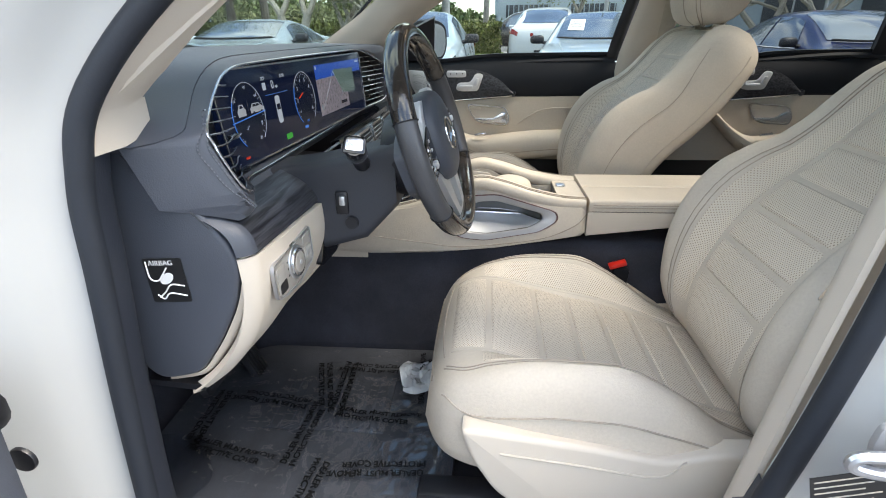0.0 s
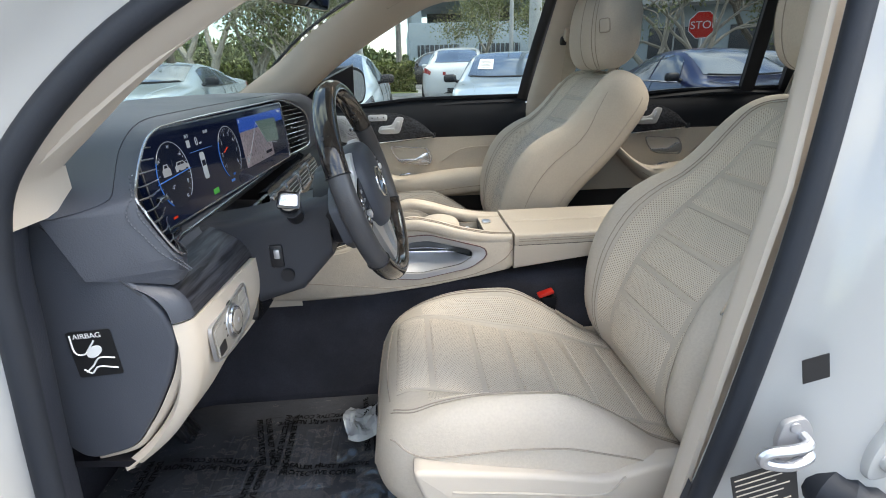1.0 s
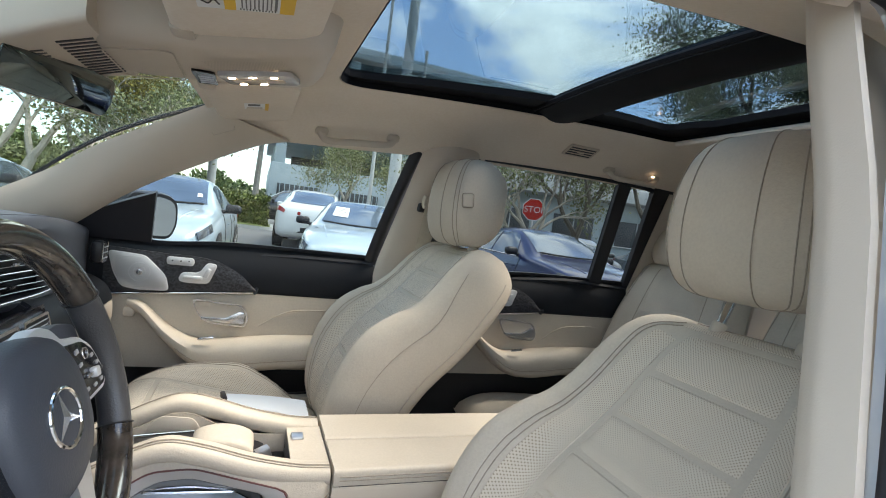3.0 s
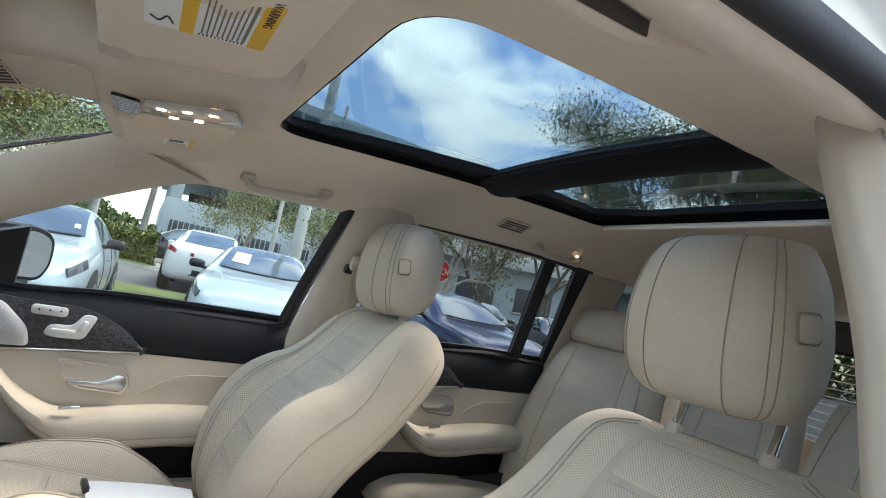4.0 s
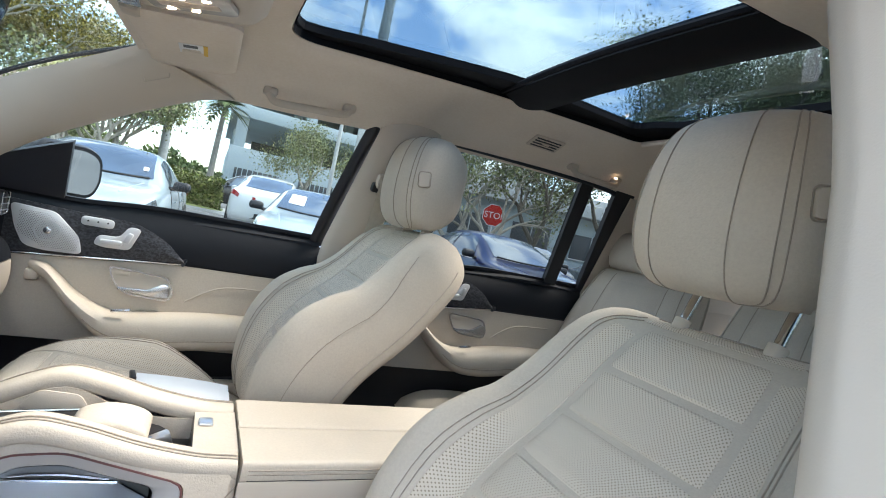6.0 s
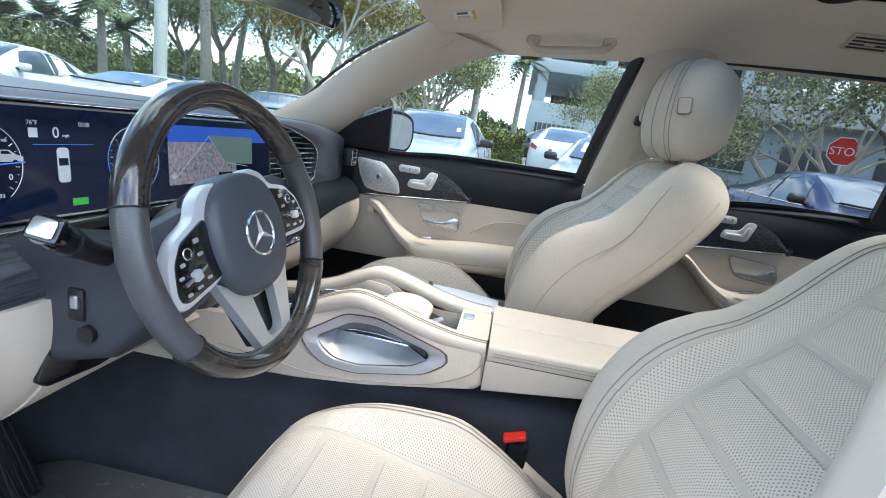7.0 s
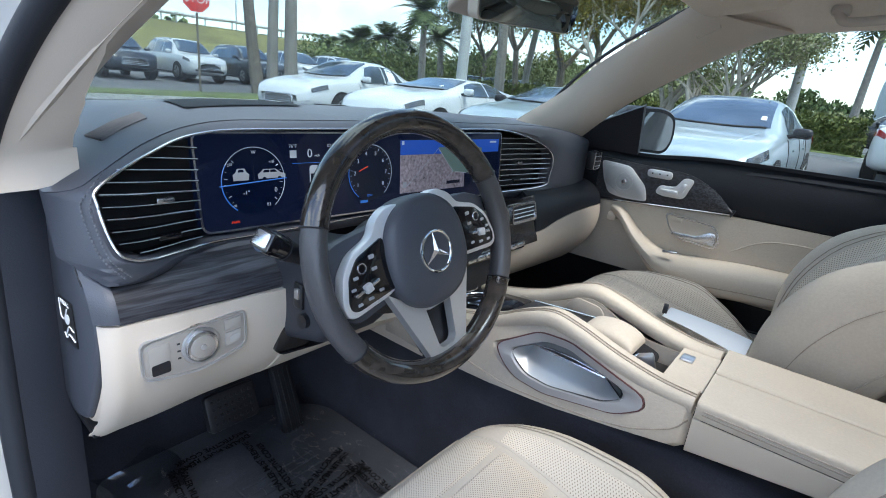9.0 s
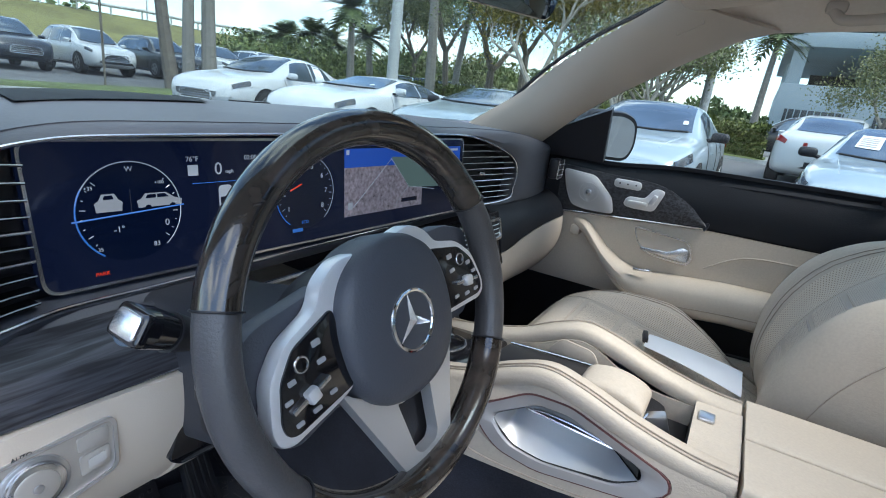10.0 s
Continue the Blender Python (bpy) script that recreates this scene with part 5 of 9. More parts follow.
for cy, nums in ((-0.447, None), (-0.215, ("1", "2", "3", "4", "5", "6", "7", "8"))):
    r = 0.0515
    cz = 1.192
    screen_disc(cy, cz - 0.0, r * 0.995, G_DEEP)
    screen_line([(cy + r * math.cos(a_), cz + r * math.sin(a_)) for a_ in np.linspace(math.radians(-50), math.radians(230), 50)], G_WHITE, 0.0006)
    screen_line([(cy + r * math.cos(a_), cz + r * math.sin(a_)) for a_ in np.linspace(math.radians(150), math.radians(235), 20)], G_BLUE, 0.0009)
    for k in range(23):
        a_ = math.radians(-40 + 260 * k / 22)
        if nums is None and 0.35 < k / 22 < 0.65:
            continue
        screen_line([(cy + q * math.cos(a_), cz + q * math.sin(a_)) for q in (r * 0.93, r * (0.83 if k % 3 == 0 else 0.89))], G_WHITE, 0.00045)
    if nums:
        for k, s_ in enumerate(nums):
            a_ = math.radians(215 - 250 * k / 7)
            screen_text(s_, cy + r * 0.72 * math.cos(a_) - 0.003, cz + r * 0.72 * math.sin(a_) - 0.003, 0.010, G_WHITE)
        screen_line([(cy - 0.028, cz + 0.004), (cy - 0.008, cz + 0.012)], G_RED, 0.0012)
for s_, y, z, q in (("W", -0.4505, 1.2335, 0.0075), ("+35", -0.489, 1.217, 0.0052), ("-35", -0.484, 1.155, 0.0052), ("+100", -0.422, 1.219, 0.0048), ("-1\u00b0", -0.466, 1.172, 0.009), ("0", -0.414, 1.173, 0.010), ("83", -0.428, 1.152, 0.0072), ("76\u00b0F", -0.386, 1.241, 0.008), ("0", -0.352, 1.225, 0.020), ("mph", -0.338, 1.226, 0.006), ("02:00", -0.312, 1.241, 0.008)):
    screen_text(s_, y, z, q, G_WHITE)
screen_line([(-0.502, 1.187), (-0.392, 1.194)], G_BLUE, 0.0009)
screen_line([(-0.447, 1.19), (-0.447, 1.215)], G_DEEP, 0.0005)
screen_text("PARK", -0.487, 1.130, 0.0055, G_RED)
# small car pictures: side view, rear view, top view
G_GREY = glow("screen_grey", (0.55, 0.6, 0.68), 0.035)
for pts, mt, h in (([(-0.480, 1.194), (-0.456, 1.194), (-0.455, 1.203), (-0.459, 1.206), (-0.462, 1.212), (-0.474, 1.212), (-0.477, 1.206), (-0.481, 1.203)], G_GREY, 0.0005), ([(-0.473, 1.2065), (-0.463, 1.2065), (-0.4645, 1.2105), (-0.4715, 1.2105)], G_DEEP, 0.0007),
                   ([(-0.440, 1.195), (-0.394, 1.195), (-0.3935, 1.201), (-0.402, 1.2035), (-0.4105, 1.2095), (-0.432, 1.2098), (-0.4375, 1.2040), (-0.441, 1.2025)], G_GREY, 0.0005), ([(-0.4325, 1.2045), (-0.4215, 1.2045), (-0.4215, 1.2083), (-0.4300, 1.2083)], G_DEEP, 0.0007), ([(-0.4200, 1.2045), (-0.4080, 1.2045), (-0.4120, 1.2083), (-0.4200, 1.2083)], G_DEEP, 0.0007)):
    part("screen_area", prism([(y, z - 1.19) for y, z in pts], h, DF), mt, disp, smooth=False)
for y in (-0.430, -0.404):
    screen_disc(y, 1.194, 0.0035, G_DEEP, 12, 0.0007)
part("screen_area", prism([(y, z - 1.19) for y, z in rounded([(-0.348, 1.165), (-0.330, 1.165), (-0.330, 1.212), (-0.348, 1.212)], 0.006)], 0.0005, DF), G_WHITE, disp, smooth=False)
screen_rect(-0.346, 1.188, -0.332, 1.198, G_DEEP, 0.0007)
screen_line([(-0.38, 1.216), (-0.29, 1.216)], G_BLUE, 0.0004)
screen_rect(-0.384, 1.225, -0.372, 1.237, G_WHITE)
screen_rect(-0.24, 1.137, -0.222, 1.142, G_BLUE)
screen_rect(-0.33, 1.132, -0.305, 1.142, G_GREEN)
screen_text("ECO", -0.224, 1.148, 0.006, G_BLUE)
# map half
screen_rect(-0.140, 1.146, 0.186, 1.251, G_DEEP, 0.0003)
screen_rect(-0.140, 1.146, 0.060, 1.222, G_LAND, 0.0004)
screen_rect(-0.140, 1.222, 0.186, 1.251, G_SKYBLUE, 0.0004)
part("screen_area", prism([(y, z - 1.19) for y, z in ((-0.03, 1.236), (0.12, 1.233), (0.12, 1.176), (0.02, 1.181))], 0.0006, DF), G_WATER, disp, smooth=False)
screen_line([(-0.12, 1.16), (-0.07, 1.20), (-0.03, 1.233), (0.02, 1.183), (0.10, 1.172)], G_WHITE, 0.0006)
screen_line([(-0.02, 1.15), (0.0, 1.17), (0.02, 1.183)], G_WHITE, 0.0005)
screen_rect(0.0, 1.156, 0.045, 1.163, G_DEEP, 0.0006)
screen_rect(-0.132, 1.157, -0.122, 1.168, G_WHITE, 0.0006)
screen_rect(-0.136, 1.242, -0.130, 1.249, G_WHITE, 0.0006)
screen_rect(0.150, 1.243, 0.176, 1.247, G_WHITE, 0.0006)

# --- air vents beside the screen: slats inside the chrome outline ---
def oval_span(z):
    ys = []
    for i in range(len(ov)):
        (ya, za), (yb, zb) = ov[i - 1], ov[i]
        if (za - z) * (zb - z) <= 0 and za != zb:
            ys.append(ya + (yb - ya) * (z - za) / (zb - za))
    return min(ys), max(ys)


for side in (0, 1):
    vy = lambda u: (-0.668 if side == 0 else 0.205) + (0.128 if side == 0 else 0.22) * u
    vz_ = lambda u, v: 1.12 + (min(1.26, TOPZ(vy(u)) - 0.016) - 1.12) * v
    vent = part("air_vent", sheet(lambda u, v: V(-0.346 + face(vy(u), vz_(u, v)), vy(u), vz_(u, v)), 12, 4, 0.004), M_BLACK, dash, "black louvred air vent")
    for k in range(10):
        z = 1.129 + 0.0135 * k
        lo, hi = oval_span(z)
        ya, yb = (lo + 0.004, -0.541) if side == 0 else (0.204, hi - 0.004)
        if yb - ya < 0.02:
            continue
        tilt = -0.2 if side == 0 else 0.0
        zs = lambda y, z=z, ya=ya, yb=yb, tilt=tilt: z + tilt * 0.5 * (y - (ya + yb) / 2)
        part("slat", sheet(lambda u, v: V(-0.318 - 0.024 * v + face(ya + (yb - ya) * u, z), ya + (yb - ya) * u, zs(ya + (yb - ya) * u) - 0.004 * v), 6, 2, 0.0018), M_GLOSSBLACK, vent)
        part("slat_edge", tube([V(-0.3175 + face(y, z), y, zs(y)) for y in np.linspace(ya, yb, 6)], 0.0007 if k not in (3, 5) else 0.0013, 5), M_CHROME if k in (3, 5) else M_ALU, vent)
    yk = -0.598 if side == 0 else 0.30
    part("vent_tab", rbox((-0.311 + face(yk, 1.188), yk, 1.188), (0.008, 0.022, 0.007), 0.002), M_CHROME, vent, "chrome vent tab")
    part("vent_wheel", rbox((-0.314 + face(yk, 1.142), yk, 1.142), (0.008, 0.030, 0.007), 0.002), M_GLOSSBLACK, vent)

# --- top details ---
def top_at(x, y, lift=0.0):
    """The point of the dashboard top above (x, y)."""
    a_ = abs(y - YC) / 0.735
    x_b = -0.975 + 0.45 * a_ ** 2
    x_f = -0.334 + face(y, TOPZ(y)) - end_round(y) * 0.8
    p = dash_top((y + 0.705) / 1.445, min(1, max(0, (x - x_f) / (x_b - x_f))))
    return V(x, y, p.z + lift)


def well_ring(k):
    c = V(sum(p[0] for p in WELL) / 4, sum(p[1] for p in WELL) / 4, 0)
    out = []
    for i in range(4):
        for f in (0.0, 0.25, 0.5, 0.75):
            x = WELL[i][0] + (WELL[(i + 1) % 4][0] - WELL[i][0]) * f
            y = WELL[i][1] + (WELL[(i + 1) % 4][1] - WELL[i][1]) * f
            x, y = c.x + (x - c.x) * k, c.y + (y - c.y) * k
            p = top_at(x, y)
            out.append(V(x, y, p.z - well_depth(x, y) + 0.0025))
    return out


part("head_up_recess", loft([well_ring(k) for k in (0.985, 0.96, 0.93, 0.90, 0.86, 0.8, 0.6, 0.3, 0.03)]), M_ROOFBLACK, dash, "black head-up display well")
for sgn in (-1, 1):
    cy = YC + sgn * 0.61
    grid = [(-0.436, -0.034), (-0.392, -0.030), (-0.404, 0.032), (-0.436, 0.036)]
    corners = [(x, cy - sgn * y) for x, y in grid]
    dv = part("defrost_vent", loft([[top_at(x, y, h) for x, y in corners] for h in (-0.004, 0.0010)]), M_BLACK, dash, "slatted side demist vent")
    for k in range(6):
        f = k / 5
        (xa, ya), (xb, yb) = [((1 - f) * corners[i][0] + f * corners[j][0], (1 - f) * corners[i][1] + f * corners[j][1]) for i, j in ((0, 1), (3, 2))]
        part("slat", tube([top_at(xa, ya, 0.0014), top_at((xa + xb) / 2, (ya + yb) / 2, 0.0014), top_at(xb, yb, 0.0014)], 0.0018, 5), M_DASHTHREAD, dv)
part("centre_speaker", prism(rounded([(-0.05, -0.012), (0.05, -0.012), (0.045, 0.012), (-0.045, 0.012)], 0.008), 0.003, facing(dash_top(0.5, 0.62), (0, 1, 0), (-1, 0, 0))), M_BLACK, dash)

# --- lower half: wood band, beige panels ---
def band(x_a, x_b, z_a, z_b, bulge, ya, yb, nm, mat, lab="", curl=0.0):
    def f(u, v):
        y = ya + (yb - ya) * u
        return V(x_a + (x_b - x_a) * v + bulge * math.sin(math.pi * v) + 0.3 * dash_front(y), y, z_a + (z_b - z_a) * v + curl * math.sin(math.pi * v))
    return part(nm, sheet(f, 24, 14, 0.008), mat, dash, lab)


def wood(u, v):
    y = -0.676 + 0.222 * u
    return V(-0.292 + (0.045 + 0.012 * u) * v + 0.012 * math.sin(math.pi * v), y, 1.100 - 0.045 * v + 0.004 * math.sin(math.pi * v))


part("wood_band", sheet(wood, 24, 14, 0.008), M_WOOD, dash, "black open-pore wood band")
part("band_end", sheet(lambda u, v: wood(0, v) + V(0.003 - 0.016 * (1 - u) ** 2, -0.018 + 0.018 * u, 0.006 - 0.004 * v), 6, 12, 0.006), M_DASH, dash)
part("chrome_strip", tube([wood(u, 1.0) + V(0.001, 0, -0.001) for u in np.linspace(0, 1, 14)], 0.0036, 6), M_CHROME, dash)
part("band_shelf", sheet(lambda u, v: V(-0.300 - 0.012 * v, -0.676 + 0.30 * u, 1.098 + 0.010 * v), 12, 3, 0.006), M_DASH, dash)
BAND_LOW = smooth1([(0.14, 1.010), (0.30, 1.010), (0.36, 1.013), (0.44, 1.031), (0.56, 1.043), (0.74, 1.046)])


def passenger_band(u, v):
    y = 0.325 + 0.41 * u
    low = BAND_LOW(y)
    return V(-0.312 + 0.064 * v ** 0.8 + 0.012 * math.sin(math.pi * v) + 0.3 * dash_front(y), y, 1.108 + (low - 1.108) * v ** 1.25)


part("passenger_band", sheet(passenger_band, 30, 14, 0.008), M_DOORBLACK, dash, "black leather band before the passenger")
part("band_cheek", sheet(lambda u, v: passenger_band(0, v) + V(-0.06 * (1 - u), -0.004 * (1 - u), 0), 4, 14, 0.004), M_DOORBLACK, dash)
part("chrome_strip", tube([passenger_band(u, 1.0) + V(0.001, 0, -0.002) for u in np.linspace(0, 1, 30)], 0.0016, 6), M_CHROME, dash)


KNEE = smooth1([(0.0, 0.0), (0.2, -0.001), (0.42, 0.008), (0.62, 0.027), (0.84, 0.064), (1.0, 0.105)])


def knee_x(y, v):
    return -0.252 + 0.010 * ramp((y + 0.69) / 0.09) + 0.008 * ramp((y + 0.56) / 0.10) - KNEE(v) - 0.012 * max(0.0, (-0.674 - y) / 0.010) ** 2


def lower_left(u, v):
    y = -0.684 + 0.229 * u ** 1.6
    top, low = 1.053, 0.846 + 0.020 * u
    return V(knee_x(y, v), y, top + (low - top) * v)


part("knee_panel", sheet(lower_left, 36, 20, 0.012), M_BEIGE, dash, "beige knee panel under the wheel")
part("knee_panel_rear", sheet(lambda u, v: V(knee_x(-0.46, 0.48 + 0.52 * v), -0.458 + 0.31 * u, 0.955 - 0.03 * u + (0.866 + 0.010 * u - 0.955 + 0.03 * u) * v), 12, 10, 0.012), M_BEIGE, dash)
part("knee_underside", sheet(lambda u, v: V(-0.345 - 0.34 * v, -0.69 + 0.57 * u, 0.853 + 0.03 * v + 0.02 * u), 10, 6, 0.01), M_BLACK, dash)
part("column_gap", prism(rounded([(-0.455, 1.050), (-0.30, 1.050), (-0.30, 0.945), (-0.385, 0.938), (-0.464, 0.946), (-0.477, 0.958), (-0.468, 1.0)], 0.007), 0.012, facing(V(-0.356, 0, 0), (0, 1, 0), (0.12, 0, 1)), 0.003), M_GLOSSBLACK, dash, "gloss black surround under the column")


def glove(u, v):
    y = 0.16 + 0.575 * u
    z_b = 0.86 - 0.02 * u
    z_t = BAND_LOW(y) - 0.004
    z = z_t + (z_b - z_t) * v
    return V(-0.252 - 0.10 * v ** 2 + 0.012 * math.sin(math.pi * v) + 0.3 * dash_front(y), y, z)


part("glovebox", sheet(glove, 24, 18, 0.012), M_BEIGE, dash, "beige glovebox panel")
m = facing(glove(0.35, 0.38) + V(0.002, 0, 0), (0, 1, 0.15), (0, 0, 1))
part("glovebox_latch", ring_plate(rounded([(-0.03, -0.008), (0.03, 0.0), (0.03, 0.012), (-0.02, 0.006)], 0.004), rounded([(-0.027, -0.006), (0.028, 0.001), (0.028, 0.010), (-0.018, 0.004)], 0.003), 0.002, m), M_PIPING, dash)
part("dash_underside", sheet(lambda u, v: V(-0.35 - 0.35 * v, 0.12 + 0.62 * u, 0.86 + 0.02 * v), 6, 6, 0.01), M_BLACK, dash)

# --- light switch plate on the knee panel ---
PN = facing(V(-0.2315, -0.5935, 1.006), (0.045, 1, 0.02), (-0.03, 0, 1))
po = rounded([(-0.067, -0.026), (-0.04, -0.032), (0.0, -0.036), (0.03, -0.030), (0.064, -0.022), (0.066, 0.030), (-0.066, 0.022)], 0.010)
sw = part("light_switch", prism(po, 0.004, PN, 0.0015), M_PLATE, dash, "satin grey light switch plate with a rotary knob")
part("plate_rim", ring_plate([(x * 1.03, y * 1.06) for x, y in po], [(x * 0.985, y * 0.97) for x, y in po], 0.0055, PN), M_ALU, sw)
for q, h_, mt in ((0.0255, 0.0065, M_ALU), (0.0215, 0.0105, M_CHROME), (0.0165, 0.0120, M_PLATE), (0.004, 0.0130, M_ALU)):
    part("rotary_knob", prism([(0.004 + q * math.cos(k * math.pi / 18), -0.002 + q * math.sin(k * math.pi / 18)) for k in range(36)], h_, PN, min(0.003, q * 0.3)), mt, sw)
part("brake_key", prism(rounded([(-0.060, -0.026), (-0.034, -0.026), (-0.034, 0.016), (-0.060, 0.014)], 0.004), 0.0055, PN, 0.001), M_PLATE, sw)
part("brake_slot", prism(rounded([(-0.058, -0.024), (-0.036, -0.024), (-0.036, -0.008), (-0.058, -0.010)], 0.003), 0.0062, PN), M_BLACK, sw)
part("lamp_key", prism(rounded([(0.036, -0.016), (0.060, -0.013), (0.060, 0.006), (0.036, 0.004)], 0.003), 0.0055, PN, 0.001), M_PLATE, sw)
part("lamp_slot", prism(rounded([(0.042, -0.010), (0.056, -0.008), (0.056, 0.001), (0.042, -0.001)], 0.002), 0.0062, PN), M_WHITEPAINT, sw)
part("upper_key", prism(rounded([(0.036, 0.008), (0.061, 0.010), (0.061, 0.025), (0.036, 0.023)], 0.003), 0.0055, PN, 0.001), M_PLATE, sw)
for k in range(3):
    m_ = PN.copy()
    m_.translation = PN @ V(-0.026, -0.012 + 0.01 * k, 0.0042)
    part("symbol_mark", prism([(0, 0), (0.004, 0), (0.004, 0.0025), (0, 0.0025)], 0.0003, m_), M_BLACK, sw, smooth=False)
m_ = PN.copy()
m_.translation = PN @ V(-0.008, 0.0265, 0.0042)
text("AUTO", 0.005, m_, M_BLACK, sw, "switch_lettering")

# --- dashboard end panel and sticker ---
ep = [(-0.384, 1.205), (-0.335, 1.165), (-0.290, 1.110), (-0.262, 1.066), (-0.258, 1.036), (-0.273, 0.986), (-0.302, 0.933), (-0.341, 0.878), (-0.403, 0.864), (-0.432, 0.90), (-0.407, 1.08), (-0.395, 1.18)]
EP = facing(V(0, -0.684, 0), (1, 0, 0), (0, 0, 1))
endp = part("end_panel", prism(rounded(ep, 0.02, 4), 0.013, EP, 0.009, 3), M_DASH, dash, "dark grey dashboard end panel")
cep = V(-0.345, 0, 1.01)
strip_ = []
for gr, yy in ((0.002, -0.689), (0.009, -0.686), (0.014, -0.678), (0.015, -0.66), (0.008, -0.63)):
    strip_.append([V(x, yy, z) + (V(x, 0, z) - cep).normalized() * gr for x, z in rounded(ep, 0.02, 4) if z < 1.062 and (x > -0.385 or z < 0.868)])
part("knee_side", loft(strip_, caps=False, closed=False), M_BEIGE, dash, "beige side of the knee panel")
part("panel_joint", tube(spline([V(-0.374, -0.6975, 1.185), V(-0.322, -0.6975, 1.135), V(-0.284, -0.6975, 1.095)], 12), 0.0012, 5), M_BLACK, endp)
ST = facing(V(-0.355, -0.6978, 1.024), (1, 0, 0.05), (0.06, 0, 1))
stk = part("airbag_sticker", prism(rounded([(-0.026, -0.031), (0.026, -0.031), (0.026, 0.031), (-0.026, 0.031)], 0.003), 0.0008, ST), M_LABELBLACK, endp, "black airbag warning sticker")
m_ = ST.copy()
m_.translation = ST @ V(-0.019, 0.0215, 0.0009)
text("AIRBAG", 0.0095, m_, M_LABELWHITE, stk, "sticker_lettering")
for pts in ([(-0.022, 0.027), (-0.022, 0.004), (-0.012, 0.0), (-0.004, 0.008), (0.004, 0.018)], [(-0.016, -0.024), (-0.006, -0.016), (0.004, -0.006), (0.022, -0.008)], [(-0.018, -0.020), (-0.010, -0.026), (0.0, -0.018), (0.022, -0.022)]):
    part("sticker_drawing", tube([ST @ V(x, y, 0.0009) for x, y in spline([V(x, y, 0) for x, y in pts], 14) and [(p.x, p.y) for p in spline([V(x, y, 0) for x, y in pts], 14)]], 0.0011, 4), M_LABELWHITE, stk)
part("sticker_drawing", prism([(0.002 + 0.009 * math.cos(k * math.pi / 8) * 1.2, 0.002 + 0.0065 * math.sin(k * math.pi / 8)) for k in range(16)], 0.0004, ST @ Matrix.Translation((0, 0, 0.0008)) @ Matrix.Rotation(0.6, 4, "Z")), M_LABELWHITE, stk, smooth=False)

# passenger-end air vent
pv = part("side_vent", rbox((-0.262, 0.687, 1.184), (0.03, 0.052, 0.058), 0.010, (0, 0, 2)), M_BLACK, dash, "small chrome-framed side vent")
part("vent_rim", tube([V(-0.2465, 0, 0) + pose(0, 0.687, 1.184, 0, 0, 2) @ V(0.0, y, z) for y, z in rounded([(-0.026, -0.028), (0.022, -0.024), (0.026, 0.028), (-0.024, 0.026)], 0.008)], 0.0018, 6, True), M_CHROME, pv)
for k in range(3):
    part("slat", rbox((-0.246, 0.687, 1.168 + 0.015 * k), (0.006, 0.044, 0.002), 0.0008, (0, 0, 2)), M_ALU, pv)

# --- centre stack: four framed vents, chrome bar, key strip ---
stack = part("centre_panel", sheet(lambda u, v: V(-0.280 + 0.03 * v, -0.20 + 0.53 * u, 1.102 - 0.12 * v), 10, 8, 0.02), M_GLOSSBLACK, dash, "gloss black centre stack")
for k, y in enumerate((-0.150, -0.015, 0.125, 0.262)):
    m = facing(V(-0.252, y, 1.070), (0, 1, 0), (-0.22, 0, 1))
    vt = part("centre_vent", prism(rounded([(-0.056, -0.020), (0.056, -0.020), (0.056, 0.020), (-0.056, 0.020)], 0.010), 0.006, m), M_BLACK, dash, "chrome-framed centre vent")
    part("vent_frame", ring_plate(rounded([(-0.061, -0.025), (0.061, -0.025), (0.058, 0.025), (-0.058, 0.025)], 0.010), rounded([(-0.055, -0.019), (0.055, -0.019), (0.052, 0.019), (-0.052, 0.019)], 0.006), 0.009, m), M_CHROME, vt, "chrome vent frame")
    part("vent_rim", tube([m @ V(x, q, 0.006) for x, q in rounded([(-0.056, -0.020), (0.056, -0.020), (0.056, 0.020), (-0.056, 0.020)], 0.010)], 0.0026, 6, True), M_CHROME, vt)
    for j in range(3):
        part("slat", tube([m @ V(-0.050, -0.010 + 0.010 * j, 0.007), m @ V(0.050, -0.010 + 0.010 * j, 0.007)], 0.0013, 5), M_ALU, vt)
part("chrome_strip", tube([V(-0.262, y, 1.100) for y in np.linspace(-0.36, 0.33, 20)], 0.003, 6), M_CHROME, dash)
kb = part("key_bar", rbox((-0.238, 0.09, 0.992), (0.02, 0.34, 0.024), 0.006, (0, -12, 0)), M_GLOSSBLACK, dash, "climate key bar with chrome toggles")
for k in range(9):
    part("toggle", rbox((-0.228, -0.055 + 0.036 * k, 0.995), (0.014, 0.031, 0.011), 0.003, (0, -12, 0)), M_CHROME, kb)
part("stack_shelf", rbox((-0.255, 0.03, 0.925), (0.03, 0.25, 0.10), 0.01, (0, -20, 0)), M_BLACK, dash)
part("media_slot", rbox((-0.232, -0.04, 0.925), (0.006, 0.05, 0.012), 0.002, (0, -20, 0)), M_ALU, dash)

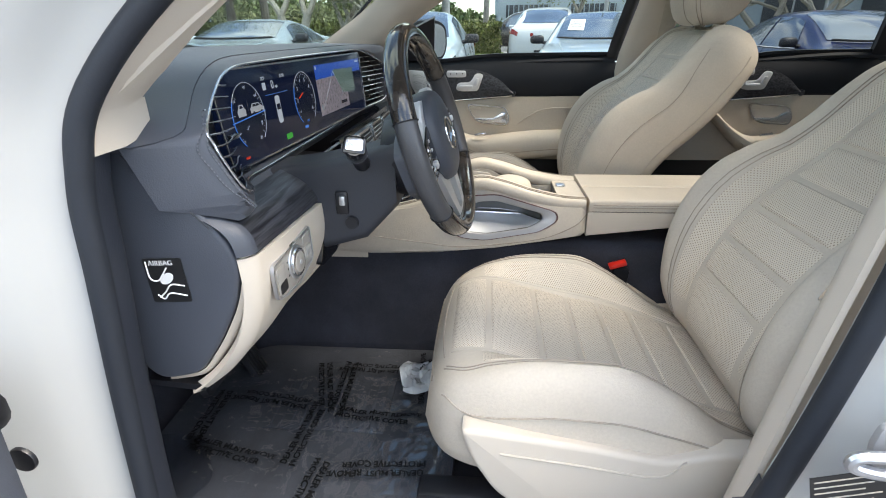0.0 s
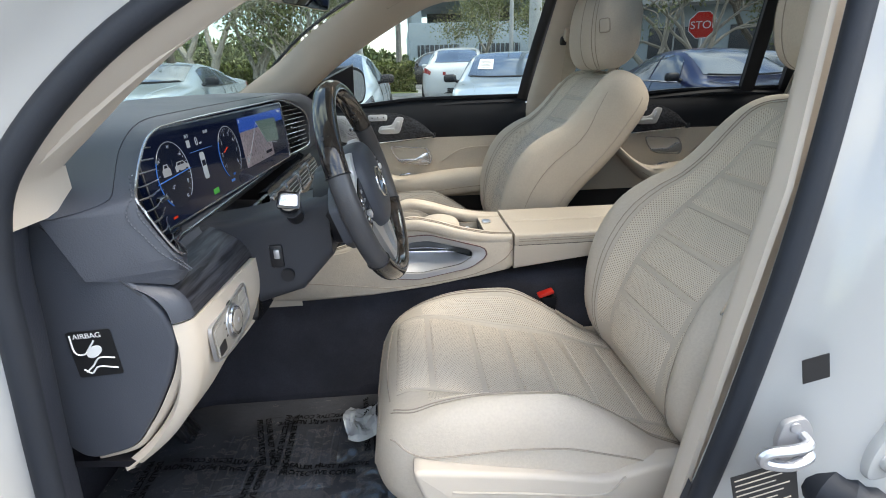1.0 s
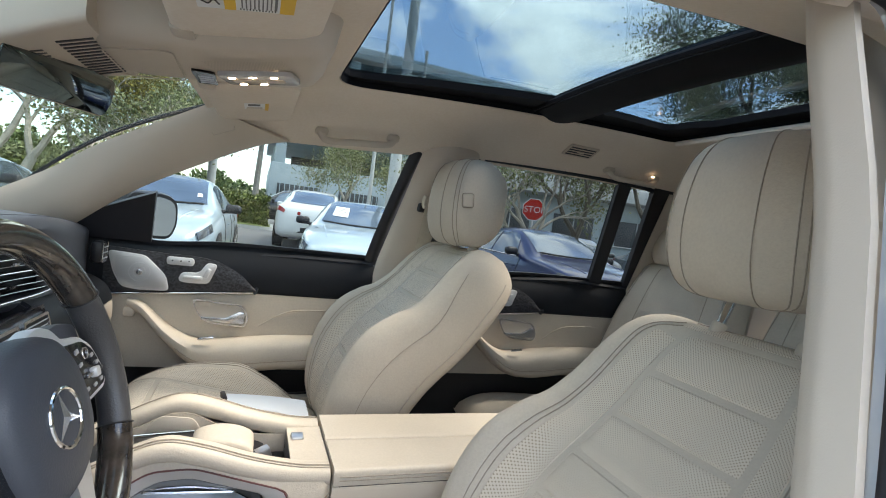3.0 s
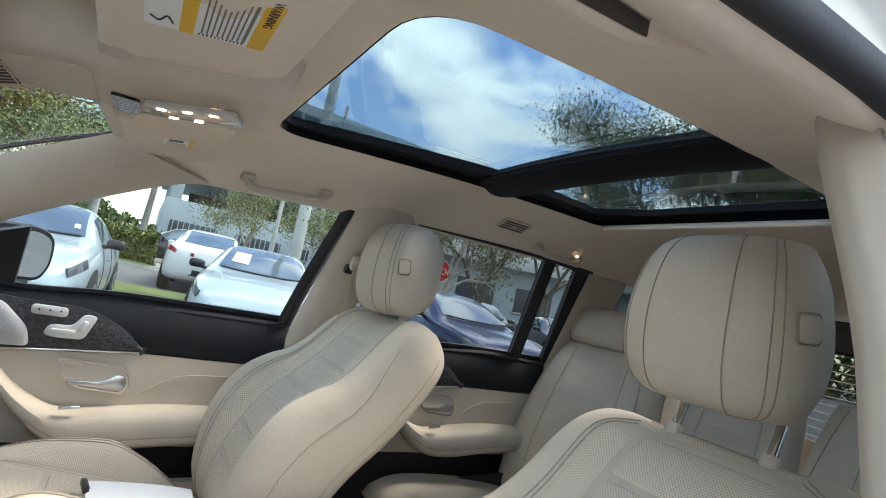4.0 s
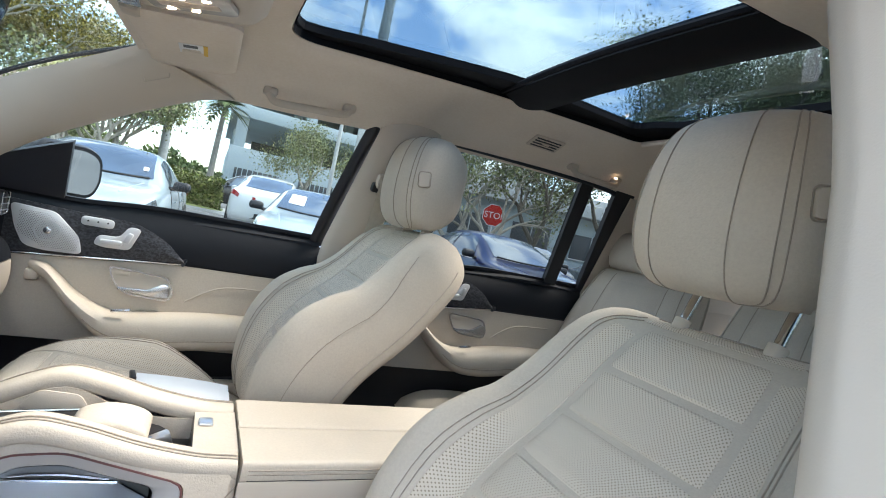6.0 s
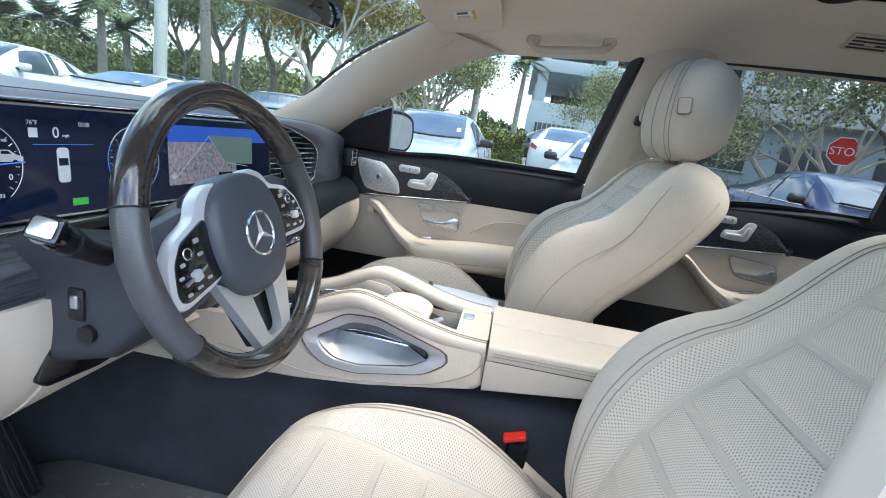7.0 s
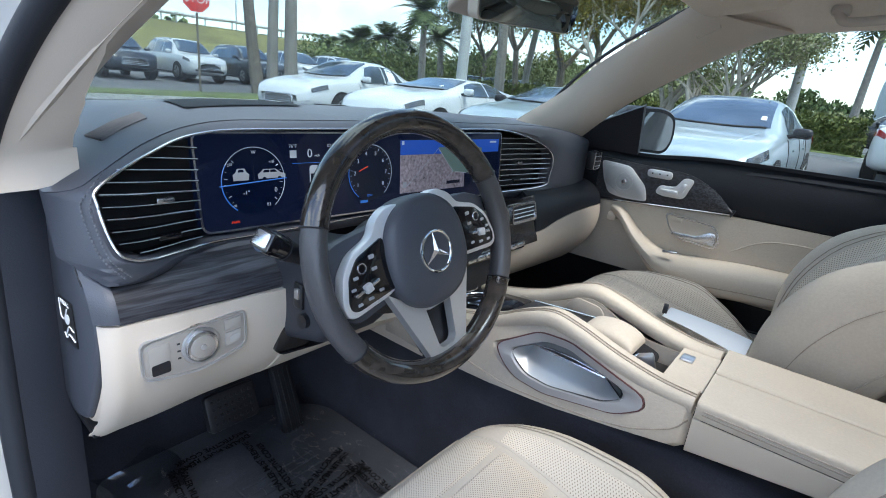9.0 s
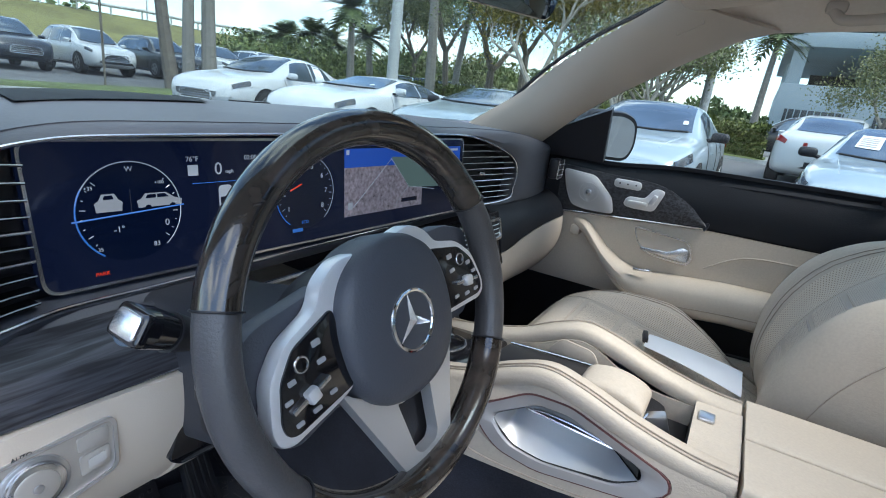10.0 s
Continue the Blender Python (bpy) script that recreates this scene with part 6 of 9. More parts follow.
# ==== steering column and wheel ====
col = thing("steering_column", (-0.15, -0.38, 1.0), "dark grey steering column shroud with stalks", "steering column")
rings = []
for x, w, z0, z1 in ((-0.31, 0.058, 0.972, 1.105), (-0.22, 0.064, 0.962, 1.115), (-0.13, 0.066, 0.988, 1.135), (-0.075, 0.060, 1.045, 1.155)):
    rings.append([V(x, -0.40 + y * 1.0, z) for y, z in rounded([(-w, z0), (w, z0), (w, z1), (-w, z1)], 0.025, 5)])
part("shroud", loft(rings), M_SHROUD, col)
rings = []
for x, r in ((-0.10, 0.060), (-0.085, 0.068), (-0.05, 0.070), (-0.045, 0.05)):
    rings.append([V(x, -0.382 + r * 1.15 * math.cos(k * math.pi / 16), 1.118 + r * math.sin(k * math.pi / 16)) for k in range(32)])
part("column_collar", loft(rings), M_BLACK, col)
part("adjuster", rbox((-0.165, -0.466, 1.055), (0.022, 0.008, 0.040), 0.005), M_BLACK, col)
part("adjuster_key", rbox((-0.163, -0.471, 1.060), (0.010, 0.006, 0.016), 0.002), M_ALU, col)
part("adjuster_knob", tube([V(-0.150, -0.463, 1.022), V(-0.150, -0.473, 1.022)], 0.011, 12), M_BLACK, col)
stalk = part("stalk", tube([V(-0.125, -0.47, 1.122), V(-0.122, -0.50, 1.136), V(-0.118, -0.525, 1.150)], [0.013, 0.012, 0.016], 12), M_BLACK, col, "multi-function stalk with a chrome tip")
part("stalk_collar", tube([V(-0.119, -0.520, 1.147), V(-0.115, -0.543, 1.161)], [0.0135, 0.0160], 14), M_GLOSSBLACK, stalk)
part("stalk_head", tube([V(-0.115, -0.543, 1.161), V(-0.1128, -0.5545, 1.168)], [0.0160, 0.0152], 16), M_GLOSSBLACK, stalk)
sm_ = facing(V(-0.1128, -0.5545, 1.168), (1, 0.10, -0.15), (0.16, 0.5, 0.86))
part("stalk_cap", prism(rounded([(-0.0165, -0.0125), (0.0165, -0.0125), (0.0150, 0.0135), (-0.0150, 0.0135)], 0.006), 0.006, sm_ @ Matrix.Translation((0, 0, -0.004)), 0.002), M_GLOSSBLACK, stalk)
part("stalk_tip", prism(rounded([(-0.0130, -0.0092), (0.0130, -0.0092), (0.0118, 0.0102), (-0.0118, 0.0102)], 0.005), 0.0045, sm_, 0.0015), M_CHROME, stalk, "silver end button")
part("stalk", tube([V(-0.125, -0.30, 1.12), V(-0.12, -0.22, 1.135)], [0.011, 0.014], 12), M_BLACK, col)

WHEEL_C, WHEEL_T, WHEEL_Y = V(-0.0157, -0.380, 1.1536), radians(17), radians(-5.0)
wn = V(math.cos(WHEEL_T) * math.cos(WHEEL_Y), math.sin(WHEEL_Y), math.sin(WHEEL_T)).normalized()
wr = V(0, 1, 0) - wn * wn.y
WM = facing(WHEEL_C, wr, wn.cross(wr))
WR = WM @ Matrix.Rotation(radians(9), 4, "Z")   # the wheel stands a little turned
whl = thing("steering_wheel", tuple(WHEEL_C), "black leather and dark wood steering wheel with silver spokes", "steering wheel")
RM = 0.1640


def rim_seg(a0, a1, fat, mat, nm, lab):
    n = max(10, int(abs(a1 - a0) / 4))
    rings = []
    for i in range(n + 1):
        a_ = radians(a0 + (a1 - a0) * i / n)
        c_, s_ = math.cos(a_), math.sin(a_)
        rings.append([WM @ V((RM + (0.0145 + fat) * math.cos(q)) * c_, (RM + (0.0145 + fat) * math.cos(q)) * s_, (0.0175 + fat) * math.sin(q)) for q in [2 * math.pi * k / 16 for k in range(16)]])
    return part(nm, loft(rings), mat, whl, lab)


rim_seg(30, 163, 0.0008, M_ESPRESSO, "rim_wood", "dark wood upper rim")
rim_seg(218, 333, 0.0008, M_ESPRESSO, "rim_wood", "dark wood lower rim")
rim_seg(163, 218, 0.0, M_WHEELLEATHER, "rim_leather", "black leather rim grip")
rim_seg(333, 390, 0.0, M_WHEELLEATHER, "rim_leather", "black perforated leather rim grip")
for a_ in (30, 163, 218, 333):
    q = radians(a_)
    part("rim_joint", tube([WM @ V((RM + 0.0158 * math.cos(k)) * math.cos(q), (RM + 0.0158 * math.cos(k)) * math.sin(q), 0.0188 * math.sin(k)) for k in np.linspace(0, 2 * math.pi, 20)[:-1]], 0.001, 5, True), M_BLACK, whl)
hub = [(0.0715 * math.copysign(abs(math.cos(q)) ** 0.86, math.cos(q)), -0.005 + 0.0755 * math.copysign(abs(math.sin(q)) ** 0.86, math.sin(q))) for q in [2 * math.pi * k / 56 for k in range(56)]]
rings = []
for sc, h_ in ((0.98, -0.03), (1.0, -0.006), (0.985, 0.006), (0.94, 0.014), (0.84, 0.0190), (0.62, 0.0220), (0.3, 0.0235), (0.04, 0.0238)):
    rings.append([WR @ V(x * sc, y * sc, h_) for x, y in hub])
hb = part("airbag_cover", loft(rings), M_DASH, whl, "dark grey airbag cover")
emb = part("emblem", tube([WR @ V(0.0265 * math.cos(k * math.pi / 24), -0.006 + 0.0265 * math.sin(k * math.pi / 24), 0.0235) for k in range(48)], 0.0021, 8, True), M_POLISHED, hb, "chrome ring badge")
for a_ in (90, 210, 330):
    q = radians(a_)
    cx_, cy_ = 0.0, -0.006
    bm = bmesh.new()
    tip = WR @ V(cx_ + 0.0262 * math.cos(q), cy_ + 0.0262 * math.sin(q), 0.0238)
    l_ = WR @ V(cx_ + 0.005 * math.cos(q + 1.05), cy_ + 0.005 * math.sin(q + 1.05), 0.0238)
    r_ = WR @ V(cx_ + 0.005 * math.cos(q - 1.05), cy_ + 0.005 * math.sin(q - 1.05), 0.0238)
    mid = WR @ V(cx_, cy_, 0.0275)
    a1, b1, c1, d1 = [bm.verts.new(p) for p in (tip, l_, mid, r_)]
    bm.faces.new((a1, c1, b1))
    bm.faces.new((a1, d1, c1))
    bm.faces.new((a1, b1, d1))
    bm.faces.new((b1, c1, d1))
    part("badge_arm", bm, M_CHROME, emb, smooth=False)
for sgn in (-1, 1):
    def flip(pts, sgn=sgn):
        q = [(sgn * x, y) for x, y in pts]
        return q if sgn > 0 else q[::-1]
    spoke = rounded([(0.020, 0.066), (0.046, 0.0685), (0.0675, 0.0575), (0.0790, 0.040), (0.114, 0.0285), (0.1345, 0.0085), (0.1445, -0.025), (0.142, -0.039), (0.131, -0.0445), (0.074, -0.038), (0.030, -0.02)], 0.009)
    sp = part("spoke", prism(flip(spoke), 0.016, WR @ Matrix.Translation((0, 0, -0.012)), 0.004), M_SILVER, whl, "silver spoke frame")
    part("spoke_back", prism(flip(rounded([(0.05, 0.05), (0.12, 0.045), (0.155, 0.03), (0.155, -0.03), (0.12, -0.06), (0.05, -0.05)], 0.01)), 0.02, WR @ Matrix.Translation((0, 0, -0.034)), 0.004), M_DASH, sp)
    keys = rounded([(0.066, 0.0365), (0.1095, 0.0235), (0.1270, 0.0050), (0.1362, -0.0235), (0.1345, -0.0335), (0.1265, -0.0370), (0.066, -0.031)], 0.006)
    kp = part("key_panel", prism(flip(keys), 0.0065, WR, 0.001), M_GLOSSBLACK, sp, "gloss black key panel")
    for bx, by, w_, h_ in ((0.090, 0.019, 0.008, 0.005), (0.119, 0.002, 0.007, 0.004), (0.090, 0.004, 0.008, 0.004), (0.126, -0.010, 0.007, 0.0035), (0.088, -0.024, 0.007, 0.0035), (0.106, -0.028, 0.008, 0.0035), (0.123, -0.0295, 0.007, 0.0035)):
        part("key", prism(flip(rounded([(bx - w_ / 2, by - h_ / 2), (bx + w_ / 2, by - h_ / 2), (bx + w_ / 2, by + h_ / 2), (bx - w_ / 2, by + h_ / 2)], 0.0012)), 0.0078, WR, 0.0005), M_KEYMARK, kp)
    part("touch_pad", tube([WR @ V(sgn * 0.107 + 0.0060 * math.cos(k * math.pi / 8), 0.010 + 0.0060 * math.sin(k * math.pi / 8), 0.0068) for k in range(16)], 0.0009, 5, True), M_CHROME, kp)
    part("toggle", rbox((0, 0, 0), (0.040, 0.0045, 0.005), 0.0015), M_CHROME, kp).data.transform(PLACE[kp.name].inverted() @ WR @ pose(sgn * 0.108, -0.014, 0.0085, 0, 0, sgn * -12) @ PLACE[kp.name])
    part("toggle_grip", rbox((0, 0, 0), (0.011, 0.011, 0.008), 0.002), M_SILVER, kp).data.transform(PLACE[kp.name].inverted() @ WR @ pose(sgn * 0.108, -0.014, 0.010, 0, 0, sgn * -12) @ PLACE[kp.name])
M_FORK = material("satin_silver_fork", (0.68, 0.68, 0.69), 0.34, metal=0.7, var=0.05)
lo = rounded([(-0.078, -0.036), (-0.040, -0.070), (0.040, -0.070), (0.078, -0.036), (0.040, -0.135), (0.028, -0.166), (-0.028, -0.166), (-0.040, -0.135)], 0.007, 4)
li = rounded([(-0.024, -0.080), (-0.018, -0.083), (0.018, -0.083), (0.024, -0.080), (0.017, -0.136), (0.011, -0.143), (-0.011, -0.143), (-0.017, -0.136)], 0.004, 4)
part("lower_spoke", join(ring_plate(lo, li, 0.014, WR @ Matrix.Translation((0, 0, -0.014)))), M_FORK, whl, "silver forked lower spoke", angle=25)
part("fork_backing", prism(rounded([(-0.05, -0.06), (0.05, -0.06), (0.028, -0.15), (-0.028, -0.15)], 0.006), 0.010, WR @ Matrix.Translation((0, 0, -0.030))), M_BLACK, whl)
part("hub_back", loft([[WR @ V(r * math.cos(k * math.pi / 16), r * math.sin(k * math.pi / 16), h_) for k in range(32)] for r, h_ in ((0.07, -0.02), (0.06, -0.05), (0.05, -0.075))]), M_BLACK, whl)
# ==== centre console ====
M_LINING = material("dark_pocket_lining", (0.05, 0.055, 0.055), 0.4, var=0.1)
M_TRAY = material("satin_tray_metal", (0.66, 0.67, 0.70), 0.42, metal=0.7, var=0.02, scale=3)
M_LENS = material("frosted_lamp_lens", (0.55, 0.53, 0.51), 0.15, var=0.1, scale=60)
M_INKGREY = material("grey_ink", (0.16, 0.16, 0.16), 0.6, var=0.1)
M_MAROON = material("dark_red_edge", (0.10, 0.035, 0.035), 0.4, var=0.1)
M_DECK = material("dark_satin_panel", (0.022, 0.022, 0.024), 0.3, var=0.1, scale=20)
M_MAT = material("charcoal_floor_mat", (0.048, 0.051, 0.060), 0.85, var=0.25, scale=14, fine=0.4, bump=0.8, bump_scale=700)
con = thing("centre_console", (0.1, 0.0, 0.55), "beige leather centre console with grab rails and a silver tray", "console")
CL, CR = -0.110, 0.128
side_out = [(-0.34, 0.905), (-0.24, 0.915), (-0.14, 0.924), (-0.06, 0.944), (0.02, 0.976), (0.07, 0.984), (0.13, 0.972), (0.22, 0.951), (0.308, 0.944), (0.308, 0.864), (0.22, 0.848), (0.10, 0.828), (-0.05, 0.812), (-0.20, 0.806), (-0.34, 0.812)]
tray_out = rounded([(-0.040, 0.905), (0.040, 0.957), (0.100, 0.960), (0.236, 0.922), (0.242, 0.902), (0.200, 0.874), (0.070, 0.850), (0.010, 0.856), (-0.020, 0.878)], 0.016, 4)
side_c = (0.095, 0.905)
th_s = [2 * math.pi * k / 120 for k in range(120)]


def wall_y(x, z, side):
    """The sides lean: widest at mid height, drawn in towards the top rails."""
    lean = 0.018 * max(0, (z - 0.87) / 0.10) ** 1.5
    return (CL - 0.004 + lean) if side < 0 else (CR + 0.004 - lean)


for side in (-1, 1):
    rings = []
    for s in (0.0, 0.04, 0.3, 0.6, 0.85, 0.97, 1.0):
        r = []
        for th in th_s:
            p = ray_polygon(tray_out, side_c, th).lerp(ray_polygon(side_out, side_c, th), s)
            edge_in = 0.010 * max(0, (s - 0.85) / 0.15) ** 2
            r.append(V(p.x, wall_y(p.x, p.y, side) - side * edge_in - (side * 0.012 if s == 0 else 0), p.y))
        rings.append(r)
    part("side_wall", loft(rings, caps=False), M_LEATHER, con, "stitched beige leather side wall")
    # silver tray: broad rim, then a polished bowl going inwards
    rim = []
    for sc, dy in ((1.0, 0.0005), (0.985, 0.0022), (0.80, 0.0006), (0.76, -0.003)):
        rim.append([V(side_c[0] + (p.x - side_c[0]) * sc, wall_y(0, p.y, side) + side * dy, side_c[1] + (p.y - side_c[1]) * sc * (1 if sc > 0.9 else 0.92)) for p in [ray_polygon(tray_out, side_c, th) for th in th_s]])
    tray = part("tray_rim", loft(rim, caps=False), M_TRAYRIM, con, "brushed aluminium tray rim")
    wy = wall_y(0, 0.92, side)
    cave = []
    for sc, dy in ((0.76, -0.002), (0.77, -0.020), (0.80, -0.095), (0.05, -0.100)):
        cave.append([V(side_c[0] + (p.x - side_c[0]) * sc, wall_y(0, p.y, side) + side * dy, side_c[1] + (p.y - side_c[1]) * sc * 0.92) for p in [ray_polygon(tray_out, side_c, th) for th in th_s]])
    part("tray_cave", loft(cave, caps=False), M_BLACK, tray, "dark inside of the tray")
    mouth = [(side_c[0] + (x - side_c[0]) * 0.775, side_c[1] + (z - side_c[1]) * 0.785 * 0.92) for x, z in tray_out]
    x0, x1 = min(p[0] for p in mouth), max(p[0] for p in mouth)

    def mouth_z(x):
        zs = []
        for (xa, za), (xb, zb) in zip(mouth, mouth[1:] + mouth[:1]):
            if (xa - x) * (xb - x) <= 0 and xa != xb:
                zs.append(za + (zb - za) * (x - xa) / (xb - xa))
        return min(zs), max(zs)

    def scoop(u, v):
        x = x0 + 0.001 + (x1 - x0 - 0.002) * u
        lo, hi = mouth_z(x)
        up = max(lo + 0.002, min(hi - 0.003, 0.909 - 0.008 * u))
        deep = 0.046 * min(1.0, u / 0.10) * min(1.0, (1 - u) / 0.22)
        return V(x, wall_y(0, lo + (up - lo) * v, side) - side * (0.0005 + deep * v ** 0.9), lo - 0.001 + (up - lo) * v ** 1.15)

    part("tray_scoop", sheet(scoop, 40, 14, 0.002), M_TRAY, tray, "polished concave tray scoop")
    part("tray_ledge", tube([scoop(u, 1.0) for u in np.linspace(0.16, 0.78, 24)], 0.0024, 6), M_CHROME, tray)
    def inner_panel(u, v):
        a_ = 0.03 + 0.94 * u
        p_ = scoop(a_, 1.0)
        hi = mouth_z(p_.x)[1]
        return p_.lerp(V(p_.x, wall_y(0, hi, side) - side * 0.004, hi + 0.001), v) - V(0, side * 0.004, 0)
    part("tray_liner", sheet(inner_panel, 30, 6, 0.001), M_LINING, tray, "dark lined pocket above the tray")
    part("liner_rib", tube([inner_panel(u, 0.35) + V(0, side * 0.002, 0) for u in np.linspace(0.2, 0.75, 16)], 0.0014, 5), M_CHROME, tray)
    part("tray_outline", tube([V(p.x, wall_y(p.x, p.y, side) + side * 0.0008, p.y) for p in [ray_polygon(tray_out, side_c, th) for th in th_s]], 0.0016, 5, True), M_MAROON, tray, "thin dark red outline")
    part("seam", tube(spline([V(-0.20, CL - 0.0065 if side < 0 else CR + 0.0065, 0.856), V(-0.08, CL - 0.0065 if side < 0 else CR + 0.0065, 0.842), V(0.0, CL - 0.0065 if side < 0 else CR + 0.0065, 0.833), V(0.10, CL - 0.006 if side < 0 else CR + 0.006, 0.840), V(0.21, CL - 0.006 if side < 0 else CR + 0.006, 0.858), V(0.28, CL - 0.005 if side < 0 else CR + 0.005, 0.89), V(0.305, CL - 0.004 if side < 0 else CR + 0.004, 0.918)], 40), 0.0012, 5), M_THREAD, con)
    # grab rail along the top
    yc = CL + 0.027 if side < 0 else CR - 0.027
    rail = spline([V(-0.33, yc, 0.900), V(-0.23, yc, 0.906), V(-0.14, yc, 0.921), V(-0.06, yc, 0.944), V(0.0, yc, 0.974), V(0.055, yc, 0.993), V(0.11, yc, 0.984), V(0.18, yc, 0.962), V(0.25, yc, 0.947), V(0.305, yc, 0.943)], 60)
    rings = []
    for i, p in enumerate(rail):
        w = 0.0225
        rings.append([p + V(0, w * math.copysign(abs(math.cos(q)) ** 0.6, math.cos(q)), 0.016 * math.copysign(abs(math.sin(q)) ** 0.7, math.sin(q)) - 0.008) for q in [2 * math.pi * k / 16 for k in range(16)]])
    gr = part("grab_rail", loft(rings), M_LEATHER, con, "padded beige grab rail")
    for dy in (-0.006, 0.0):
        part("seam", tube([p + V(0, side * (0.013 + dy), 0.0078 - dy * 0.25) for p in rail[4:]], 0.0011, 5), M_THREAD, gr)
# deck between the rails
part("deck_rear", sheet(lambda u, v: V(0.245 + 0.063 * u, CL + 0.045 + (CR - CL - 0.09) * v, 0.9445), 6, 10, 0.02), M_LEATHER, con)
part("deck_well", join(rbox((0.16, 0.009, 0.893), (0.20, 0.150, 0.01), 0.002), rbox((0.248, 0.009, 0.918), (0.008, 0.15, 0.045), 0.003)), M_DECK, con, "dark storage well")
part("usb_key", rbox((0.203, 0.008, 0.922), (0.030, 0.020, 0.034), 0.004, (0, -20, 15)), M_ALU, con, "chrome key in the well")
part("lid_key", rbox((0.262, 0.035, 0.947), (0.022, 0.026, 0.006), 0.003), M_ALU, con, "clear lid release key")
# palm rest and touch pad
palm = Pad([(0.085, 0.949), (0.135, 0.956), (0.185, 0.944)], lambda v: 0.040, lambda u, v: 0.020, lambda u, v: 0.026, 0.006, 4, 4)
pr = part("palm_rest", palm.solid(20, 20), M_LEATHER, con, "beige leather palm rest")
part("palm_trim", tube(spline([V(0.092, -0.034, 0.944), V(0.14, -0.036, 0.947), V(0.18, -0.032, 0.939), V(0.188, 0.0, 0.936)], 16), 0.0022, 6), M_CHROME, pr)
part("touch_pad", prism(rounded([(-0.085, -0.050), (0.075, -0.050), (0.080, 0.060), (-0.07, 0.060)], 0.010), 0.008, facing(V(0.01, 0.006, 0.932), (1, 0, 0.07), (0, 1, 0)), 0.002), M_DECK, con, "dark satin touch pad")
part("pad_edge", tube([V(-0.06, 0.066, 0.936), V(0.02, 0.068, 0.942), V(0.085, 0.067, 0.947)], 0.0016, 5), M_CHROME, con)
# front: black tray with cup rings
part("front_deck", rbox((-0.20, 0.009, 0.905), (0.26, 0.18, 0.02), 0.006, (0, -6, 0)), M_GLOSSBLACK, con, "gloss black cup holder lid")
for cx, cy in ((-0.16, 0.0), (-0.24, 0.04)):
    part("cup_ring", tube([V(cx + 0.038 * math.cos(k * math.pi / 16), cy + 0.038 * math.sin(k * math.pi / 16), 0.920 + 0.1 * (cx + 0.038 * math.cos(k * math.pi / 16) + 0.20)) for k in range(32)], 0.0026, 6, True), M_CHROME, con, "chrome cup ring")
# rail recess ovals on the inner faces
for side in (-1, 1):
    m = facing(V(0.060, CL + 0.0515 if side < 0 else CR - 0.0515, 0.955), (1, 0, -0.1) if side > 0 else (-1, 0, 0.1), (0, 0, 1))
    part("rail_inlay", prism(rounded([(-0.055, -0.018), (0.045, -0.018), (0.020, 0.014), (-0.035, 0.014)], 0.010), 0.002, m, 0.0008), M_BEIGE, con)
    part("inner_wall", sheet(lambda u, v: V(-0.10 + 0.40 * u, (CL + 0.0495) if side < 0 else (CR - 0.0495), 0.895 + (0.945 + 0.045 * math.exp(-((-0.10 + 0.40 * u - 0.06) / 0.07) ** 2) - 0.908) * v), 20, 4, 0.004), M_LEATHER, con)
# armrest box
part("armrest_base", loft([[V(x, y, z) for y, z in rounded([(CL + 0.002, zb), (CR - 0.002, zb), (CR, 0.9225), (CL, 0.9225)], [0.006, 0.006, 0.002, 0.002], 4)] for x, zb in ((0.3093, 0.862), (0.50, 0.885), (0.78, 0.90))]), M_BEIGE, con, "beige console base under the armrest")
for ya, yb in ((CL, 0.0085), (0.0115, CR)):
    lid = [[V(x, y, z) for y, z in rounded([(ya, 0.924), (yb, 0.924), (yb, 0.952), (ya, 0.952)], [0.002, 0.002, 0.008, 0.008], 4)] for x in (0.3105, 0.3115, 0.72, 0.74)]
    al = part("armrest_lid", loft(lid), M_LEATHER, con, "beige leather armrest lid")
    for dz in (0.0, 0.006):
        yy = ya - 0.0004 if ya == CL else yb + 0.0004
        part("seam", tube([V(x, yy, 0.934 + dz) for x in np.linspace(0.32, 0.73, 10)], 0.0011, 5), M_THREAD, al)
part("lid_gap", rbox((0.53, 0.009, 0.922), (0.42, CR - CL - 0.004, 0.006), 0.001), M_BLACK, con)
part("tunnel", loft([[V(x, y, z) for y, z in rounded([(-0.15, 0.50), (0.165, 0.50), (0.12, 0.84), (-0.098, 0.84)], 0.03, 4)] for x in (-0.74, -0.2, 0.3, 0.8)]), M_CARPET, con, "black carpeted tunnel")
part("tunnel_front", loft([[V(x, y, z) for y, z in rounded([(-0.105, 0.52), (0.125, 0.52), (0.125, zt), (-0.105, zt)], 0.02, 4)] for x, zt in ((-0.72, 0.90), (-0.34, 0.89), (-0.22, 0.88))]), M_BEIGE, con, "beige console front")
part("rear_face", rbox((0.785, 0.009, 0.76), (0.02, 0.22, 0.36), 0.01), M_BEIGE, con)

paper = thing("paper_sheet", (0.22, 0.43, 0.855), "folded white paper lying on the passenger seat", "paper")
part("sheet", sheet(lambda u, v: V(0.123 + 0.20 * u, 0.425 - 0.085 * u + (0.080 + 0.045 * u) * v, 0.858 + 0.006 * math.sin(2.5 * u) - 0.008 * u), 8, 8, 0.0012), M_PAPER, paper)
clip_ = thing("document_clip", (0.118, 0.47, 0.86), "dark clip holding the paper on the seat", "clip")
part("clip_body", rbox((0.118, 0.470, 0.862), (0.012, 0.05, 0.014), 0.003, (0, 0, 10)), M_BLACK, clip_)

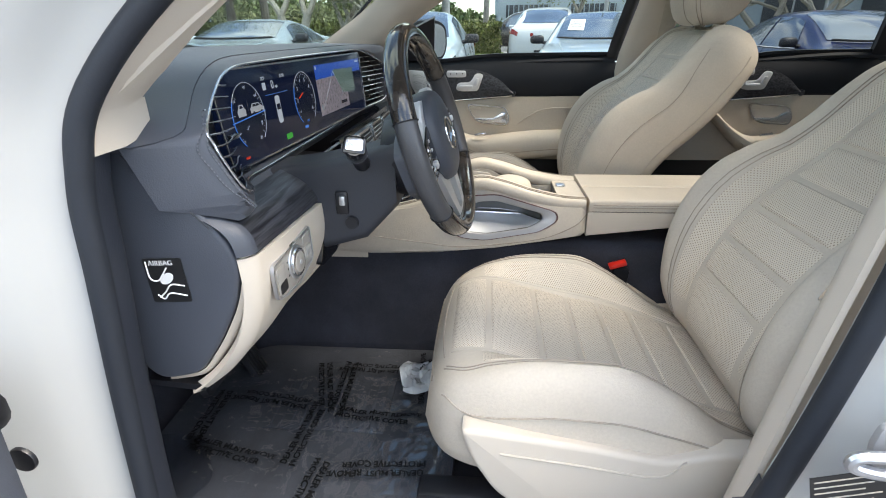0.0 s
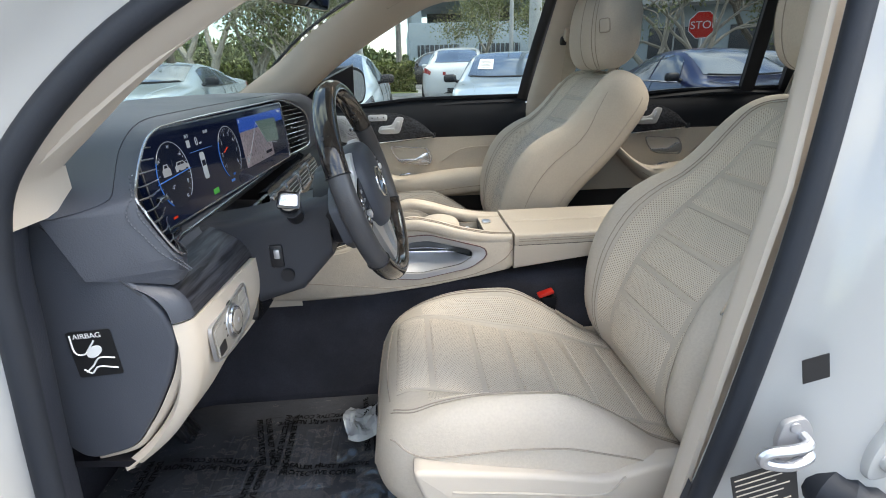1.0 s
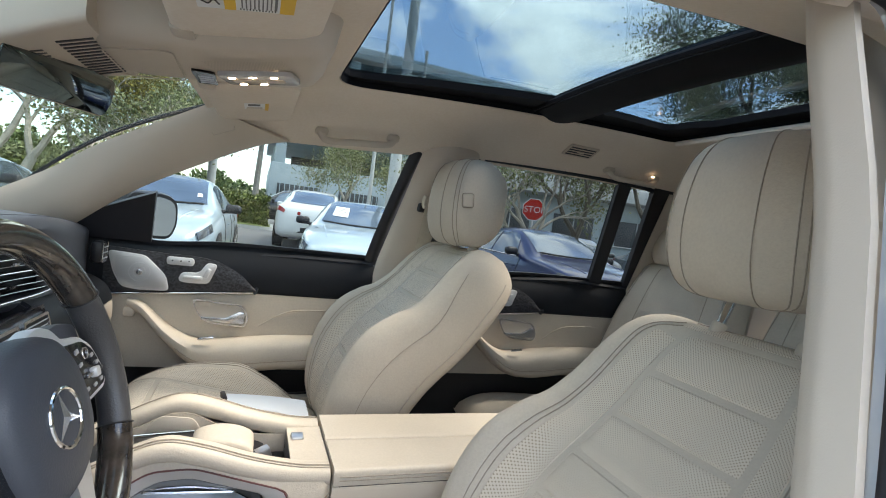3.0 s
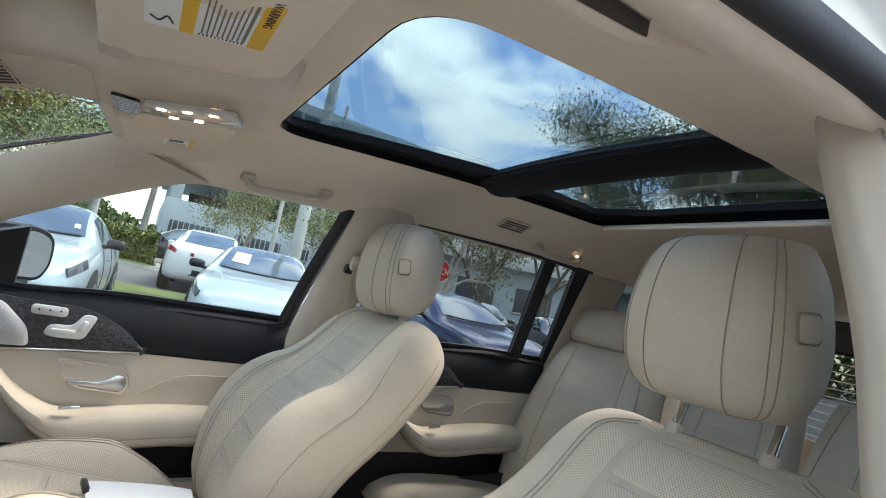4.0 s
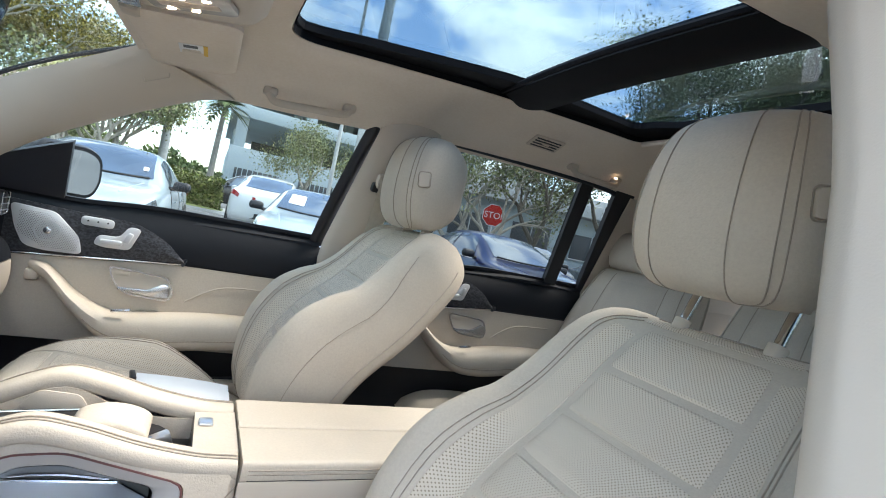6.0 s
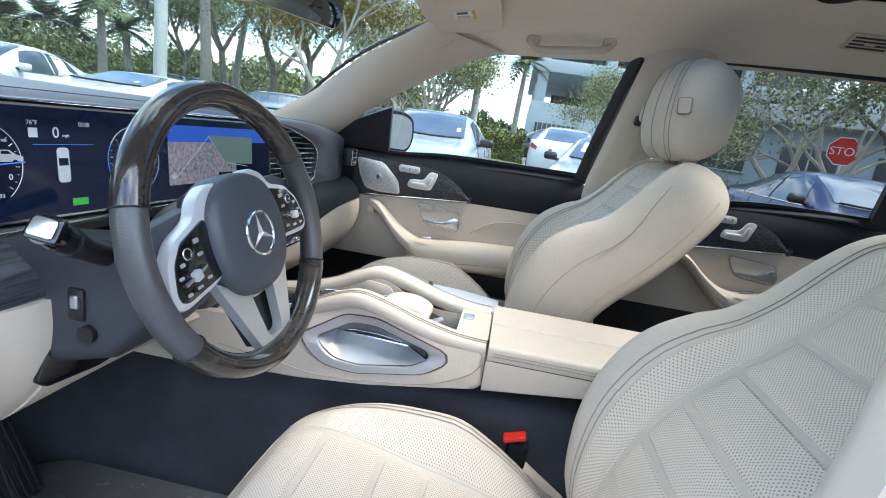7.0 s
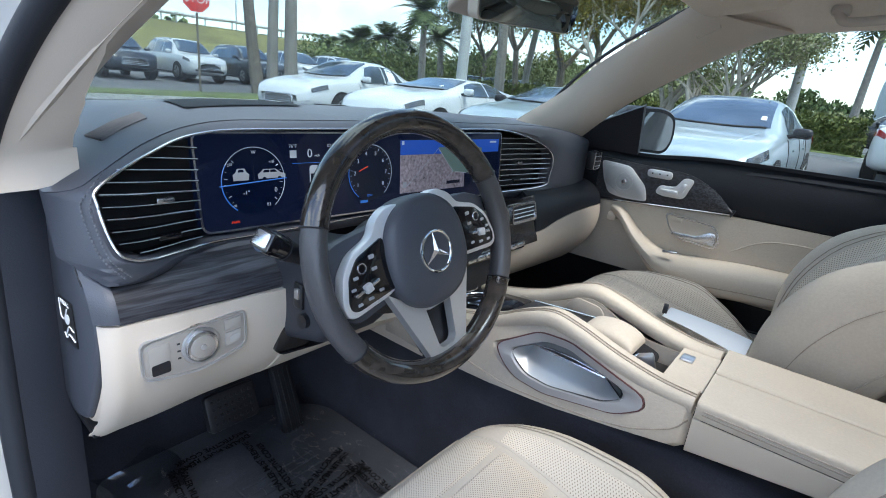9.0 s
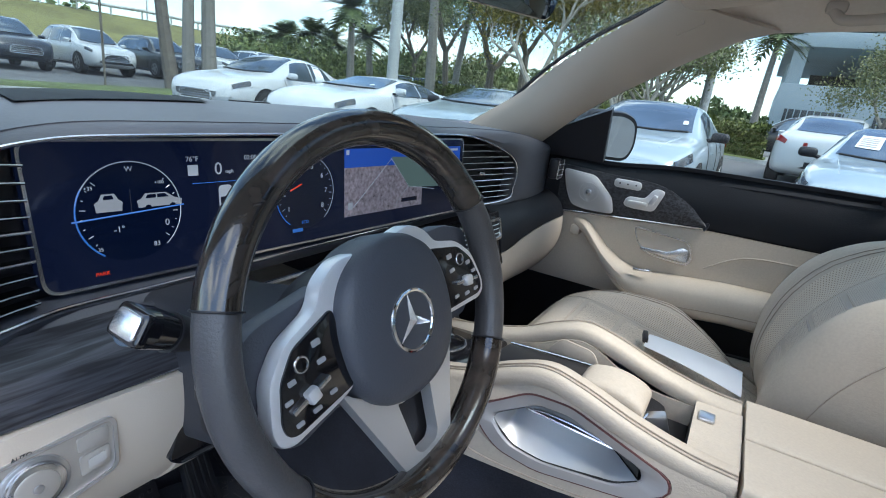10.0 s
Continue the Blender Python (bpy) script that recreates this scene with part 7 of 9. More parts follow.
# ==== floor of the driver's footwell ====
mat_ = thing("floor_mat", (-0.28, -0.40, 0.53), "black ribbed carpet mat in the driver footwell", "floor mat")
part("mat_body", prism(rounded([(-0.60, -0.64), (0.02, -0.64), (0.02, -0.14), (-0.50, -0.14), (-0.60, -0.25)], 0.05), 0.014, facing(V(0, 0, 0.535), (1, 0, 0), (0, 1, 0)), 0.006), M_MAT, mat_)
part("heel_pad", rbox((-0.26, -0.36, 0.551), (0.26, 0.18, 0.006), 0.003), M_MAT, mat_, "ribbed heel pad")
for k in range(12):
    part("rib", rbox((-0.375 + 0.021 * k, -0.36, 0.5555), (0.007, 0.165, 0.004), 0.0015), M_MAT, mat_)
M_FILM = glass("clear_protective_film", (0.90, 0.91, 0.93), 0.05, 0.10)
film_ = thing("protective_film", (-0.27, -0.40, 0.56), "wrinkled clear plastic film printed with black warnings", "plastic film")


def film_z(x, y):
    n1 = noise.noise(V(x * 9, y * 9, 0.3))
    n2 = noise.noise(V(x * 30, y * 24, 4.0))
    n3 = abs(noise.noise(V(x * 14 + 3, y * 17, 9.0)))
    lift = 0.03 * max(0, (x + 0.11) / 0.1) * max(0, min(1, (-0.12 - y) / -0.12 + 1)) * (1 if y > -0.30 else 0)
    n4 = 1 - abs(noise.noise(V(x * 26 + 7, y * 11, 2.0)))
    n5 = 1 - abs(noise.noise(V(x * 13, y * 34 + 5, 6.0)))
    return 0.561 + 0.004 * n1 + 0.0022 * n2 - 0.004 * n3 + 0.006 * max(0, n4 - 0.80) / 0.2 * 0.5 + 0.005 * max(0, n5 - 0.84) / 0.16 * 0.5 + max(0.0, lift)


fm = part("film_sheet", sheet(lambda u, v: V(-0.585 + 0.60 * u, -0.635 + 0.50 * v, film_z(-0.585 + 0.60 * u, -0.635 + 0.50 * v)), 110, 90), M_FILM, film_)
fm.visible_shadow = False


def film_text(body, x, y, deg, size=0.021):
    cu = bpy.data.curves.new("letters", "FONT")
    cu.body, cu.size, cu.extrude, cu.offset = body, size, 0.0, 0.0006
    tmp = bpy.data.objects.new("letters", cu)
    me = bpy.data.meshes.new_from_object(tmp)
    bpy.data.objects.remove(tmp)
    bm_ = bmesh.new()
    bm_.from_mesh(me)
    bpy.data.meshes.remove(me)
    bm_.transform(pose(x, y, 0, 0, 0, deg))
    for v_ in bm_.verts:
        v_.co.z = film_z(v_.co.x, v_.co.y) + 0.0030
    part("printing", bm_, M_INK, film_, "black printed warning", smooth=False)


for x, y, deg in ((-0.235, -0.403, -3), (-0.501, -0.511, -10), (-0.297, -0.555, 86), (-0.309, -0.390, 173), (-0.506, -0.355, -88), (-0.243, -0.231, -88), (-0.034, -0.550, 185), (-0.224, -0.543, -98), (-0.096, -0.256, 179), (-0.310, -0.236, -73), (-0.055, -0.37, 95)):
    c_, s_ = math.cos(radians(deg)), math.sin(radians(deg))
    film_text("DEALER MUST REMOVE", x, y, deg, 0.0172)
    film_text("PROTECTIVE COVER", x + 0.020 * s_ - 0.004 * c_, y - 0.020 * c_ - 0.004 * s_, deg, 0.0172)
# torn, crumpled ends of the film; glare on the first is painted pale
M_CRUMPLE = material("crumpled_film_painted_glare", (0.42, 0.44, 0.46), 0.10, var=0.05, spec=0.9)


def crumple(x0, y0, w, d, h, seed):
    def f(u, v):
        n_ = noise.noise(V(u * 3.2, v * 3.2, seed)) + 0.5 * abs(noise.noise(V(u * 8, v * 8, seed + 4)))
        return V(x0 + w * (u + 0.12 * math.sin(5 * v + seed)), y0 + d * (v + 0.12 * math.sin(4 * u + seed * 2)), 0.568 + h * (0.4 + n_) * math.sin(math.pi * min(1, max(0, v))) ** 0.5)
    part("crumpled_edge", sheet(f, 16, 14, 0.0006), M_CRUMPLE if h > 0.02 else M_FILM, film_, "crumpled plastic fold", angle=12)


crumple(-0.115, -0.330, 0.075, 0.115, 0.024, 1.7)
crumple(-0.585, -0.640, 0.15, 0.13, 0.012, 6.2)

ped = thing("accelerator_pedal", (-0.52, -0.24, 0.55), "black rubber ribbed accelerator pedal", "pedal", "pedals")
pm = facing(V(-0.500, -0.255, 0.582), (0, 1, 0), (-0.46, 0.0, 1))
part("pad", prism(rounded([(-0.030, -0.07), (0.030, -0.07), (0.026, 0.12), (-0.022, 0.12)], 0.012), 0.016, pm, 0.004), M_BLACK, ped)
for k in range(4):
    part("rib", rbox((0, 0, 0), (0.005, 0.17, 0.004), 0.0015), M_BLACK, ped).data.transform(PLACE[ped.name].inverted() @ pm @ pose(-0.018 + 0.012 * k, 0.02, 0.0175) @ PLACE[ped.name])
part("arm", tube([V(-0.60, -0.255, 0.75), V(-0.56, -0.255, 0.68)], 0.012, 8), M_BLACK, ped)
ped2 = thing("brake_pedal", (-0.52, -0.39, 0.62), "black rubber brake pedal", "pedal", "pedals")
pm = facing(V(-0.52, -0.388, 0.650), (0, 1, 0), (-0.42, 0, 1))
part("pad", prism(rounded([(-0.058, -0.04), (0.058, -0.04), (0.055, 0.04), (-0.055, 0.04)], 0.014), 0.016, pm, 0.004), M_BLACK, ped2)
for i in range(7):
    for j in range(4):
        part("stud", rbox((0, 0, 0), (0.007, 0.007, 0.003), 0.001, seg=1), M_BLACK, ped2).data.transform(PLACE[ped2.name].inverted() @ pm @ pose(-0.042 + 0.014 * i, -0.024 + 0.016 * j, 0.0175) @ PLACE[ped2.name])
part("arm", tube([V(-0.58, -0.388, 0.85), V(-0.55, -0.388, 0.70)], 0.014, 8), M_BLACK, ped2)

# ==== overhead ====
oh = thing("overhead_console", (0.08, YC, 1.60), "beige overhead console with lit reading lamps and switches", "overhead console")
ohz = lambda x: 1.568 + 0.13 * x


def oh_ring(grow, dz):
    return [V(x, y, ohz(x) + dz) for x, y in [(p[0], p[1]) for p in rounded([(-0.085 - grow, -0.085 - grow), (0.215 + grow, -0.10 - grow), (0.215 + grow, 0.125 + grow), (-0.085 - grow, 0.11 + grow)], 0.05, 6)]]


part("housing", loft([oh_ring(0.03, 0.07), oh_ring(0.022, 0.025), oh_ring(0.008, 0.006), oh_ring(-0.01, 0.0), oh_ring(-0.08, -0.003)]), M_BEIGE, oh)
m = facing(V(0, 0, ohz(0) - 0.004), (1, 0, 0.13), (0, -1, 0))
m0 = m
m = m0 @ Matrix.Translation((0.128, -0.022, 0)) @ Matrix.Rotation(radians(18), 4, "Z") @ Matrix.Translation((-0.128, 0.055, 0))
lens = part("lamp_lens", prism(rounded([(0.068, -0.088), (0.192, -0.088), (0.192, -0.022), (0.068, -0.022)], 0.014), 0.008, m, 0.003), M_LENS, oh, "clear reading lamp lens")
G_LAMP = glow("warm_lamp", (1.0, 0.72, 0.48), 5.0)
G_HOOK = glow("dim_hook_lamp", (1.0, 0.72, 0.48), 0.5)
for lx, ly in ((0.090, -0.036), (0.125, -0.032), (0.160, -0.032), (0.095, -0.078), (0.130, -0.078)):
    part("bulb", prism([(lx + 0.0062 * math.cos(k * math.pi / 6), ly + 0.0026 * math.sin(k * math.pi / 6)) for k in range(12)], 0.0095, m), G_LAMP, lens, "glowing lamp")
part("lamp_keys", prism(rounded([(0.085, -0.066), (0.172, -0.066), (0.172, -0.046), (0.085, -0.046)], 0.005), 0.0095, m, 0.002), M_BEIGE, lens)
# shadow on the keys, laid on as a thin darker plate
part("key_shadow", prism(rounded([(0.10, -0.064), (0.128, -0.064), (0.128, -0.054), (0.10, -0.054)], 0.003), 0.0102, m), M_PIPING, lens)
mesh_ = bmesh.new()
for i in range(26):
    for j in range(9):
        x, y = 0.072 + 0.0048 * i + 0.0024 * (j % 2), -0.012 + 0.0058 * j
        vs = [mesh_.verts.new(m @ V(x + 0.0017 * math.cos(k * math.pi / 3), y + 0.0022 * math.sin(k * math.pi / 3), 0.0012)) for k in range(6)]
        mesh_.faces.new(vs)
part("grille_holes", mesh_, M_PIPING, oh, "fine perforated speaker area", smooth=False)
m = m0
part("sos_key", prism(rounded([(0.030, -0.094), (0.060, -0.100), (0.060, -0.020), (0.026, -0.005)], 0.005), 0.004, m), M_GLOSSBLACK, oh, "dark roof switch block")
for k in range(4):
    part("switch_line", prism([(0.034, -0.084 + 0.014 * k), (0.056, -0.084 + 0.014 * k), (0.056, -0.079 + 0.014 * k), (0.034, -0.079 + 0.014 * k)], 0.0052, m), M_ALU, oh, smooth=False)
part("lid_joint", tube([m @ V(x, y, 0.0008) for x, y in rounded([(-0.08, -0.092), (0.010, -0.100), (0.012, 0.085), (-0.08, 0.07)], 0.02)], 0.0012, 5, True), M_PIPING, oh)

# windscreen sensor housing and inside mirror
sh = thing("sensor_housing", (-0.16, YC, 1.57), "beige slotted sensor cover at the top of the windscreen", "sensor cover")
rings = []
for x, w, z0, z1 in ((-0.075, 0.15, 1.565, 1.63), (-0.13, 0.13, 1.545, 1.61), (-0.20, 0.10, 1.520, 1.575), (-0.27, 0.065, 1.500, 1.53), (-0.285, 0.05, 1.498, 1.515)):
    rings.append([V(x, YC - 0.01 + y, z) for y, z in rounded([(-w, z0), (w, z0), (w, z1), (-w, z1)], 0.015, 4)])
part("cover", loft(rings), M_BEIGE, sh)
for k in range(13):
    part("slot", rbox((-0.105, YC - 0.09 + 0.015 * k, 1.5545), (0.045, 0.006, 0.004), 0.001, (0, -20, 0)), M_BLACK, sh)
    if 2 <= k < 12:
        part("slot", rbox((-0.170, YC - 0.09 + 0.0145 * k, 1.5315), (0.045, 0.005, 0.004), 0.001, (0, -20, 0)), M_BLACK, sh)
rv = thing("rear_view_mirror", (-0.12, YC, 1.5), "frameless inside mirror with a pale back shell", "mirror")
mm = facing(V(-0.147, 0.030, 1.512), (0.28, 0.95, 0.04), (0.21, 0.0, 1))
mo = rounded([(-0.118, -0.030), (0.112, -0.034), (0.125, -0.010), (0.122, 0.030), (0.0, 0.036), (-0.125, 0.030)], 0.014)
part("shell", prism([(x * 1.02, y * 1.05) for x, y in mo], 0.03, mm @ Matrix.Translation((0, 0, -0.031)), 0.0), M_BEIGE, rv, "pale mirror back shell")
part("mirror_glass", prism(mo, 0.002, mm, 0.0006), M_DIMMIRROR, rv)
part("mount", tube([V(-0.165, 0.03, 1.515), V(-0.195, 0.02, 1.545)], 0.014, 10), M_BLACK, rv)

# sun visors, folded up
for side, lab in ((1, "beige passenger sun visor folded against the roof"), (-1, "beige driver sun visor folded against the roof")):
    vz = thing("sun_visor", (0.12, YC + side * 0.33, 1.6), lab, "sun visor", "sun visors")
    ys = lambda y: YC + side * y
    zf = lambda x, y: 1.573 + 0.17 * x - 0.05 * max(0, y - 0.36)
    def vring(g, dz, side=side):
        base_ = rounded([(0.020 - g, 0.150 - g), (0.206 + g, 0.165 - g), (0.206 + g, 0.53 + g), (0.035 - g, 0.51 + g)], 0.035, 5)
        r = [V(x, YC + side * y, zf(x, y) + dz) for x, y in base_]
        return r if side > 0 else r[::-1]
    part("visor_pad", loft([vring(-0.012, 0.016), vring(0.0, 0.009), vring(0.0, 0.002), vring(-0.010, -0.004), vring(-0.07, -0.006)]), M_LINER, vz, "fabric visor pad")
    part("hinge", rbox((0.033, YC + side * 0.160, 1.583), (0.03, 0.04, 0.02), 0.006), M_BEIGE, vz)
    if side > 0:
        lm = facing(V(0.122, ys(0.345), zf(0.122, 0.345) - 0.0075), (1, 0, 0.17), (0, -1, 0))
        lab_ = part("warning_label", prism([(-0.026, -0.05), (0.026, -0.05), (0.026, 0.05), (-0.026, 0.05)], 0.0006, lm), M_LABELWHITE, vz, "white and yellow warning label", smooth=False)
        part("label_band", prism([(0.018, -0.05), (0.026, -0.05), (0.026, 0.05), (0.018, 0.05)], 0.001, lm), M_YELLOW, lab_, smooth=False)
        for k in range(5):
            part("label_line", prism([(-0.02, -0.022 + 0.007 * k), (0.012, -0.022 + 0.007 * k), (0.012, -0.0195 + 0.007 * k), (-0.02, -0.0195 + 0.007 * k)], 0.001, lm), M_PIPING, lab_, smooth=False)
        part("label_picture", prism([(-0.018, 0.022), (0.008, 0.022), (0.008, 0.042), (-0.018, 0.042)], 0.001, lm), M_LABELBLACK, lab_, smooth=False)
    else:
        lm = facing(V(0.112, -0.345, zf(0.112, 0.357) - 0.0075), (1, 0, 0.17), (0, -1, 0))
        box_ = lambda xa, ya, xb, yb: [(xa, ya), (xb, ya), (xb, yb), (xa, yb)]
        lab_ = part("warning_label", prism(box_(-0.050, -0.078, 0.053, 0.078), 0.0006, lm), M_LABELWHITE, vz, "large white and yellow warning label", smooth=False)
        for qa, qb in ((0.037, 0.053), (-0.022, -0.010)):
            part("label_band", prism(box_(qa, -0.078, qb, 0.078), 0.001, lm), M_YELLOW, lab_, smooth=False)
        text("WARNING", 0.0115, lm @ Matrix.Translation((0.0415, 0.036, 0.0011)) @ Matrix.Rotation(radians(-90), 4, "Z"), M_LABELBLACK, lab_, "label_lettering")
        for k in range(9):
            x_ = 0.031 - 0.0044 * k
            part("label_line", prism(box_(x_, -0.070, x_ + (0.003 if k == 0 else 0.0016), 0.066 - 0.016 * (k % 3)), 0.001, lm), M_INKGREY, lab_, smooth=False)
        for k in range(12):
            part("label_line", prism(box_(-0.006 + 0.0034 * k, -0.0755, -0.0045 + 0.0034 * k, -0.0715), 0.001, lm), M_LABELBLACK, lab_, smooth=False)
        part("label_drawing", tube(spline([lm @ V(-0.045, -0.055, 0.001), lm @ V(-0.038, -0.062, 0.001), lm @ V(-0.032, -0.050, 0.001), lm @ V(-0.027, -0.064, 0.001)], 16), 0.001, 4), M_LABELBLACK, lab_)

# grab handles, roof vent, coat hook lamp
def grab(name, label, x0, x1, y, lift):
    g_ = thing(name, ((x0 + x1) / 2, y, roof_z((x0 + x1) / 2, y)), label, "grab handle", "roof grab handles")
    zz = lambda x: roof_z(x, y)
    path = spline([V(x0, y, zz(x0) + 0.002), V(x0 + 0.01, y - 0.008, zz(x0) - 0.018), V(x0 + 0.03, y - 0.014, zz(x0) - 0.030), V((x0 + x1) / 2, y - 0.016, zz((x0 + x1) / 2) - 0.031), V(x1 - 0.03, y - 0.014, zz(x1) - 0.030), V(x1 - 0.01, y - 0.008, zz(x1) - 0.018), V(x1, y, zz(x1) + 0.002)], 30)
    part("handle_bar", tube(path, 0.0108, 12, squash=0.9), M_BEIGE, g_)
    for x in (x0 + 0.008, x1 - 0.008):
        part("handle_foot", rbox((x, y, zz(x) - 0.006), (0.035, 0.03, 0.022), 0.007), M_BEIGE, g_)
    return g_


grab("grab_handle", "beige fold-down grab handle over the passenger window", 0.285, 0.505, 0.555, 0)
g2 = grab("grab_handle", "beige rear grab handle with a recessed coat hook", 1.26, 1.47, 0.552, 0)
# dark brown stands in for the shade inside the handle pocket
M_RECESS = material("painted_pocket_shade", (0.06, 0.05, 0.042), 0.9, var=0.1)
gd = thing("grab_handle", (0.33, -0.535, 1.60), "beige driver-side grab handle folded into a shadowed recess", "grab handle", "roof grab handles")


def hump(u, v):
    x, y = 0.10 + 0.355 * u, -0.492 - 0.060 * v
    h = 0.019 * ramp(v / 0.75) * ramp((0.455 - x) / 0.085) * (1 - 0.25 * ramp((v - 0.75) / 0.25))
    return V(x, y - 0.012 * u * (1 - v), roof_z(x, y) - h - 0.0005)


def slot_wall(u, v):
    p = hump(0.80 * u, 1.0)
    return V(p.x, p.y - 0.006 * v * (1 - u ** 6), p.z + (roof_z(p.x, p.y) - 0.0025 - p.z) * v * 0.98)


part("handle_bar", sheet(hump, 40, 20, -0.001), M_LINER, gd)
part("recess", sheet(slot_wall, 24, 4, -0.001), M_RECESS, gd, "recess behind the handle, shade painted dark brown")
part("end_wall", sheet(lambda u, v: (lambda p: V(p.x, p.y - 0.001 * v, p.z + (roof_z(p.x, p.y) - 0.0005 - p.z) * v))(hump(0.80 + 0.20 * u, 1.0)), 10, 3, -0.001), M_LINER, gd)
part("hook_lamp", rbox((1.44, 0.53, roof_z(1.44, 0.53) - 0.014), (0.012, 0.010, 0.008), 0.003), G_HOOK, g2, "small glowing coat-hook lamp")
rvt = thing("roof_vent", (1.10, 0.50, 1.64), "slatted beige roof air vent above the rear door", "air vent")
m = facing(V(1.10, 0.49, roof_z(1.10, 0.49) - 0.002), (1, 0, 0), (0, -1, 0.45))
part("vent_plate", prism(rounded([(-0.055, -0.03), (0.055, -0.03), (0.055, 0.03), (-0.055, 0.03)], 0.006), 0.004, m, 0.001), M_BEIGE, rvt)
for k in range(4):
    part("slat_gap", prism(rounded([(-0.046, -0.022 + 0.0125 * k), (0.046, -0.022 + 0.0125 * k), (0.046, -0.016 + 0.0125 * k), (-0.046, -0.016 + 0.0125 * k)], 0.001), 0.0048, m), M_BLACK, rvt)
part("vent_key", prism(rounded([(-0.012, -0.004), (0.012, -0.004), (0.012, 0.004), (-0.012, 0.004)], 0.002), 0.008, m, 0.001), M_BEIGE, rvt)

# ==== doorway fittings on the white body ====
stk_ = thing("door_striker", (0.47, -0.825, 0.93), "silver steel door latch striker bolted to the pillar", "door striker")
sm = facing(V(0.478, -0.824, 0.925), (1, 0, 0.25), (-0.25, 0, 1)) @ Matrix.Diagonal((0.64, 0.66, 0.7, 1))
part("plate", prism(rounded([(-0.030, -0.05), (0.030, -0.05), (0.034, 0.02), (0.022, 0.05), (-0.018, 0.05), (-0.034, 0.012)], 0.012), 0.010, sm, 0.003), M_TRAYRIM, stk_)
part("loop", tube(spline([sm @ V(0.014, -0.014, 0.006), sm @ V(0.010, -0.016, 0.026), sm @ V(-0.030, -0.012, 0.036), sm @ V(-0.070, 0.004, 0.034), sm @ V(-0.078, 0.016, 0.033), sm @ V(-0.066, 0.026, 0.034), sm @ V(-0.026, 0.020, 0.036), sm @ V(0.008, 0.012, 0.028), sm @ V(0.014, 0.014, 0.006)], 40), 0.0062, 10), M_ALU, stk_, "bright steel latch loop")
for q in (-0.036, 0.036):
    part("bolt", prism([(0.010 * math.cos(k * math.pi / 6), q + 0.010 * math.sin(k * math.pi / 6)) for k in range(12)], 0.013, sm, 0.002), M_TRAYRIM, stk_)
pll = thing("pillar_sticker", (0.46, -0.825, 0.84), "black printed data sticker on the white pillar", "sticker")
pm = facing(V(0.437, -0.8300, 0.862), (1, 0, 0.28), (-0.28, 0, 1))
part("sticker_face", prism([(-0.022, -0.05), (0.055, -0.05), (0.055, 0.028), (-0.022, 0.028)], 0.0008, pm), M_LABELBLACK, pll, smooth=False)
for k in range(9):
    part("print_bar", prism([(-0.018, 0.020 - 0.008 * k), (0.046 - 0.008 * (k % 3), 0.020 - 0.008 * k), (0.046 - 0.008 * (k % 3), 0.0217 - 0.008 * k), (-0.018, 0.0217 - 0.008 * k)], 0.0012, pm), M_PIPING, pll, smooth=False)
bpl = thing("pillar_sticker", (0.50, -0.81, 1.01), "small square black sticker on the white pillar", "sticker")
pm = facing(V(0.482, -0.8265, 1.022), (1, 0, 0.25), (-0.25, 0, 1))
part("sticker_face", prism([(-0.014, -0.017), (0.016, -0.017), (0.016, 0.014), (-0.014, 0.014)], 0.0008, pm), M_LABELBLACK, bpl, smooth=False)
dh = thing("door_hinge_arm", (0.60, -0.83, 0.93), "white painted rear door hinge with a bolt", "hinge")
hm = facing(V(0.575, -0.835, 0.925), (1, 0, 0.3), (-0.3, 0, 1))
part("plate", prism(rounded([(-0.03, -0.045), (0.10, -0.05), (0.10, 0.06), (0.03, 0.055), (-0.02, -0.01)], 0.02), 0.012, hm, 0.004), M_WHITEPAINT, dh)
part("bolt", prism([(0.0 + 0.012 * math.cos(k * math.pi / 8), -0.022 + 0.012 * math.sin(k * math.pi / 8)) for k in range(16)], 0.02, hm, 0.003), M_WHITEPAINT, dh)
bt = thing("cable_boot", (0.56, -0.84, 0.83), "black rubber cable boot between body and rear door", "cable boot")
part("boot", tube(spline([V(0.53, -0.81, 0.85), V(0.55, -0.845, 0.845), V(0.60, -0.86, 0.83), V(0.66, -0.86, 0.825)], 14), [0.022, 0.026, 0.030, 0.026, 0.030, 0.026, 0.030, 0.026, 0.028, 0.024, 0.026, 0.024, 0.026, 0.024], 12), M_RUBBER, bt)
cs = thing("door_check", (-0.46, -0.87, 0.93), "black door check strap and grommet on the hinge pillar", "door check")
part("strap", rbox((-0.468, -0.872, 0.948), (0.07, 0.05, 0.045), 0.014), M_BLACK, cs)
part("grommet", prism([(0.016 * math.cos(k * math.pi / 10), 0.016 * math.sin(k * math.pi / 10)) for k in range(20)], 0.005, facing(V(-0.430, -0.8635, 0.886), (1, 0, 0), (0, 0, 1)), 0.002), M_BLACK, cs)
od = thing("open_front_door", (-0.52, -1.2, 0.7), "driver door standing open, dark lower trim and white edge", "car door")
DM = facing(V(-0.445, -0.885, 0.0), (0.10, 1, 0), (0, 0, 1))
part("door_trim", prism(rounded([(-1.0, 0.42), (-0.025, 0.42), (0.0, 1.03), (-1.02, 1.04)], 0.03), 0.05, DM, 0.012), M_DASH, od, "dark grey inner trim")
part("door_skin", prism(rounded([(-1.02, 0.40), (-0.035, 0.40), (-0.01, 1.02), (-1.03, 1.02)], 0.03), 0.06, DM @ Matrix.Translation((0, 0, -0.065)), 0.01), M_WHITEPAINT, od, "white outer skin")

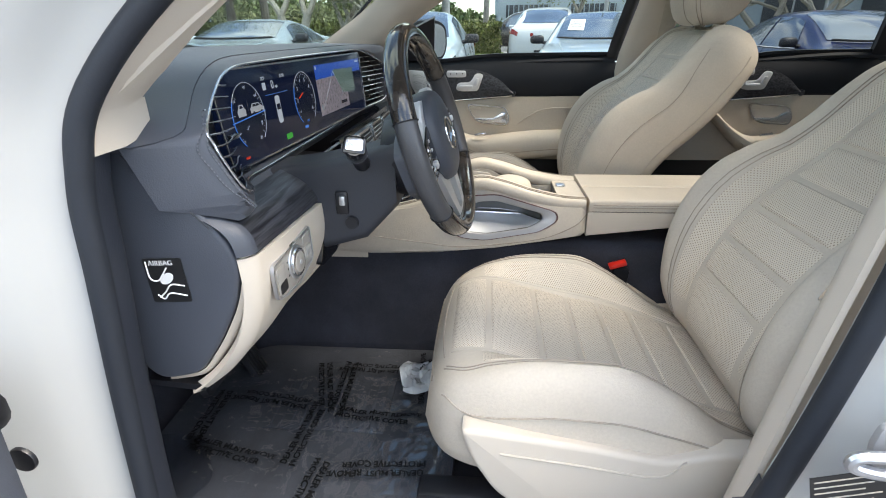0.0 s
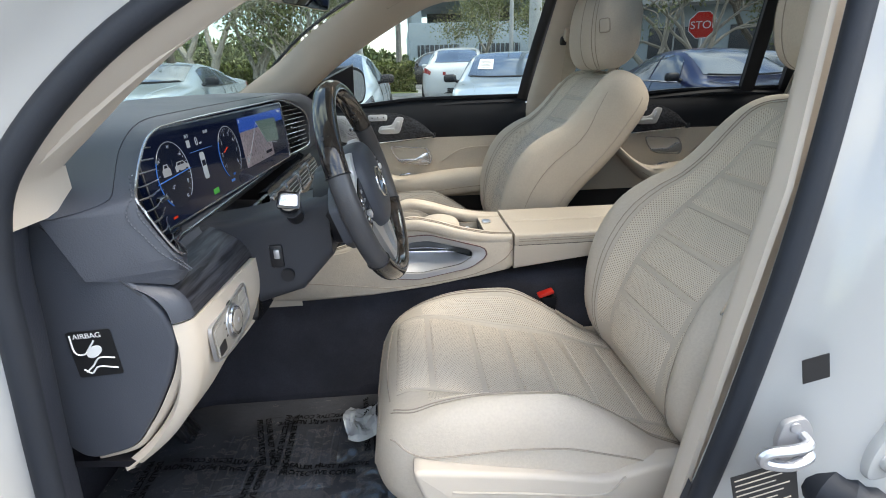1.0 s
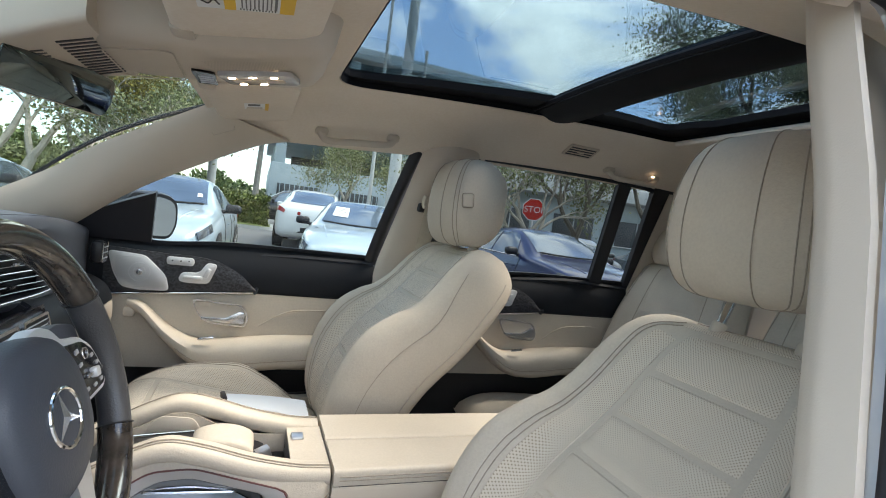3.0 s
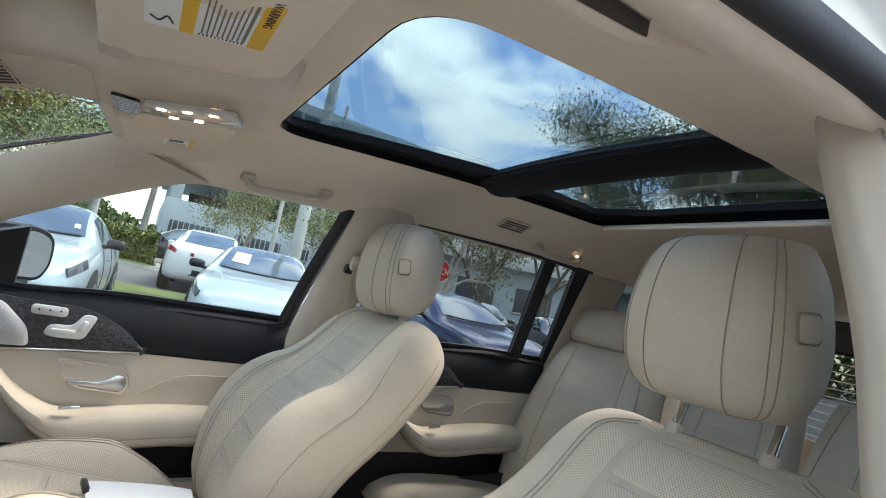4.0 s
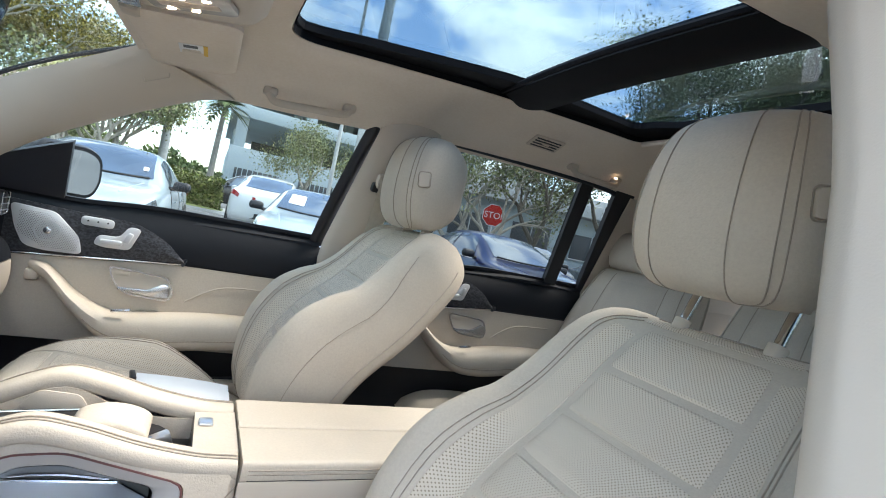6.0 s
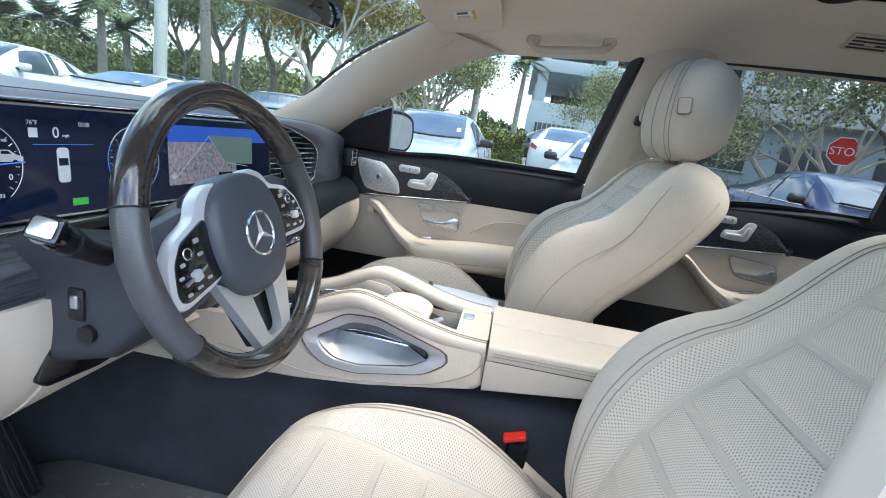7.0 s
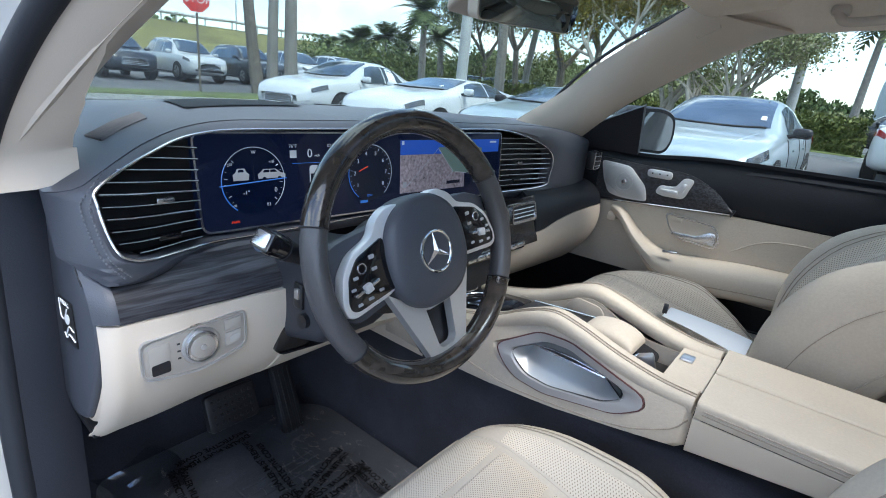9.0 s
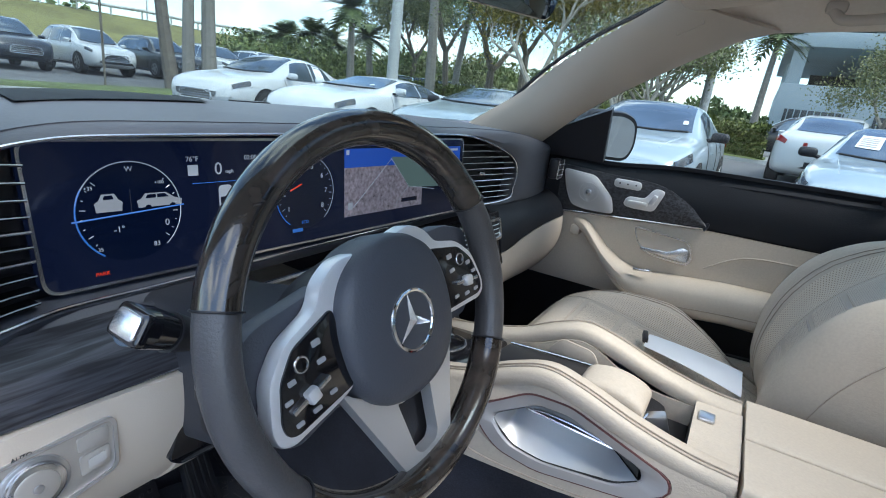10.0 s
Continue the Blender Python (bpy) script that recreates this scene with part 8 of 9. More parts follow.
# outside mirror on the passenger door
om = thing("door_mirror", (-0.22, 0.98, 1.24), "black-framed outside mirror on the passenger door", "mirror")
oo = rounded([(-0.115, -0.062), (0.095, -0.070), (0.118, -0.02), (0.105, 0.062), (0.05, 0.085), (-0.10, 0.080)], 0.035)
OM = facing(V(-0.172, 0.925, 1.278), (0.62, 0.78, 0.0), (0.10, 0.0, 1)) @ Matrix.Diagonal((0.9, 0.95, 0.9, 1))
rings = []
for sc, h_ in ((1.0, 0.012), (1.06, 0.0), (1.02, -0.05), (0.8, -0.09), (0.4, -0.105)):
    rings.append([OM @ V(x * sc, y * sc, h_) for x, y in oo])
part("shell", loft(rings), M_BLACK, om)
part("mirror_glass", prism([(x * 0.90, y * 0.87) for x, y in oo], 0.003, OM @ Matrix.Translation((0, 0, 0.0125))), M_MIRROR, om)
part("foot", tube([V(-0.24, 0.79, 1.19), V(-0.22, 0.84, 1.20), V(-0.20, 0.88, 1.22)], 0.025, 10), M_BLACK, om)
# ==== outside: car park, cars, trees, buildings ====
REF = V(0.25, -0.9, 1.35)


def gz(x, y):
    """The car park climbs gently away from the bonnet side."""
    s = -0.64 * x + 0.77 * y
    return 0.05 + 0.0227 * min(60.0, max(0.0, s))


def polar(az, dist):
    return REF.x + dist * math.sin(radians(az)), REF.y + dist * math.cos(radians(az))


def height(el, dist):
    return REF.z + dist * math.tan(radians(el))


M_ASPHALT = material("grey_asphalt", (0.13, 0.13, 0.135), 0.85, var=0.22, scale=0.6, fine=0.5, bump=0.5, bump_scale=60)
M_GRASS = material("mown_grass", (0.10, 0.13, 0.035), 0.9, var=0.4, scale=1.5, fine=0.6, bump=0.8, bump_scale=40)
M_HILLGRASS = material("dry_bank_grass", (0.17, 0.16, 0.055), 0.95, var=0.3, scale=0.35, fine=0.6, bump=0.8, bump_scale=20)
M_CONCRETE = material("pale_concrete", (0.42, 0.43, 0.42), 0.85, var=0.12, scale=0.8, fine=0.3, bump=0.2, bump_scale=40)
M_BUILD = material("blue_grey_render", (0.34, 0.40, 0.42), 0.8, var=0.07, scale=0.4, fine=0.1)
M_BUILDDARK = material("dark_opening", (0.05, 0.055, 0.06), 0.4, var=0.2, scale=0.6)
M_BARKPALE = material("pale_bark", (0.34, 0.31, 0.26), 0.9, var=0.25, scale=5, fine=0.3, bump=0.5, bump_scale=30)
M_BARK = material("brown_grey_bark", (0.15, 0.13, 0.105), 0.9, var=0.3, scale=5, fine=0.3, bump=0.6, bump_scale=30)
M_BARKPALM = material("grey_palm_trunk", (0.24, 0.225, 0.20), 0.9, var=0.2, scale=6, fine=0.3, bump=0.5, bump_scale=25)


def leafy(name, dark, light):
    m = material(name, dark, 0.6, var=0.1)
    nt_ = m.node_tree
    b_ = nt_.nodes["Principled BSDF"]
    ge = nt_.nodes.new("ShaderNodeNewGeometry")
    ra = nt_.nodes.new("ShaderNodeValToRGB")
    ra.color_ramp.elements[0].color, ra.color_ramp.elements[1].color = (*dark, 1), (*light, 1)
    nt_.links.new(ge.outputs["Random Per Island"], ra.inputs["Fac"])
    nt_.links.new(ra.outputs["Color"], b_.inputs["Base Color"])
    b_.inputs["Specular IOR Level"].default_value = 0.3
    return m


M_LEAF = leafy("oak_leaves", (0.06, 0.09, 0.032), (0.21, 0.25, 0.09))
M_LEAFOLIVE = leafy("olive_leaves", (0.08, 0.10, 0.045), (0.26, 0.27, 0.125))
M_LEAFYELLOW = leafy("yellowing_leaves", (0.10, 0.095, 0.03), (0.32, 0.25, 0.05))
M_LEAFHEDGE = leafy("hedge_leaves", (0.035, 0.055, 0.012), (0.17, 0.19, 0.05))
M_FROND = leafy("palm_fronds", (0.05, 0.08, 0.032), (0.15, 0.19, 0.075))

ground = part("ground", sheet(lambda u, v: (lambda x, y: V(x, y, gz(x, y)))(-160 + 320 * u, -160 + 320 * v), 100, 100, 0.0), M_ASPHALT)
tagged(ground, "grey asphalt car park ground", "ground", kind="structure")


def island(name, label, outline, mat, h=0.13):
    t_ = thing(name, (outline[0][0], outline[0][1], gz(*outline[0])), label, "planting bed", kind="structure")
    c = Vector((sum(p[0] for p in outline) / len(outline), sum(p[1] for p in outline) / len(outline)))
    o = [Vector(p) for p in rounded(outline, 0.6, 5)]
    ring = lambda k, dz: [V(*(c + (p - c) * (1 - k / (p - c).length)), gz(p.x, p.y) + dz) for p in o]
    part("kerb", loft([ring(0, -0.05), ring(0, h), ring(0.15, h), ring(0.15, h - 0.03)], caps=False), M_CONCRETE, t_, "pale concrete kerb")
    part("turf", loft([ring(0.15, h - 0.02), ring(0.5, h + 0.02), ring(1.2, h + 0.04)]), mat, t_, "mown grass")
    return t_


ix, iy = polar(-63, 17.5)
island("grass_island", "kerbed grass island round a stop sign", [(ix - 0.5, iy - 4.2), (ix + 1.2, iy - 4.6), (ix + 2.2, iy + 3.2), (ix + 0.3, iy + 4.0)], M_GRASS)
island("grass_strip", "kerbed grass strip behind the parked cars", [(-4.0, 10.2), (9.5, 10.0), (9.5, 11.4), (-4.0, 11.6)], M_GRASS)
island("hedge_bed", "kerbed bed under a clipped hedge", [(-18, 20.0), (0.8, 19.4), (0.9, 22.4), (-18, 23.0)], M_GRASS)
island("tree_bed", "kerbed planting bed by the low building", [(7, 13.2), (16, 9.6), (19, 14.0), (9, 18)], M_GRASS)

# ---- parked cars ----
M_CARGLASS = material("tinted_car_glass", (0.13, 0.17, 0.22), 0.03, metal=0.5, var=0.25, scale=1.5)
M_TYRE = material("tyre_rubber", (0.02, 0.02, 0.021), 0.8, var=0.15, scale=10)
M_RIMS = material("alloy_rim", (0.35, 0.35, 0.36), 0.35, metal=0.8, var=0.1)
M_LAMP = material("headlamp_lens", (0.07, 0.075, 0.085), 0.06, var=0.4, scale=14, spec=0.8)
M_TAIL = material("tail_lamp", (0.30, 0.015, 0.015), 0.12, var=0.2, scale=20)
M_GAP = material("panel_gap", (0.01, 0.01, 0.011), 0.8, var=0.1)
PAINTS = {}


def paint(key):
    cols = {"white": (0.60, 0.62, 0.63), "silver": (0.36, 0.43, 0.47), "black": (0.012, 0.013, 0.015), "blue": (0.006, 0.014, 0.070), "navy": (0.015, 0.02, 0.035), "grey": (0.10, 0.115, 0.14)}
    if key not in PAINTS:
        PAINTS[key] = material(key + "_body_paint", cols[key], 0.30, metal=0.22 if key in ("silver", "grey") else 0.0, var=0.03, scale=2, coat=0.7)
    return PAINTS[key]


# side profiles: along the car (nose at +), half width, underside, belt line, top, half width at the top
SHAPES = {
    "sedan": [(-2.43, 0.60, 0.46, 0.84, 0.86, 0.44), (-2.38, 0.74, 0.38, 0.95, 0.985, 0.58), (-2.20, 0.84, 0.27, 1.00, 1.05, 0.66), (-1.95, 0.885, 0.22, 1.00, 1.085, 0.68), (-1.68, 0.90, 0.20, 0.985, 1.135, 0.64), (-1.35, 0.91, 0.19, 0.97, 1.27, 0.575), (-1.0, 0.915, 0.19, 0.96, 1.375, 0.56), (-0.6, 0.92, 0.19, 0.95, 1.425, 0.575),
              (-0.2, 0.92, 0.19, 0.945, 1.435, 0.59), (0.12, 0.92, 0.19, 0.94, 1.405, 0.60), (0.45, 0.92, 0.19, 0.94, 1.29, 0.625), (0.80, 0.92, 0.19, 0.94, 1.125, 0.665), (1.05, 0.918, 0.19, 0.94, 1.005, 0.70), (1.25, 0.915, 0.20, 0.925, 0.972, 0.71), (1.6, 0.905, 0.21, 0.885, 0.935, 0.70), (2.0, 0.865, 0.23, 0.815, 0.872, 0.62), (2.25, 0.79, 0.27, 0.735, 0.785, 0.52), (2.38, 0.68, 0.32, 0.64, 0.675, 0.42), (2.44, 0.50, 0.38, 0.54, 0.56, 0.30)],
    "suv": [(-2.42, 0.66, 0.50, 0.98, 1.02, 0.52), (-2.36, 0.80, 0.42, 1.08, 1.16, 0.62), (-2.22, 0.90, 0.34, 1.12, 1.36, 0.62), (-2.02, 0.94, 0.29, 1.12, 1.585, 0.60), (-1.75, 0.955, 0.27, 1.11, 1.675, 0.61), (-1.2, 0.96, 0.26, 1.10, 1.715, 0.63), (-0.5, 0.965, 0.26, 1.085, 1.725, 0.645),
            (0.0, 0.965, 0.26, 1.075, 1.705, 0.65), (0.35, 0.965, 0.26, 1.07, 1.63, 0.66), (0.70, 0.965, 0.26, 1.07, 1.43, 0.68), (1.0, 0.96, 0.26, 1.07, 1.215, 0.72), (1.15, 0.96, 0.26, 1.065, 1.125, 0.745), (1.35, 0.955, 0.27, 1.055, 1.10, 0.75), (1.75, 0.94, 0.29, 1.02, 1.065, 0.72), (2.10, 0.88, 0.33, 0.95, 1.00, 0.63), (2.28, 0.80, 0.38, 0.86, 0.90, 0.54), (2.38, 0.68, 0.43, 0.74, 0.77, 0.44)],
    "coupe": [(-2.42, 0.66, 0.50, 0.98, 1.02, 0.52), (-2.36, 0.82, 0.40, 1.08, 1.12, 0.64), (-2.15, 0.92, 0.32, 1.12, 1.20, 0.68), (-1.85, 0.95, 0.28, 1.11, 1.315, 0.62), (-1.45, 0.96, 0.26, 1.10, 1.47, 0.60), (-0.9, 0.965, 0.26, 1.09, 1.60, 0.61), (-0.35, 0.965, 0.26, 1.08, 1.64, 0.63),
              (0.05, 0.965, 0.26, 1.07, 1.62, 0.64), (0.40, 0.965, 0.26, 1.065, 1.53, 0.655), (0.75, 0.965, 0.26, 1.065, 1.35, 0.68), (1.05, 0.96, 0.26, 1.06, 1.165, 0.72), (1.2, 0.96, 0.26, 1.055, 1.10, 0.745), (1.7, 0.94, 0.29, 1.01, 1.05, 0.72), (2.10, 0.88, 0.33, 0.94, 0.98, 0.63), (2.30, 0.78, 0.38, 0.84, 0.88, 0.52), (2.40, 0.64, 0.44, 0.72, 0.75, 0.42)],
}
SHAPE_FN = {k: [smooth1([(row[0], row[c]) for row in rows]) for c in range(1, 6)] for k, rows in SHAPES.items()}


def parked_car(style, colour, x, y, heading, label, extras=(), low=0.0):
    """heading: degrees, the way the nose points, anticlockwise from +x."""
    z0 = gz(x, y)
    t_ = thing("parked_car", (x, y, z0), label, "car", "parked cars")
    M = Matrix.Translation((x, y, z0)) @ Matrix.Rotation(radians(heading), 4, "Z")
    tall = style != "sedan"
    body_mat = paint(colour)
    F = SHAPE_FN[style]
    SX = (SHAPES[style][0][0], SHAPES[style][-1][0])
    lows = lambda z, xx: z - low * ramp((z - 0.95) / 0.45)

    def half(xx):
        """The half section at xx, from the middle of the underside up to the middle of the top."""
        w, zb, ze, zt, wt_ = [f(xx) for f in F]
        zt = lows(zt, xx)
        up = zt - ze
        pts = [(0.0, zb), (w * 0.80, zb), (w * 0.95, zb + 0.07), (w * 0.985, zb + 0.20), (w, zb + (ze - zb) * 0.52), (w * 0.992, zb + (ze - zb) * 0.74), (w * 0.955, ze - 0.035), (w * 0.935, ze)]
        a_, b_ = w * 0.935, wt_
        pts += [(a_ + (b_ - a_) * 0.30, ze + up * 0.34), (a_ + (b_ - a_) * 0.66, ze + up * 0.70), (b_, ze + up * 0.90), (b_ * 0.82, ze + up * 0.985 + 0.004), (b_ * 0.42, zt + 0.012), (0.0, zt + 0.018)]
        return pts
    rings = []
    for k_ in range(49):
        f = k_ / 48
        xx = SX[0] + (SX[1] - SX[0]) * (0.5 - 0.5 * math.cos(math.pi * f)) * 0.35 + (SX[1] - SX[0]) * f * 0.65
        h_ = half(xx)
        rings.append([M @ V(xx, a_, b_) for a_, b_ in h_] + [M @ V(xx, -a_, b_) for a_, b_ in h_[-2:0:-1]])
    part("body", loft(rings), body_mat, t_, angle=50)

    def skin(xx, q, sgn, lift=0.006):
        """A point on the flank or roof: q counts along the half section."""
        h_ = half(xx)
        i_ = min(int(q), len(h_) - 2)
        (ya, za), (yb, zb) = h_[i_], h_[i_ + 1]
        f = q - i_
        n_ = Vector((zb - za, ya - yb))
        n_ = n_.normalized() if n_.length > 1e-6 else Vector((0, 1))
        return V(xx, sgn * (ya + (yb - ya) * f + n_.x * lift), za + (zb - za) * f + n_.y * lift)

    def over(xx, yy, lift=0.010):
        """A point of the upper skin above (xx, yy)."""
        h_ = half(xx)[7:]
        ys, zs = [p[0] for p in h_][::-1], [p[1] for p in h_][::-1]
        return V(xx, yy, float(np.interp(abs(yy), ys, zs)) + lift)
    tops = {"sedan": ((1.02, 0.16), (-1.66, -0.98)), "suv": ((1.10, 0.30), (-2.30, -2.02)), "coupe": ((1.15, 0.32), (-2.12, -1.20))}[style]
    (wa, wb), (ra, rb) = tops

    def front(u, v):
        xx = wa + (wb - wa) * v - 0.10 * (2 * u - 1) ** 2 * (1 - 0.4 * v)
        return over(xx, (2 * u - 1) * (F[4](xx) * 0.93 + 0.03 * (1 - v)))

    def back(u, v):
        xx = ra + (rb - ra) * v + 0.08 * (2 * u - 1) ** 2
        return over(xx, (2 * u - 1) * F[4](xx) * 0.90)
    part("windscreen", sheet(lambda u, v: M @ front(u, v), 14, 10, 0.004), M_CARGLASS, t_, "dark reflecting car glass")
    part("rear_window", sheet(lambda u, v: M @ back(u, v), 12, 8, 0.004), M_CARGLASS, t_, "dark reflecting car glass")
    part("scuttle", tube([M @ (front(u, 0.0) + V(0.03, 0, 0.0)) for u in np.linspace(0.03, 0.97, 14)], 0.014, 5), M_GAP, t_)
    spans = {"sedan": ((-1.30, -0.42, 0.30), (-0.36, 0.60, -0.30)), "suv": ((-1.95, -1.15, 0.14), (-1.08, -0.20, 0.0), (-0.14, 0.80, -0.28)), "coupe": ((-1.75, -1.0, 0.35), (-0.94, -0.16, 0.0), (-0.10, 0.85, -0.28))}[style]
    for sgn in (-1, 1):
        for xa, xb, tilt in spans:
            def side(u, v, xa=xa, xb=xb, tilt=tilt, sgn=sgn):
                xx = xa + (xb - xa) * u
                xx += tilt * v * ((1 - u) if tilt > 0 else u)
                return skin(xx, 7.12 + 2.55 * v, sgn)
            part("side_window", sheet(lambda u, v, side=side: M @ side(u, v), 10, 8, 0.004 * sgn), M_CARGLASS, t_, "dark side window")
        part("window_trim", tube([M @ skin(xx, 7.05, sgn, 0.010) for xx in np.linspace(spans[0][0], spans[-1][1], 20)], 0.010, 5), M_CHROME if colour != "black" else M_BLACK, t_, "bright window strip")
        for xx in ((0.62, -0.40, -1.10) if not tall else (0.78, -0.18, -1.06)):
            part("door_gap", tube([M @ skin(xx + 0.02 * k_, 2.3 + 0.58 * k_, sgn, 0.001) for k_ in range(9)], 0.006, 4), M_GAP, t_)
        part("sill_strip", tube([M @ skin(xx, 2.05, sgn, 0.004) for xx in np.linspace(-1.0, 1.0, 10)], 0.025, 5), M_GAP, t_)
        for xx in (-0.75, 0.22):
            part("door_handle", tube([M @ skin(xx + d_, 5.3, sgn, 0.016) for d_ in (0.0, 0.09, 0.18)], 0.012, 6), body_mat, t_)
        ha, hb = (1.86, 2.27) if not tall else (1.92, 2.27)
        part("headlamp", sheet(lambda u, v, sgn=sgn: M @ skin(ha + (hb - ha) * u, 5.45 + (1.25 + 0.30 * u) * v, sgn, 0.010), 10, 6, 0.008 * sgn), M_LAMP, t_, "clear headlamp")
        ta, tb = -2.40, -2.02
        part("tail_lamp", sheet(lambda u, v, sgn=sgn: M @ skin(ta + (tb - ta) * u, 5.5 + 1.35 * v - 0.2 * u, sgn, 0.010), 8, 6, 0.008 * sgn), M_TAIL, t_, "red tail lamp")
        part("tail_strip", sheet(lambda u, v, sgn=sgn: M @ V(SX[0] - 0.005 + 0.06 * u, sgn * (0.30 + 0.32 * u), (0.78 if not tall else 0.92) + 0.08 * v), 4, 2, 0.01), M_TAIL, t_, "red tail lamp")
        mz, mx, my = (0.98, 0.62, 0.985) if not tall else (1.12, 0.80, 1.03)
        mir_ = part("door_mirror", rbox((0, 0, 0), (0.13, 0.22, 0.13), 0.05, seg=3), body_mat if colour in ("white", "navy", "black") else M_BLACK, t_)
        mir_.data.transform(PLACE[t_.name].inverted() @ M @ pose(mx, sgn * my, mz + 0.05, 0, 0, sgn * -8) @ PLACE[t_.name])
        part("mirror_foot", tube([M @ V(mx, sgn * (my - 0.20), mz - 0.02), M @ V(mx, sgn * (my - 0.06), mz + 0.02)], 0.03, 6), M_BLACK, t_)
        for wx in (-1.42, 1.42):
            rad = 0.335 if not tall else 0.37
            w0 = F[0](wx) - 0.004
            arch = part("wheel_arch", prism([((rad + 0.05) * math.cos(q), (rad + 0.05) * math.sin(q)) for q in np.linspace(-0.45, math.pi + 0.45, 22)], 0.03, M @ facing(V(wx, sgn * (w0 - 0.016), rad), (-sgn, 0, 0), (0, 0, 1))), M_GAP, t_, "dark wheel arch", smooth=False)
            wh = part("wheel", tube([M @ V(wx, sgn * (w0 - 0.22), rad), M @ V(wx, sgn * (w0 + 0.010), rad), M @ V(wx, sgn * (w0 + 0.030), rad)], [rad, rad, rad * 0.9], 24), M_TYRE, t_, "black tyre")
            part("rim", tube([M @ V(wx, sgn * (w0 - 0.02), rad), M @ V(wx, sgn * (w0 + 0.034), rad)], [rad * 0.68, rad * 0.64], 20), M_RIMS, wh)
            for j in range(5):
                q = j * 2 * math.pi / 5
                part("rim_gap", prism([(rad * 0.22 * math.cos(q + d_) * f_, rad * 0.22 * math.sin(q + d_) * f_) for d_, f_ in ((-0.25, 1.1), (0.25, 1.1), (0.38, 2.6), (-0.38, 2.6))], 0.004, M @ facing(V(wx, sgn * (w0 + 0.0325), rad), (-sgn, 0, 0), (0, 0, 1))), M_TYRE, wh, smooth=False)
    nose = lambda yy: SX[1] + 0.002 - 0.06 * yy * yy
    gw, g0, g1 = (0.47, 0.54, 0.78) if tall else (0.40, 0.40, 0.58)
    gr_ = part("front_grille", sheet(lambda u, v: M @ V(nose((2 * u - 1) * gw) - 0.02 * v + 0.02, (2 * u - 1) * gw * (1 - 0.10 * v), g0 + (g1 - g0) * v), 10, 4, 0.02), M_GLOSSBLACK, t_, "dark front grille")
    part("grille_rim", tube([M @ V(nose(yy) - 0.02 * (zz - g0) / (g1 - g0) + 0.03, yy, zz) for yy, zz in rounded([(-gw, g0), (gw, g0), (gw * 0.9, g1), (-gw * 0.9, g1)], 0.07)], 0.014, 6, True), M_CHROME, gr_)
    for k_ in range(3):
        part("grille_bar", tube([M @ V(nose(yy) + 0.03 - 0.012 * k_, yy, g0 + (g1 - g0) * (0.25 + 0.25 * k_)) for yy in np.linspace(-gw * 0.9, gw * 0.9, 7)], 0.008, 4), M_CHROME, gr_)
    part("lower_intake", sheet(lambda u, v: M @ V(nose((2 * u - 1) * 0.62) + 0.02, (2 * u - 1) * 0.62, (0.44 if tall else 0.30) + 0.09 * v), 10, 2, 0.02), M_BLACK, t_)
    part("rear_bumper_strip", sheet(lambda u, v: M @ V(SX[0] - 0.01 + 0.20 * (2 * u - 1) ** 2, (2 * u - 1) * 0.70, (0.46 if tall else 0.38) + 0.14 * v), 10, 2, 0.02), M_BLACK, t_)
    for sgn in (-1, 1):
        part("bonnet_crease", tube([M @ over(xx, sgn * (0.60 - 0.10 * (xx - 1.1)), 0.0) for xx in np.linspace(1.12, 2.05, 10)], 0.007, 4), body_mat, t_)
    if style == "suv":
        for sgn in (-1, 1):
            part("roof_rail", tube([M @ (over(xx, sgn * 0.60, 0.03 if abs(xx + 0.8) < 0.9 else 0.0)) for xx in np.linspace(-1.85, 0.2, 12)], 0.018, 6), M_CHROME, t_)
    for what, u, v in extras:
        if what == "paper":
            sh_ = part("price_sheet", sheet(lambda a_, b_: M @ (front(u + 0.20 * a_, v + 0.40 * b_) + V(0.006, 0, 0.008)), 3, 3, 0.003), M_PAPER, t_, "white printed price sheet inside the glass")
            for j in range(5):
                part("print_bar", sheet(lambda a_, b_, j=j: M @ (front(u + 0.02 + 0.15 * a_, v + 0.05 + 0.06 * j + 0.02 * b_) + V(0.010, 0, 0.013)), 2, 1, 0.002), M_PIPING, sh_)
        if what == "side_paper":
            part("price_sheet", sheet(lambda a_, b_: M @ skin(-0.92 + 0.36 * a_, 7.3 + 2.1 * b_, v, 0.012), 3, 3, 0.003), M_PAPER, t_, "white printed price sheet inside the side glass")
        if what == "tag":
            part("inspection_tag", sheet(lambda a_, b_: M @ (front(u + 0.05 * a_, v + 0.12 * b_) + V(0.006, 0, 0.008)), 2, 2, 0.003), M_PAPER, t_)
    return t_


ROW = 7.9
parked_car("sedan", "silver", -1.14, ROW - 0.1, -92, "pale silver sedan parked nose towards the passenger side", [("tag", 0.90, 0.2)])
parked_car("sedan", "silver", 1.95, ROW + 0.35, -100, "pale silver-blue sedan with a white sheet in its windscreen", [("paper", 0.10, 0.25)])
parked_car("sedan", "blue", 5.15, ROW - 0.7, -90, "dark blue sedan parked beyond the rear door")
parked_car("sedan", "silver", -3.95, ROW + 0.1, -88, "silver sedan seen past the front pillar", low=0.12)
parked_car("sedan", "white", -6.75, ROW + 0.1, -86, "low white sedan in the parked row", [("tag", 0.8, 0.2)], low=0.17)
parked_car("sedan", "white", -10.0, ROW + 0.2, -78, "white sedan with a price sheet in its side window", [("side_paper", 0.22, 1)])
parked_car("coupe", "white", 1.75, 15.0, 84, "white crossover parked tail towards the camera")
